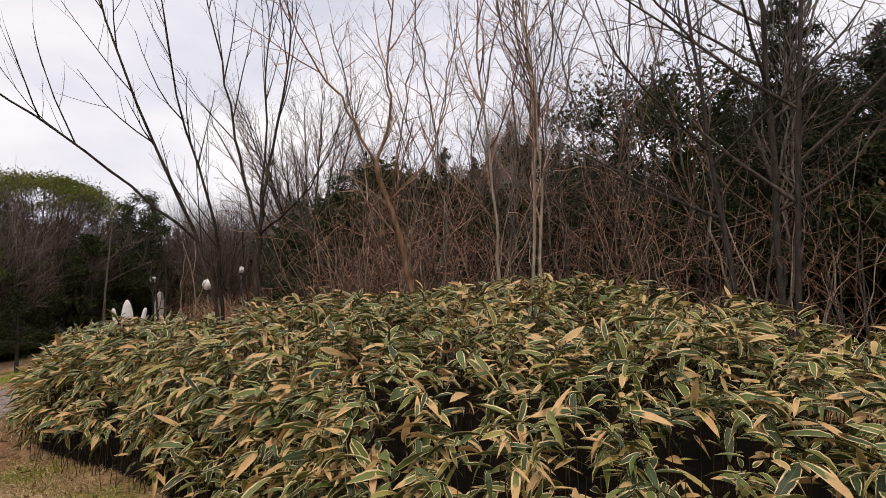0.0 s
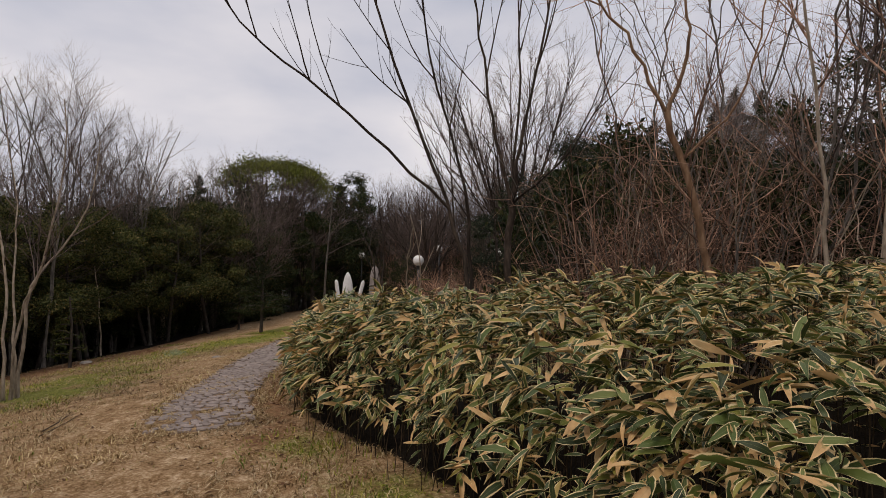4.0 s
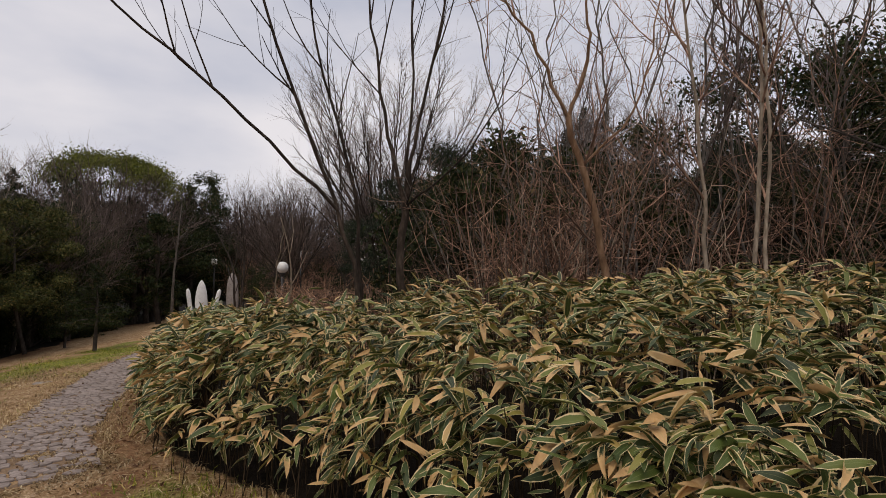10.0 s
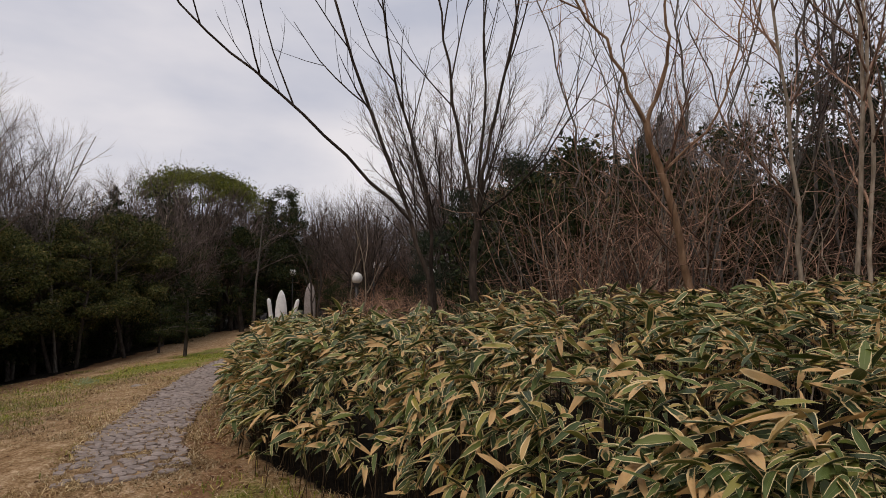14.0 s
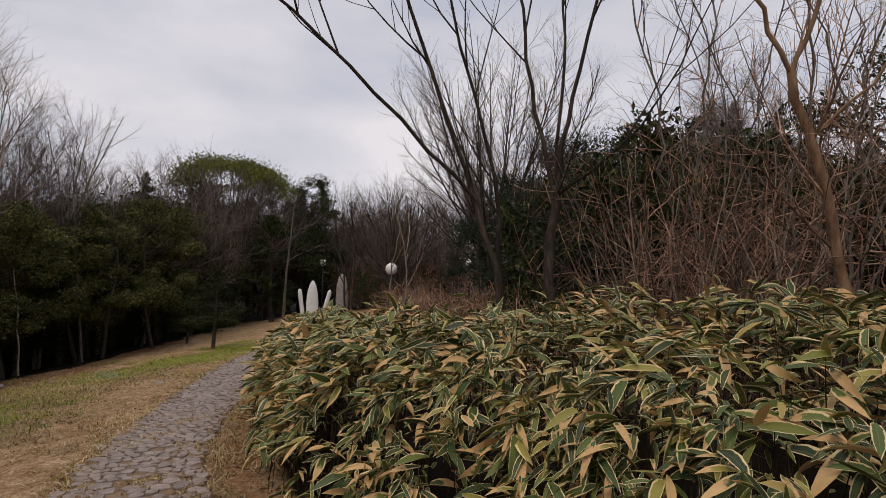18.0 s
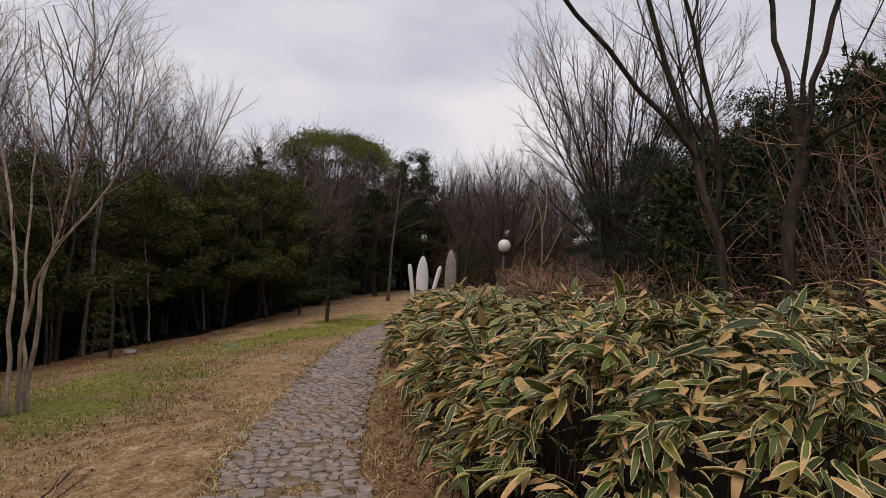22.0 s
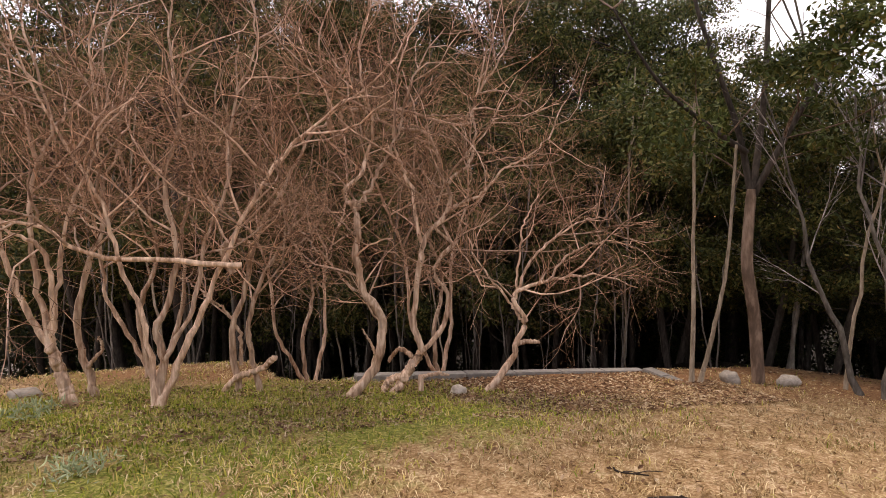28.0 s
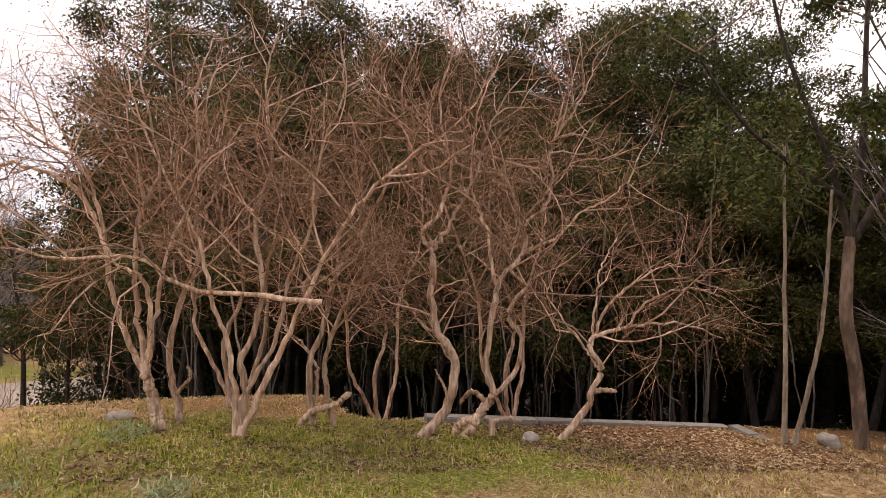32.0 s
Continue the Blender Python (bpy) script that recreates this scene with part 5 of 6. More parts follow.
# slender trees standing on the edge of the lawn before the dark wood
EDGE = [(2.8, 0.3, 30, 1.15, 0.07, 0.10, 0.009), (6.5, 0.15, 31, 0.7, 0.09, 0.06, 0.0048), (8.0, 0.1, 30, 0.3, 0.1, 0.03, 0.0032)]
for seed, base, stems, lab in (
        (301, (-10.33, 3.51), [((0, 0, 0), (0.02, 0.03, 0.9), (0.0, -0.1, 1.9), (0.1, -0.3, 3.0), (0.1, -0.4, 4.6)), ((0, 0.02, 0.9), (0, 0.25, 1.6), (0.05, 0.35, 2.6), (0, 0.6, 4.2))], "slender grey bare tree with a sleeve of ivy"),
        (302, (-10.4, 3.2), [((0, 0.1, 0), (0, -0.12, 0.9), (0.05, -0.42, 1.9), (0.05, -0.55, 2.8), (0.05, -0.9, 4.3))], "slender grey bare tree leaning over the wood's edge"),
        (303, (-10.42, 3.99), [((0, 0, 0), (0, -0.06, 0.7), (0, -0.05, 1.5), (0.05, 0.05, 2.6), (0, 0.1, 4.6)), ((0, -0.05, 1.4), (0.1, -0.4, 2.3), (0.1, -0.6, 3.8))], "slender pale-barked bare tree at the wood's edge"),
        (304, (-10.78, 4.75), [((0, 0, 0), (0, -0.02, 0.9), (0.05, -0.2, 1.8), (0.05, -0.4, 3.0), (0, -0.5, 4.8)), ((0, -0.05, 1.0), (0, 0.25, 2.0), (0.1, 0.4, 4.0))], "slender forked grey bare tree at the wood's edge"),
        (305, (-11.05, 5.2), [((0, 0, 0), (0, 0.1, 1.0), (0, 0.05, 2.2), (0, 0.3, 4.4))], "slender straight grey bare tree at the wood's edge")):
    bare_tree("bare_tree", on(*base), lab, "slim edge trees", seed, [([(p[0], p[1], p[2] * 0.8) for p in st], 0.036 if i == 0 else 0.022, 0.006) for i, st in enumerate(stems)], EDGE, (M_BARK_PALE if seed == 303 else M_BARK_GREY, M_TWIG_GREY, M_TWIG_GREY), split=False, crook=0.02)
stand(e4, [spot(a, d) for a, d in [(31, 33), (34.5, 33), (37, 31), (28.6, 34), (33, 34.5), (39, 28), (35.5, 28.5), (31.2, 28.5), (37.5, 27), (29.5, 30)]], 326, 1.25, 1.5)
stand(c2, [spot(a, d) for a, d in [(27.6, 36), (25.6, 36.5)]], 331, 0.72, 0.8)
stand(tall_d, [spot(a, d) for a, d in [(46.5, 15.6), (51, 15.4), (57, 13.6), (63, 15)]], 327, 0.8, 0.95)
stand(e6, [spot(a, d) for a, d in [(141, 12.8), (136, 12.4), (126.5, 12.6), (145, 13.2)]], 340, 0.82, 0.98)
stand(e5, [spot(a, d) for a, d in [(133, 12.8), (123.5, 13), (139, 14.4), (129.5, 13.6)]], 341, 0.85, 1.0)
stand(e6, [spot(a, d) for a, d in [(116, 13.4), (121.5, 15), (125, 16.4), (108, 15.4), (132, 17.5)]], 328, 0.85, 1.0)
stand(e5, [spot(a, d) for a, d in [(112.5, 17), (119, 17.5), (128.5, 16), (115, 15.4)]], 329, 0.88, 1.05)
stand(c2, [on(x, y) for x, y in [(4.7, 7.6), (5.5, 7.0), (6.3, 6.6), (6.0, 8.6)]], 330, 0.49, 0.55)
stand(c1, [on(4.2, 10.2), on(4.7, 9.2), on(3.4, 10.8)], 332, 0.46, 0.52)

# ---- lawn trees ----
def fan(bearing, *steps):
    """A line by steps to the right, up and away, for one who looks along a bearing."""
    c, d = math.cos(radians(bearing)), math.sin(radians(bearing))
    return [(c * r - d * a, d * r + c * a, u) for r, u, a in steps]


bare_tree("bare_tree", on(-8.28, 5.79), "bare tree with five slender pale stems from one foot", "", 71,
          [(fan(64, (-0.1, 0, 0), (-0.14, 0.6, 0), (-0.27, 1.2, -0.05), (-0.55, 1.6, -0.1), (-0.85, 2.3, -0.15), (-1.1, 3.2, -0.2)), 0.021, 0.006),
           (fan(64, (-0.04, 0, 0.05), (-0.02, 0.7, 0.1), (0.0, 1.4, 0.2), (-0.08, 2.2, 0.3), (-0.22, 3.4, 0.5), (-0.3, 3.9, 0.6)), 0.023, 0.006),
           (fan(64, (0.02, 0, -0.05), (0.05, 0.6, -0.12), (0.1, 1.1, -0.2), (0.28, 1.7, -0.4), (0.42, 2.7, -0.6), (0.4, 3.7, -0.8)), 0.021, 0.006),
           (fan(64, (0.1, 0, 0), (0.17, 0.8, 0.05), (0.27, 1.45, 0.1), (0.55, 1.85, 0.15), (0.95, 2.6, 0.2), (1.05, 3.4, 0.2)), 0.024, 0.006),
           (fan(64, (0.06, 0, 0.08), (0.1, 0.8, 0.2), (0.12, 1.6, 0.4), (0.2, 2.4, 0.6), (0.1, 3.6, 0.9)), 0.019, 0.006)],
          [(4.2, 0.36, 38, 1.15, 0.07, 0.07, 0.007), (9.0, 0.12, 34, 0.6, 0.09, 0.04, 0.0036), (9.0, 0.1, 32, 0.28, 0.1, 0.02, 0.0025)], (M_BARK_PALE, M_TWIG_DUSK, M_TWIG_DUSK))
conifer("sapling", on(-10.2, 13.6), "small dark evergreen sapling on the lawn", "lawn saplings", 72, 2.0, 0.7, M_LEAF_DARK, 0.05, 0.55, 60, 130, 0.09)
conifer("sapling", on(-12.6, 15.8), "young dark conifer at the edge of the lawn", "lawn saplings", 73, 1.5, 0.6, M_LEAF_DARK, 0.04, 0.3, 60, 120, 0.09)
conifer("sapling", on(-11.0, 8.8), "thin young conifer with a bare pointed tip", "lawn saplings", 74, 1.35, 0.33, M_LEAF_OLIVE, 0.035, 0.15, 30, 50, 0.08)
tall_bare("bare_tree", spot(19.4, 13.5), "small dark bare tree with crooked limbs near the lamps", "", 76, 3.2, 2, 0.05, (M_BARK_DARK, M_BARK_DARK, M_BARK_DARK), 0.3)
tall_bare("bare_tree", spot(11.8, 8.3), "small pale forked bare tree at the hedge's end", "", 77, 2.4, 2, 0.022, (M_BARK_PALE, M_BARK_PALE, M_TWIG_RED), 0.3, pole_spec)
tall_bare("bare_tree", on(-12.4, 20.6), "slender leaning bare tree beside the path", "", 75, 6.0, 1, 0.07, (M_BARK_GREY, M_BARK_GREY, M_TWIG_GREY), 0.1, pole_spec)

# ---- sculptures and lamps ----


def lathe(profile, k=16, flat=1.0):
    """A turned body: (radius, height) pairs."""
    bm = bmesh.new()
    rings = [[bm.verts.new((r * math.cos(2 * math.pi * i / k), flat * r * math.sin(2 * math.pi * i / k), z)) for i in range(k)] for r, z in profile]
    for a, b in zip(rings, rings[1:]):
        for i in range(k):
            bm.faces.new((a[i], a[(i + 1) % k], b[(i + 1) % k], b[i]))
    bm.faces.new(list(reversed(rings[0])))
    bm.faces.new(rings[-1])
    return bm


def flower_sculpture():
    s = root("flower_sculpture", on(-9.1, 16.4), "white sculpture of a pointed petal between two slanting rods", "sculpture", turn=24)
    petal = part("petal", lathe([(0.10, 0), (0.13, 0.25), (0.155, 0.6), (0.165, 0.85), (0.14, 1.12), (0.09, 1.32), (0.04, 1.42), (0.005, 1.45)], 20, 0.45), M_WHITE, s)
    for side in (-1, 1):
        rod = part("rod", lathe([(0.05, 0), (0.055, 0.5), (0.058, 1.05), (0.05, 1.13), (0.025, 1.17), (0.005, 1.18)], 14), M_WHITE, s)
        rod.matrix_basis = pose(side * 0.19, 0, 0.05, 0, side * 12 + (4 if side < 0 else 2), 0)
    part("plinth", lathe([(0.5, -0.2), (0.5, 0.04), (0.46, 0.06)], 24), M_CONCRETE, s)


flower_sculpture()


def slab_sculpture():
    s = root("stone_sculpture", on(-8.75, 17.6), "tall pointed slab of mottled pale stone", "sculpture", turn=20)
    part("slab", lathe([(0.14, -0.1), (0.17, 0.4), (0.175, 0.9), (0.16, 1.25), (0.1, 1.5), (0.03, 1.6)], 18, 0.5), M_MARBLE, s)


slab_sculpture()


def globe_lamp(at, top, label, radius=0.19):
    h = top - at[2]
    lamp = root("globe_lamp", at, label, "lamp", "globe lamps")
    part("base", lathe([(0.09, -0.05), (0.09, 0.1), (0.06, 0.14), (0.045, 0.2)], 14), M_POST, lamp)
    post = part("post", lathe([(0.042, 0.15), (0.038, h - radius * 1.35)], 12), M_POST, lamp)
    part("collar", lathe([(0.06, h - radius * 1.4), (0.075, h - radius * 1.1), (0.08, h - radius * 0.85)], 14), M_POST, post)
    n = 12
    part("globe", lathe([(max(0.004, radius * math.sin(math.pi * i / n)), h - radius * math.cos(math.pi * i / n)) for i in range(1, n)], 20), M_GLOBE, lamp, "round white opal glass globe")


globe_lamp(on(-15.2, 29.8), 0.98, "tall lamp with a round white globe on a dark post")
globe_lamp(on(-7.1, 17.2), 1.05, "low lamp with a round white globe among shrubs", 0.17)
globe_lamp(on(-11.0, 31.0), 1.42, "distant lamp with a round white globe", 0.19)
globe_lamp(on(-7.0, 28.4), 1.18, "distant lamp with a round white globe by the slope", 0.2)

# ---- crape myrtles ----
CRAPE = [(5.6, 0.33, 56, 1.1, 0.24, 0.11, 0.0095), (12.5, 0.1, 54, 0.6, 0.26, 0.03, 0.0044), (12.0, 0.1, 50, 0.28, 0.25, 0.03, 0.0029)]


def myrtle(at, seed, label, stems):
    stems = [(p, r0 * 0.58, r1 * 0.5) for p, r0, r1 in stems]
    return bare_tree("crape_myrtle", at, label, "crape myrtles", seed, stems, CRAPE, (M_BARK_MYRTLE, M_LIMB_MYRTLE, M_TWIG_MYRTLE), "crape myrtle", 9, True, 0.008, M_CAPSULE)


LEFT = np.array([-math.sin(radians(222)), math.cos(radians(222)), 0])   # across the last view, to its left
AWAY = np.array([-math.sin(radians(132)), math.cos(radians(132)), 0])


def bough(*steps):
    """A crooked bough: steps to the right, up and away."""
    return [tuple(-LEFT * r + AWAY * a + (0, 0, u)) for r, u, a in steps]


myrtle(on(-5.33, -2.05), 81, "old crape myrtle with a thick knotted pale trunk", [
    (bough((0.00, 0.00, 0.00), (-0.06, 0.25, 0.00), (-0.12, 0.49, 0.00)), 0.085, 0.075),
    (bough((-0.12, 0.47, 0.00), (-0.28, 0.78, 0.02), (-0.41, 1.21, 0.05), (-0.49, 1.74, 0.07), (-0.69, 2.17, 0.10), (-1.10, 2.41, 0.12), (-1.48, 2.80, 0.15)), 0.045, 0.010),
    (bough((-0.12, 0.49, 0.00), (-0.19, 0.92, 0.04), (-0.23, 1.36, 0.08), (-0.20, 1.74, 0.12), (-0.08, 2.17, 0.17), (-0.23, 2.89, 0.21), (-0.18, 3.42, 0.25)), 0.045, 0.010),
    (bough((-0.11, 0.47, -0.00), (-0.06, 0.78, -0.04), (-0.09, 1.21, -0.08), (-0.28, 1.36, -0.12), (-0.52, 1.88, -0.16), (-0.81, 2.17, -0.20)), 0.040, 0.010),
    (bough((-0.12, 0.49, 0.00), (-0.06, 0.92, 0.06), (0.01, 1.45, 0.12), (0.25, 2.03, 0.18), (0.20, 2.75, 0.24), (0.35, 3.33, 0.30)), 0.035, 0.010),
    (bough((-0.49, 1.69, -0.00), (-0.66, 1.98, -0.06), (-1.05, 2.12, -0.12), (-1.38, 2.03, -0.18), (-1.67, 2.04, -0.24), (-2.06, 1.93, -0.30)), 0.035, 0.014)])
myrtle(on(-5.6, -2.25), 82, "slender crape myrtle with a hooked side stub", [
    (bough((0.00, 0.00, 0.00), (-0.05, 0.24, 0.03), (-0.12, 0.57, 0.05), (-0.03, 1.01, 0.08), (0.11, 1.41, 0.10), (0.12, 1.72, 0.12), (0.26, 2.07, 0.15), (0.15, 2.73, 0.18), (0.30, 3.29, 0.20)), 0.060, 0.010),
    (bough((-0.04, 0.24, 0.00), (0.08, 0.39, 0.00), (0.06, 0.49, 0.00)), 0.030, 0.020)])
myrtle(on(-5.68, -1.5), 83, "many-stemmed crape myrtle with a long level bough", [
    (bough((-0.01, 0.00, 0.00), (0.05, 0.36, 0.03), (0.00, 0.60, 0.05), (0.11, 0.83, 0.08), (0.17, 1.26, 0.10), (0.10, 1.74, 0.12), (0.25, 2.21, 0.15), (0.17, 2.83, 0.18), (0.29, 3.36, 0.20)), 0.060, 0.010),
    (bough((0.03, 0.03, 0.00), (0.19, 0.40, 0.03), (0.33, 0.69, 0.05), (0.49, 1.07, 0.08), (0.77, 1.60, 0.10), (1.05, 1.98, 0.12), (1.39, 2.29, 0.15), (1.71, 2.50, 0.18), (2.10, 3.02, 0.20)), 0.050, 0.010),
    (bough((-0.02, 0.12, 0.00), (-0.07, 0.69, 0.04), (-0.19, 0.98, 0.07), (-0.29, 1.36, 0.11), (-0.40, 1.69, 0.14), (-0.62, 2.07, 0.18), (-0.86, 2.60, 0.21), (-1.00, 3.12, 0.25)), 0.040, 0.010),
    (bough((0.06, 0.36, 0.00), (0.29, 0.79, 0.05), (0.38, 1.26, 0.10), (0.57, 1.74, 0.15), (0.62, 2.31, 0.20), (0.81, 2.83, 0.25), (0.76, 3.36, 0.30)), 0.035, 0.010),
    (bough((0.66, 1.07, -0.00), (0.24, 1.12, -0.04), (-0.24, 1.17, -0.07), (-0.45, 1.24, -0.11), (-0.71, 1.43, -0.14), (-1.19, 1.43, -0.18), (-1.71, 1.52, -0.21), (-2.19, 1.64, -0.25)), 0.040, 0.012)])
myrtle(on(-6.41, -1.46), 84, "crape myrtle with a sawn stub and a low crooked side stem", [
    (bough((-0.01, 0.00, 0.00), (-0.04, 0.55, 0.03), (0.09, 0.95, 0.05), (0.21, 1.41, 0.08), (0.43, 1.77, 0.10), (0.67, 2.23, 0.12), (0.85, 2.43, 0.15), (0.78, 3.05, 0.18), (0.93, 3.56, 0.20)), 0.050, 0.010),
    (bough((0.17, -0.04, 0.00), (0.12, 0.29, 0.01), (0.08, 0.55, 0.02), (0.21, 0.95, 0.03), (0.42, 1.31, 0.03), (0.58, 1.52, 0.04), (0.68, 1.61, 0.05)), 0.050, 0.012),
    (bough((0.02, 0.24, 0.00), (0.01, 0.55, 0.03), (-0.14, 0.75, 0.05), (-0.35, 0.95, 0.08), (-0.55, 1.06, 0.10)), 0.030, 0.010),
    (bough((-0.01, 1.05, -0.00), (-0.07, 1.16, -0.03), (-0.06, 1.30, -0.05), (0.06, 1.33, -0.08), (0.22, 1.29, -0.10)), 0.050, 0.035),
    (bough((-0.23, -0.13, -0.00), (-0.04, 0.13, -0.05), (0.21, 0.23, -0.10), (0.32, 0.34, -0.15)), 0.045, 0.050),
    (bough((0.84, 2.36, 0.00), (0.90, 2.20, 0.01), (0.98, 2.28, 0.03), (0.95, 2.43, 0.04), (1.23, 2.46, 0.05), (1.54, 2.44, 0.06), (2.05, 2.33, 0.08), (2.18, 2.54, 0.09), (2.31, 3.05, 0.10)), 0.045, 0.012)])
myrtle(on(-6.91, -0.6), 85, "crape myrtle with a bent trunk leaning out of the litter", [
    (bough((-0.01, 0.00, 0.00), (0.19, 0.27, 0.00), (0.27, 0.64, 0.00), (0.13, 0.89, 0.00), (0.07, 1.18, 0.00), (0.08, 1.58, 0.00), (0.05, 1.70, 0.00)), 0.085, 0.042),
    (bough((0.06, 1.63, 0.00), (-0.02, 1.77, 0.03), (0.14, 1.97, 0.06), (0.24, 2.36, 0.09), (0.14, 2.91, 0.12), (0.29, 3.50, 0.15)), 0.040, 0.010),
    (bough((0.06, 1.60, 0.00), (0.16, 1.75, 0.05), (0.30, 2.00, 0.10), (0.48, 2.32, 0.15), (0.63, 2.81, 0.20), (0.93, 3.25, 0.25)), 0.035, 0.010),
    (bough((0.21, 0.34, 0.00), (0.15, 0.49, 0.00), (0.09, 0.59, 0.00)), 0.025, 0.012),
    (bough((0.14, 0.86, 0.00), (-0.06, 1.03, 0.03), (-0.21, 1.23, 0.05), (-0.40, 1.48, 0.08), (-0.55, 1.92, 0.10)), 0.022, 0.010)])
myrtle(on(-7.24, -0.35), 86, "forked crape myrtle shaped like a lyre", [
    (bough((-0.05, -0.01, 0.00), (0.10, 0.23, 0.00), (0.23, 0.39, 0.00)), 0.085, 0.070),
    (bough((0.22, 0.38, 0.00), (0.15, 0.66, 0.02), (0.21, 1.16, 0.04), (0.29, 1.41, 0.07), (0.51, 1.67, 0.09), (0.45, 1.97, 0.11), (0.33, 2.32, 0.13), (-0.03, 2.42, 0.16), (-0.28, 2.63, 0.18), (-0.43, 3.18, 0.20)), 0.055, 0.010),
    (bough((0.23, 0.39, 0.00), (0.42, 0.58, 0.02), (0.46, 0.91, 0.03), (0.38, 1.01, 0.05), (0.40, 1.19, 0.07), (0.51, 1.36, 0.08), (0.38, 1.52, 0.10), (0.53, 1.97, 0.12), (0.88, 2.37, 0.13), (1.19, 2.88, 0.15)), 0.045, 0.010),
    (bough((0.23, 1.36, 0.00), (0.15, 1.87, 0.05), (0.03, 2.22, 0.10), (0.08, 2.88, 0.15), (0.33, 3.48, 0.20)), 0.030, 0.010),
    (bough((0.51, 1.67, 0.00), (0.78, 1.77, 0.03), (1.04, 2.02, 0.05), (1.39, 2.22, 0.08), (1.64, 2.63, 0.10)), 0.028, 0.010),
    (bough((0.45, 1.87, 0.00), (0.73, 2.12, 0.06), (0.78, 2.63, 0.12), (1.09, 3.13, 0.19), (1.24, 3.54, 0.25)), 0.028, 0.010),
    (bough((0.08, 0.18, 0.00), (-0.08, 0.13, 0.03), (-0.13, 0.03, 0.05)), 0.050, 0.060),
    (bough((0.14, 0.33, 0.00), (0.02, 0.40, 0.05), (-0.08, 0.28, 0.10)), 0.040, 0.030),
    (bough((0.20, 0.14, -0.00), (0.33, 0.18, -0.05), (0.44, 0.17, -0.10)), 0.035, 0.020)])
myrtle(on(-7.89, 0.23), 87, "small zigzag crape myrtle with a wide twiggy crown", [
    (bough((-0.01, 0.00, 0.00), (0.21, 0.27, 0.00), (0.27, 0.45, 0.00), (0.37, 0.66, 0.00), (0.27, 0.82, 0.00), (0.28, 0.95, 0.00), (0.59, 1.03, 0.00), (0.84, 1.07, 0.00), (1.16, 1.05, 0.00), (1.52, 0.92, 0.00)), 0.060, 0.010),
    (bough((0.27, 0.44, 0.00), (0.40, 0.46, 0.00), (0.50, 0.44, 0.00)), 0.045, 0.030),
    (bough((0.35, 0.64, 0.00), (0.25, 0.79, 0.04), (0.07, 1.03, 0.07), (-0.09, 1.28, 0.11), (-0.19, 1.60, 0.15)), 0.028, 0.008),
    (bough((0.28, 0.92, 0.00), (0.43, 1.21, 0.03), (0.69, 1.44, 0.05), (1.00, 1.60, 0.08), (1.31, 1.60, 0.10)), 0.028, 0.008),
    (bough((0.59, 1.03, -0.00), (0.79, 1.28, -0.03), (1.16, 1.39, -0.07), (1.57, 1.28, -0.10)), 0.022, 0.008),
    (bough((0.27, 0.87, 0.00), (0.33, 1.23, 0.07), (0.43, 1.65, 0.13), (0.69, 2.01, 0.20)), 0.024, 0.008)])

third = myrtle(on(-6.3, -2.55), 88, "crape myrtle with several slender crooked stems", [
    (bough((0, 0, 0), (-0.1, 0.6, 0), (0.1, 1.3, 0), (-0.2, 2.1, 0.1), (-0.1, 3.2, 0.2)), 0.05, 0.012),
    (bough((0.05, 0.05, 0), (0.3, 0.7, 0), (0.35, 1.5, 0), (0.8, 2.3, 0), (0.9, 3.3, 0.1)), 0.045, 0.012),
    (bough((-0.05, 0.1, 0), (-0.4, 0.8, 0.1), (-0.5, 1.6, 0.1), (-1.0, 2.4, 0.1), (-1.3, 3.0, 0.1)), 0.04, 0.012)])
stand(third, [on(-7.7, -1.9), on(-8.5, -0.7)], 189, 0.85, 1.05)

# big evergreen at the wood's edge
leafy_tree("evergreen_tree", on(-10.45, 2.36), "tall evergreen with a mottled brown trunk and airy crown", "tree", "", 91, 6.8, 2.6, 2.1, 18000, 0.082, M_LEAF_OLIVE, M_BARK_TRUNK, 0.05, 44, 1.0, [
    (bough((0.02, -0.1, 0), (-0.06, 0.76, 0), (-0.17, 1.35, 0), (-0.16, 1.8, 0), (-0.13, 2.2, 0)), 0.07, 0.052),
    (bough((-0.13, 2.1, 0), (-0.25, 2.9, 0.1), (-0.7, 4.2, 0.2), (-0.9, 5.4, 0.3)), 0.04, 0.012),
    (bough((-0.13, 2.1, 0), (0.0, 3.2, 0), (0.05, 4.6, 0), (0.2, 6.2, 0)), 0.04, 0.012),
    (bough((-0.13, 2.1, 0), (0.2, 2.9, -0.2), (0.9, 4.0, -0.2), (1.3, 5.2, -0.1)), 0.04, 0.012),
    (bough((-0.2, 2.6, 0), (-0.7, 2.9, 0), (-1.4, 3.3, -0.2), (-1.9, 4.0, -0.2)), 0.035, 0.01)])
for foot, pts, sd in (((-9.86, 1.74), [(0, 0, 0), (0, 0.01, 0.8), (0, 0.0, 1.5), (0, -0.01, 3.05)], 92), ((-9.93, 1.82), [(0, 0, 0), (-0.01, 0.12, 0.6), (-0.02, 0.24, 1.32), (-0.03, 0.31, 2.6)], 93)):
    bare_tree("bare_tree", on(*foot), "slim straight pale pole of a tree at the wood's edge", "slim edge trees", sd,
              [(pts, 0.028, 0.014)], [(0.5, 0.4, 30, 0.5, 0.06, 0.06, 0.006), (2, 0.1, 34, 0.25, 0.08, 0.03, 0.004)], (M_BARK_PALE, M_BARK_PALE, M_TWIG_GREY), crook=0.003)

# ---- kerb, rocks, stump ----


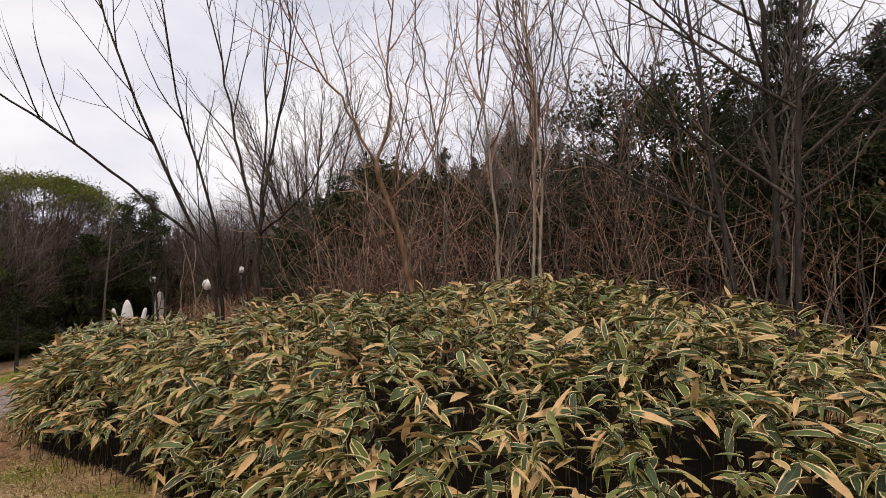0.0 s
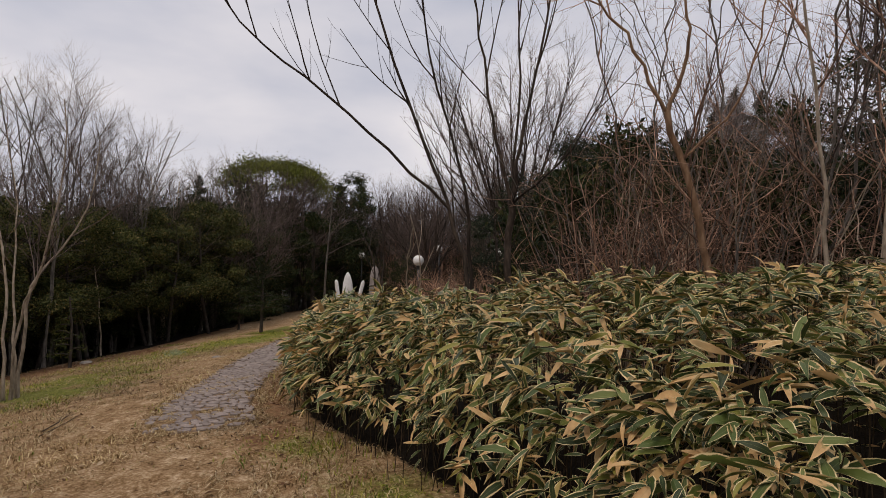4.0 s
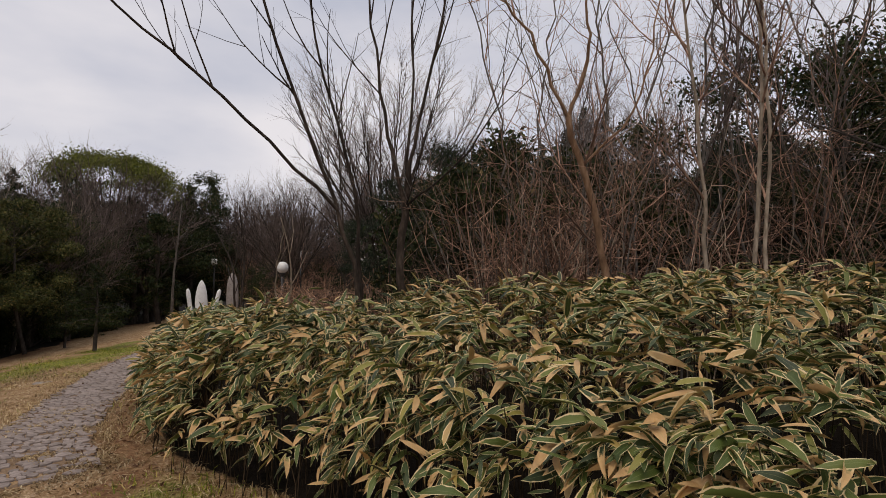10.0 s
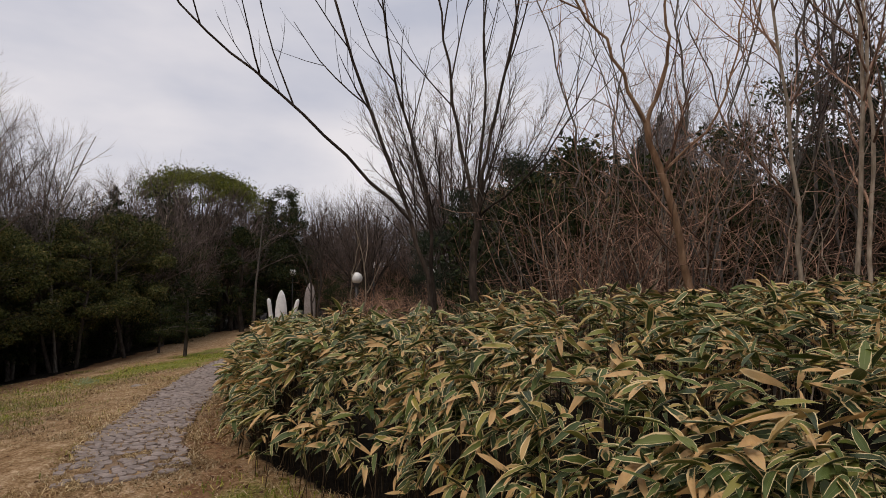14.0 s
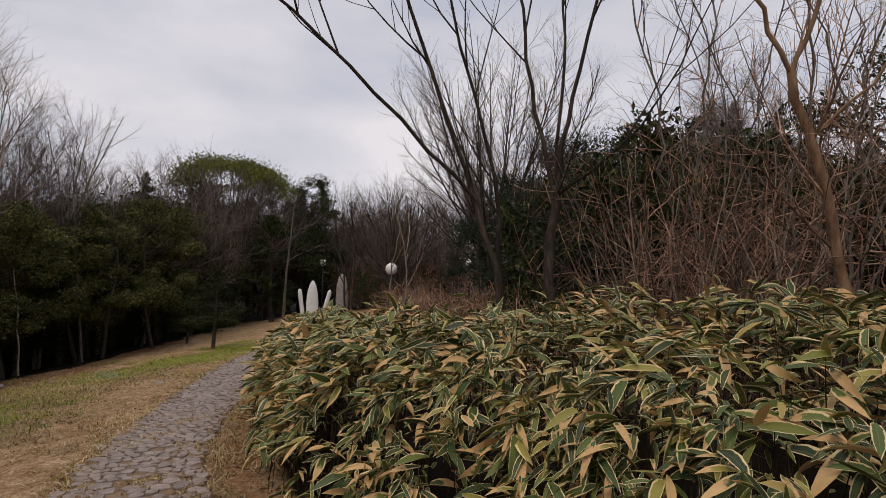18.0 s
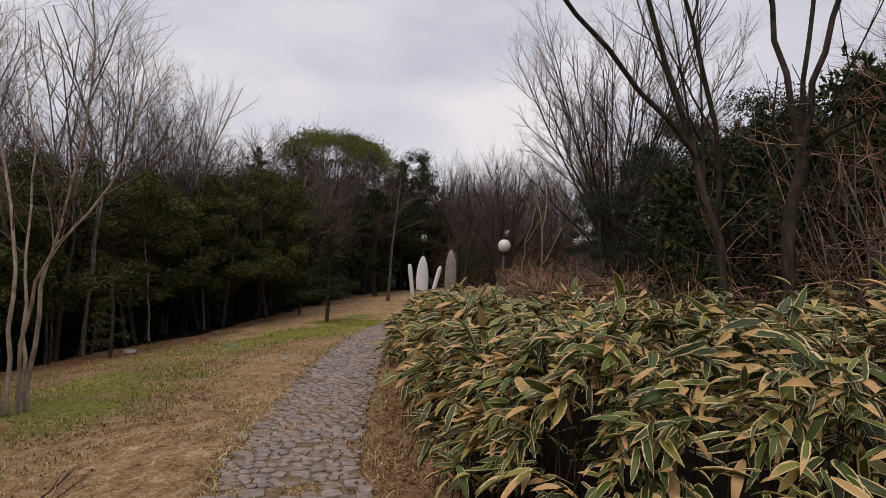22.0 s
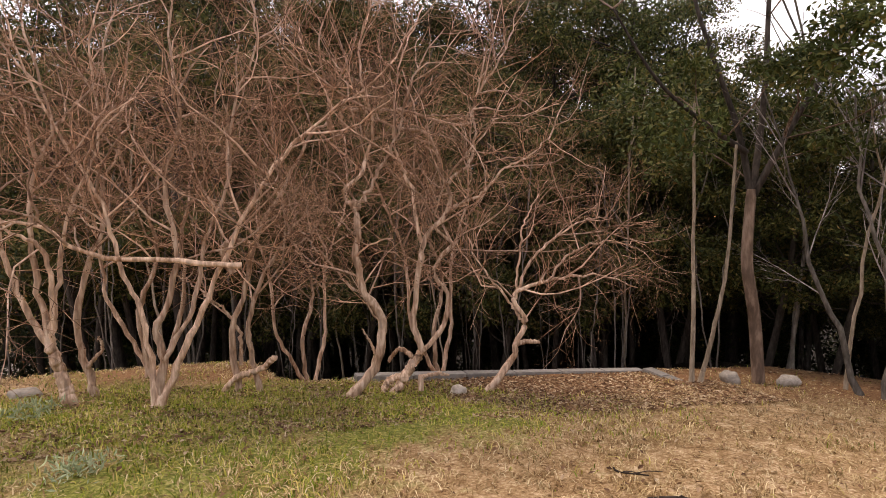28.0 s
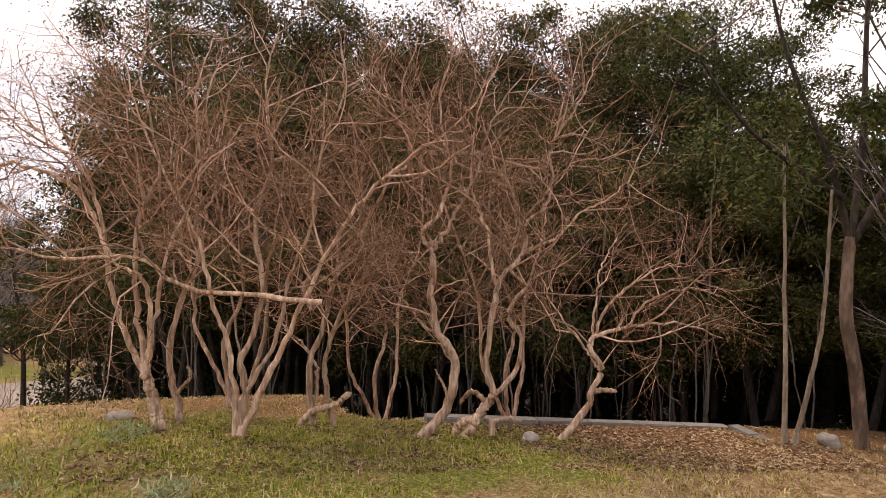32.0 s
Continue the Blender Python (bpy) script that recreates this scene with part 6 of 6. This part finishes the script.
def rounded_box(sx, sy, sz, bevel=0.02, rough=0.0, seed=1):
    rng = random.Random(seed)
    bm = bmesh.new()
    bmesh.ops.create_cube(bm, size=1)
    bmesh.ops.scale(bm, vec=(sx, sy, sz), verts=bm.verts)
    bmesh.ops.bevel(bm, geom=bm.edges[:], offset=bevel, segments=2, affect="EDGES")
    for v in bm.verts:
        v.co += Vector((rng.uniform(-rough, rough), rng.uniform(-rough, rough), rng.uniform(-rough, rough)))
    return bm


def kerb_run(a, b, count, lift):
    """Concrete kerb blocks butted end to end from a to b, standing a little proud of the litter."""
    run = root("kerb", on((a[0] + b[0]) / 2, (a[1] + b[1]) / 2), "weathered grey concrete kerb along the litter slope", "kerb")
    run["kind"] = "structure"
    ends = [Vector(on(a[0] + (b[0] - a[0]) * i / count, a[1] + (b[1] - a[1]) * i / count, lift[0] + (lift[1] - lift[0]) * i / count)) for i in range(count + 1)]
    for i, (p, q) in enumerate(zip(ends, ends[1:])):
        step = q - p
        block = part("kerb_block", rounded_box(step.length - 0.006, 0.14, 0.4, 0.008, 0.002, i), M_CONCRETE, run)
        for face in block.data.polygons:
            face.use_smooth = False
        block.matrix_basis = Matrix.Translation((p + q) / 2 - run.matrix_basis.translation - Vector((0, 0, 0.2))) @ step.to_track_quat("X", "Z").to_matrix().to_4x4()


kerb_run((-7.4, -1.02), (-10.2, 1.12), 6, (0.07, 0.03))
kerb_run((-10.18, 1.2), (-9.72, 1.72), 2, (0.06, 0.0))


def rock(at, sx, sy, sz, seed, label, name="rock"):
    bm = bmesh.new()
    bmesh.ops.create_icosphere(bm, subdivisions=3, radius=0.5)
    for v in bm.verts:
        k = 1 + 0.28 * noise.noise(v.co * 2.2 + Vector((seed, 0, 0))) + 0.1 * noise.noise(v.co * 6 + Vector((0, seed, 0)))
        v.co = Vector((v.co.x * sx * k, v.co.y * sy * k, min(max(v.co.z, -0.3), 0.36 + 0.1 * noise.noise(v.co * 3)) * sz * k))
    ob = part(name, bm, M_ROCK)
    ob.matrix_basis = pose(*at, 0, 0, seed * 47)
    tagged(ob, label, "rock", "lawn rocks")


rock(on(-5.25, -2.6, 0.02), 0.24, 0.16, 0.13, 3, "low grey rock in the grass")
rock(on(-7.87, -1.42, 0.06), 0.42, 0.26, 0.22, 4, "pale flat rock beside the kerb")
rock(on(-10.15, 2.1, 0.06), 0.22, 0.16, 0.18, 5, "pale rounded rock at the wood's edge")
rock(on(-10.5, 2.66, 0.05), 0.24, 0.18, 0.16, 6, "brown rock at the wood's edge")
rock(on(-7.65, 8.87, -0.02), 0.3, 0.2, 0.1, 9, "flat grey-brown stone set in the lawn")
rock(on(-7.6, 0.05, 0.02), 0.16, 0.12, 0.16, 7, "small pale rock in the litter")
rock(on(-11.3, 9.4, 0.0), 0.24, 0.2, 0.12, 8, "low grey rock beside a thin sapling")

# shrubs and small evergreens between the lawn and the road
o1 = leafy_tree("evergreen_tree", spot(164.5, 12.5), "small olive-green tree between lawn and road", "tree", "trees by the road", 94, 3.6, 1.1, 1.1, 5000, 0.085, M_LEAF_OLIVE, M_BARK_DARK, 0.05, 26)
stand(o1, [spot(169, 13.5), spot(161.5, 15), spot(173, 14)], 95, 0.85, 1.15)
stand(e1, [spot(168.5, 16), spot(171.5, 15), spot(159.0, 15.5), spot(175, 16)], 96, 0.3, 0.42)
stand(b3, [spot(166.5, 15), spot(170, 14)], 97, 0.6, 0.8)

# ---- road beyond the lawn ----


def build_road():
    line = smooth_line([(-17, -22.5), (-10.5, -21.3), (-5, -20.0), (3, -19)], 24)
    seg = np.gradient(line, axis=0)
    nrm = np.stack([-seg[:, 1], seg[:, 0]], axis=1)
    nrm /= np.linalg.norm(nrm, axis=1, keepdims=True)
    rows = [line + nrm * w for w in (-2.2, -1, 0, 1, 2.2)]
    v = np.concatenate([np.column_stack([r, land(r[:, 0], r[:, 1]) + 0.03]) for r in rows])
    n = len(line)
    q = [(a * n + i, a * n + i + 1, (a + 1) * n + i + 1, (a + 1) * n + i) for a in range(4) for i in range(n - 1)]
    tagged(part("road", mesh_of("road", v, [np.array(q)], M_ROAD)), "pale asphalt park road beyond the lawn", "road", kind="structure")


build_road()

# ---- stone path ----


def build_path():
    rng = np.random.default_rng(17)
    seg = np.gradient(PATH_LINE, axis=0)
    nrm = np.stack([-seg[:, 1], seg[:, 0]], axis=1)
    nrm /= np.linalg.norm(nrm, axis=1, keepdims=True)
    offs = np.linspace(-0.38, 0.38, 7)
    widen = np.clip(np.linspace(0.7, 14.0, len(PATH_LINE)), 0, 1)[:, None]
    rows = [PATH_LINE + nrm * w * widen for w in offs]
    v = np.concatenate([np.column_stack([r, land(r[:, 0], r[:, 1]) - 0.006 - 0.03 * (abs(o) > 0.4)]) for r, o in zip(rows, offs)])
    n = len(PATH_LINE)
    q = [(a * n + i, a * n + i + 1, (a + 1) * n + i + 1, (a + 1) * n + i) for a in range(6) for i in range(n - 1)]
    bed = tagged(part("path", mesh_of("path", v, [np.array(q)], M_MORTAR)), "narrow path of small grey paving stones", "path", kind="structure")

    def stone_shape(sd):
        r = np.random.default_rng(sd)
        k = 7
        ang = np.sort(np.linspace(0, 2 * math.pi, k, endpoint=False) + r.uniform(-0.25, 0.25, k))
        sq = 1 / np.maximum(np.abs(np.cos(ang)), np.abs(np.sin(ang))) ** 0.75
        rad = 0.5 * sq * r.uniform(0.9, 1.08, k)
        top = np.column_stack([np.cos(ang) * rad * 0.94, np.sin(ang) * rad * 0.94, np.full(k, 1.0) + r.normal(0, 0.06, k)])
        rim = np.column_stack([np.cos(ang) * rad, np.sin(ang) * rad, np.full(k, 0.55)])
        low = np.column_stack([np.cos(ang) * rad, np.sin(ang) * rad, np.full(k, -0.6)])
        return np.vstack([top, rim, low]), k
    shapes = [stone_shape(i) for i in range(12)]

    def faces(k):
        side = [(i + a, (i + 1) % k + a, (i + 1) % k + a + k, i + a + k) for a in (0, k) for i in range(k)]
        return [np.array([list(s)[::-1] for s in side]), np.array([[0, i, i + 1] for i in range(1, k - 1)])]
    meshes = [mesh_of("paving_stone", s * (0.115, 0.1, 0.011), faces(k), M_STONE, smooth=False) for s, k in shapes]
    # rows of stones across the path
    dist = np.concatenate([[0], np.cumsum(np.linalg.norm(np.diff(PATH_LINE, axis=0), axis=1))])
    count, far_v, far_q, far_t, base = 0, [], [], [], 0
    s = 0.05
    while s < dist[-1] - 0.1:
        size = rng.uniform(0.045, 0.07) if s > 1.3 else rng.uniform(0.05, 0.095)
        i = int(np.searchsorted(dist, s)) - 1
        i = min(max(i, 0), len(PATH_LINE) - 2)
        c = PATH_LINE[i] + (PATH_LINE[i + 1] - PATH_LINE[i]) * (s - dist[i]) / (dist[i + 1] - dist[i])
        w = -0.42 + rng.uniform(0, 0.06)
        while w < 0.40:
            width = size * rng.uniform(0.9, 1.6)
            p = c + nrm[i] * (w + width / 2) + rng.normal(0, 0.008, 2)
            turn = math.atan2(nrm[i][1], nrm[i][0]) + rng.normal(0, 0.1) + (math.pi if rng.random() < 0.5 else 0)
            m = Matrix.LocRotScale((p[0], p[1], float(land(p[0], p[1])) + rng.normal(-0.004, 0.0015)), Euler((rng.normal(0, 0.015), rng.normal(0, 0.015), turn)), (width / 0.118, size / 0.103, 1))
            which = int(rng.integers(0, 12))
            if rng.random() > (0.05 if s > 0.7 else 0.35 - 0.4 * s) and not (abs(w + width / 2) > 0.34 and rng.random() < 0.3):
                if count < 300:
                    part("paving_stone", meshes[which], None, bed).matrix_basis = m
                else:
                    sv, k = shapes[which]
                    mm = np.array(m)
                    far_v.append((sv * (0.115, 0.1, 0.011)) @ mm[:3, :3].T + mm[:3, 3])
                    fq, ft = faces(k)
                    far_q.append(fq + base)
                    far_t.append(ft + base)
                    base += len(sv)
                count += 1
            w += width + 0.003
        s += size + 0.004
    rest = part("paving_stones", mesh_of("paving_stones", np.concatenate(far_v), [np.concatenate(far_q), np.concatenate(far_t)], M_STONE, smooth=False), None, bed)
    rest["kind"] = "stuff"


build_path()

# ---- grass and fallen leaves ----


def blades(name, xy, height, lean, mat, label, seed, width=0.006):
    rng = np.random.default_rng(seed)
    n = len(xy)
    z = land(xy[:, 0], xy[:, 1]) - 0.01
    a = rng.uniform(0, 2 * math.pi, n)
    h = height * rng.uniform(0.4, 1.2, n)
    l = lean * rng.uniform(0.2, 1.4, n)
    foot = np.column_stack([xy, z])
    d = np.column_stack([np.cos(a), np.sin(a), np.zeros(n)])
    s = np.column_stack([-np.sin(a), np.cos(a), np.zeros(n)]) * width * rng.uniform(0.6, 1.4, (n, 1))
    up = np.array([0, 0, 1.0])
    mid = foot + d * (l * h * 0.4)[:, None] + up * (h * 0.62)[:, None]
    tip = foot + d * (l * h * 1.15)[:, None] + up * (h * np.maximum(0.25, 1 - 0.35 * l))[:, None]
    v = np.stack([foot - s, foot + s, mid + s * 0.8, mid - s * 0.8, tip], axis=1)
    i = np.arange(n)[:, None] * 5
    ob = part(name, mesh_of(name, v.reshape(-1, 3), [i + [0, 1, 2, 3], i + [3, 2, 4]], mat))
    tagged(ob, label, "grass", kind="stuff")


def scatter(n, lo, hi, seed, clear=0.4):
    rng = np.random.default_rng(seed)
    xy = rng.uniform(lo, hi, (n, 2))
    ok = (inside(HEDGE, xy[:, 0], xy[:, 1]) < 0.05) & (path_dist(xy[:, 0], xy[:, 1]) > clear) & (woods_depth(xy[:, 0], xy[:, 1]) < 1.0) & ((clear < 0.3) | (blob(xy[:, 0], xy[:, 1], -9.1, 0.1, 1.4) < 0.45))
    return xy[ok], rng


def build_grass():
    xy, rng = scatter(260000, (-12, -4.5), (0.5, 14), 31)
    g = green_mask(xy[:, 0], xy[:, 1])
    patch = np.array([noise.noise((a * 1.3, b * 1.3, 9)) for a, b in xy])
    pick = rng.random(len(xy)) < np.clip((g + patch * 0.7) - 0.25, 0.01, 0.6)
    blades("grass", xy[pick], 0.06, 1.1, M_GRASS, "short green winter grass in patches", 32, 0.0035)
    line = smooth_line([(-4.9, -2.6), (-5.9, -1.7), (-7.0, -0.7), (-8.2, 0.4)], 60)
    rng = np.random.default_rng(37)
    xy = line[rng.integers(0, 60, 24000)] + rng.normal(0, 0.5, (24000, 2)) + np.array([0.4, 0.34])
    xy = xy[blob(xy[:, 0], xy[:, 1], -9.1, 0.1, 1.4) < 0.5]
    clump = np.array([noise.noise((a * 2.3, b * 2.3, 5)) for a, b in xy])
    blades("tall_grass", xy[clump + rng.normal(0, 0.2, len(clump)) > -0.05], 0.062, 0.9, M_GRASS_FRESH, "fresh green grass round the crape myrtles", 38, 0.0035)
    xy, rng = scatter(110000, (-11, -3.5), (0.3, 11), 33)
    blades("dry_grass", xy, 0.042, 2.2, M_STRAW, "flattened withered straw-coloured grass", 34, 0.0028)
    line = PATH_LINE[:26]
    rng = np.random.default_rng(43)
    mids = line[rng.integers(0, 26, 900)] + rng.normal(0, 0.26, (900, 2))
    patch = np.array([noise.noise((a * 3.1, b * 3.1, 21)) for a, b in mids])
    side = path_dist(mids[:, 0], mids[:, 1])
    mids = mids[(patch + 0.9 * (side - 0.3) + 0.25 * (mids[:, 1] < 5.0) > 0.12) & (inside(HEDGE, mids[:, 0], mids[:, 1]) < 0)]
    xy = np.repeat(mids, 14, axis=0) + rng.normal(0, 0.035, (len(mids) * 14, 2))
    blades("straw_on_path", xy, 0.03, 2.4, M_STRAW, "withered straw lying over the first stones of the path", 44, 0.004)
    mid, rng = scatter(15000, (-10.5, -3.5), (0.2, 10), 39)
    bare = np.array([noise.noise((a * 1.7, b * 1.7, 12)) for a, b in mid])
    mid = mid[bare > -0.22]
    xy = np.repeat(mid, 9, axis=0) + rng.normal(0, 0.022, (len(mid) * 9, 2))
    blades("grass_tussocks", xy, 0.05, 1.5, M_STRAW, "small tussocks of withered grass", 40, 0.003)


build_grass()


def tuft(at, seed, spread):
    rng = np.random.default_rng(seed)
    n = 170
    plant = root("silvery_tuft", at, "low tuft of silvery grey-green leaves in the lawn", "plant", "silvery tufts")
    pos = rng.normal(0, 1, (n, 3)) * (spread, spread, 0.02) + (0, 0, 0.04)
    part("leaf_mass", leaves_mesh("tuft", pos, 0.06, M_SILVER, rng, -0.8, 0.22), None, plant)["kind"] = "stuff"


tuft(on(-4.0, -1.49), 1, 0.13)
tuft(on(-4.67, -0.63), 2, 0.08)
tuft(on(-5.0, -1.95), 3, 0.1)
tuft(on(-9.3, 9.6), 4, 0.12)


def build_litter():
    xy, rng = scatter(30000, (-12, -4.5), (0.5, 12), 35, 0.25)
    hd = inside(HEDGE, xy[:, 0], xy[:, 1])
    w = 0.15 + 0.5 * np.exp(-((path_dist(xy[:, 0], xy[:, 1]) - 0.6) / 0.25) ** 2) * (hd > -0.7) + 0.8 * blob(xy[:, 0], xy[:, 1], -9.1, 0.2, 1.5) + 0.6 * blob(xy[:, 0], xy[:, 1], -8.3, -1.5, 0.9)
    w += 0.5 * np.clip((woods_depth(xy[:, 0], xy[:, 1]) + 1.5) / 1.5, 0, 1) + 0.12 * np.exp(-((hd + 0.5) / 0.4) ** 2)
    xy = xy[rng.random(len(xy)) < w]
    # a thick drift against the kerb and along the myrtles' feet
    along, back = rng.uniform(-0.75, 1.12, (20000, 1)), -1.75 * rng.random((20000, 1)) ** 0.8 + 0.1
    bed = np.array([-7.4, -1.02]) + along * np.array([-2.8, 2.14]) + back * np.array([-0.608, -0.795])
    bed = bed[rng.random(len(bed)) < np.where(along[:, 0] > 0.05, 1.0, 0.3)]
    xy = np.vstack([xy, bed])
    n = len(xy)
    pos = np.column_stack([xy, land(xy[:, 0], xy[:, 1]) + 0.012])
    d = rng.normal(0, 1, (n, 3)) * (1, 1, 0.18)
    d /= np.linalg.norm(d, axis=1, keepdims=True)
    s = np.cross(d, np.array([0, 0, 1.0]) + rng.normal(0, 0.25, (n, 3)))
    s /= np.linalg.norm(s, axis=1, keepdims=True)
    up = np.cross(s, d)
    L = rng.uniform(0.022, 0.058, (n, 1))
    v = np.stack([pos - d * L * 0.5, pos + s * L * 0.26 + up * L * 0.14, pos + d * L * 0.5, pos - s * L * 0.26 + up * L * 0.16], axis=1)
    i = np.arange(n)[:, None] * 4
    tagged(part("fallen_leaves", mesh_of("fallen_leaves", v.reshape(-1, 3), [np.concatenate([i + [0, 1, 2], i + [0, 2, 3]])], M_LITTER, smooth=False)), "dry brown fallen leaves strewn over the ground", "leaves", kind="stuff")


build_litter()


def stick(a, b, r, seed, label):
    """A fallen twig lying on the ground, with two side twigs."""
    rng = np.random.default_rng(seed)
    p, q = np.array(on(*a, 0.015)), np.array(on(*b, 0.03))
    thing = root("fallen_stick", tuple(p), label, "stick", "fallen sticks")
    line = smooth_line([(0, 0, 0), tuple((q - p) * 0.5 + rng.normal(0, 0.02, 3) * (1, 1, 0.3)), tuple(q - p)], 9)
    w = Wood()
    w.add(line, r, r * 0.45, 6)
    part("stem", w.mesh("stem", M_BARK_BROWN), None, thing)
    for f in (4, 6):
        t = Wood()
        d = unit(line[-1]) * 0.16 + rng.normal(0, 0.07, 3) * (1, 1, 0.3)
        t.add(np.array([line[f], line[f] + d * 0.5 + (0, 0, 0.01), line[f] + d]), r * 0.5, r * 0.3, 4)
        part("twig", t.mesh("twig", M_BARK_BROWN), None, thing)


stick((-5.7, 4.28), (-6.05, 4.82), 0.006, 1, "thin dark fallen stick lying on the withered lawn")
stick((-5.55, 4.15), (-5.85, 4.75), 0.004, 2, "thin dark fallen stick beside another on the lawn")
stick((-6.44, 1.76), (-6.4, 1.97), 0.008, 3, "short brown fallen stick on the withered lawn")
stick((-6.08, 2.03), (-6.19, 2.3), 0.010, 4, "short pale-ended fallen stick on the withered lawn")
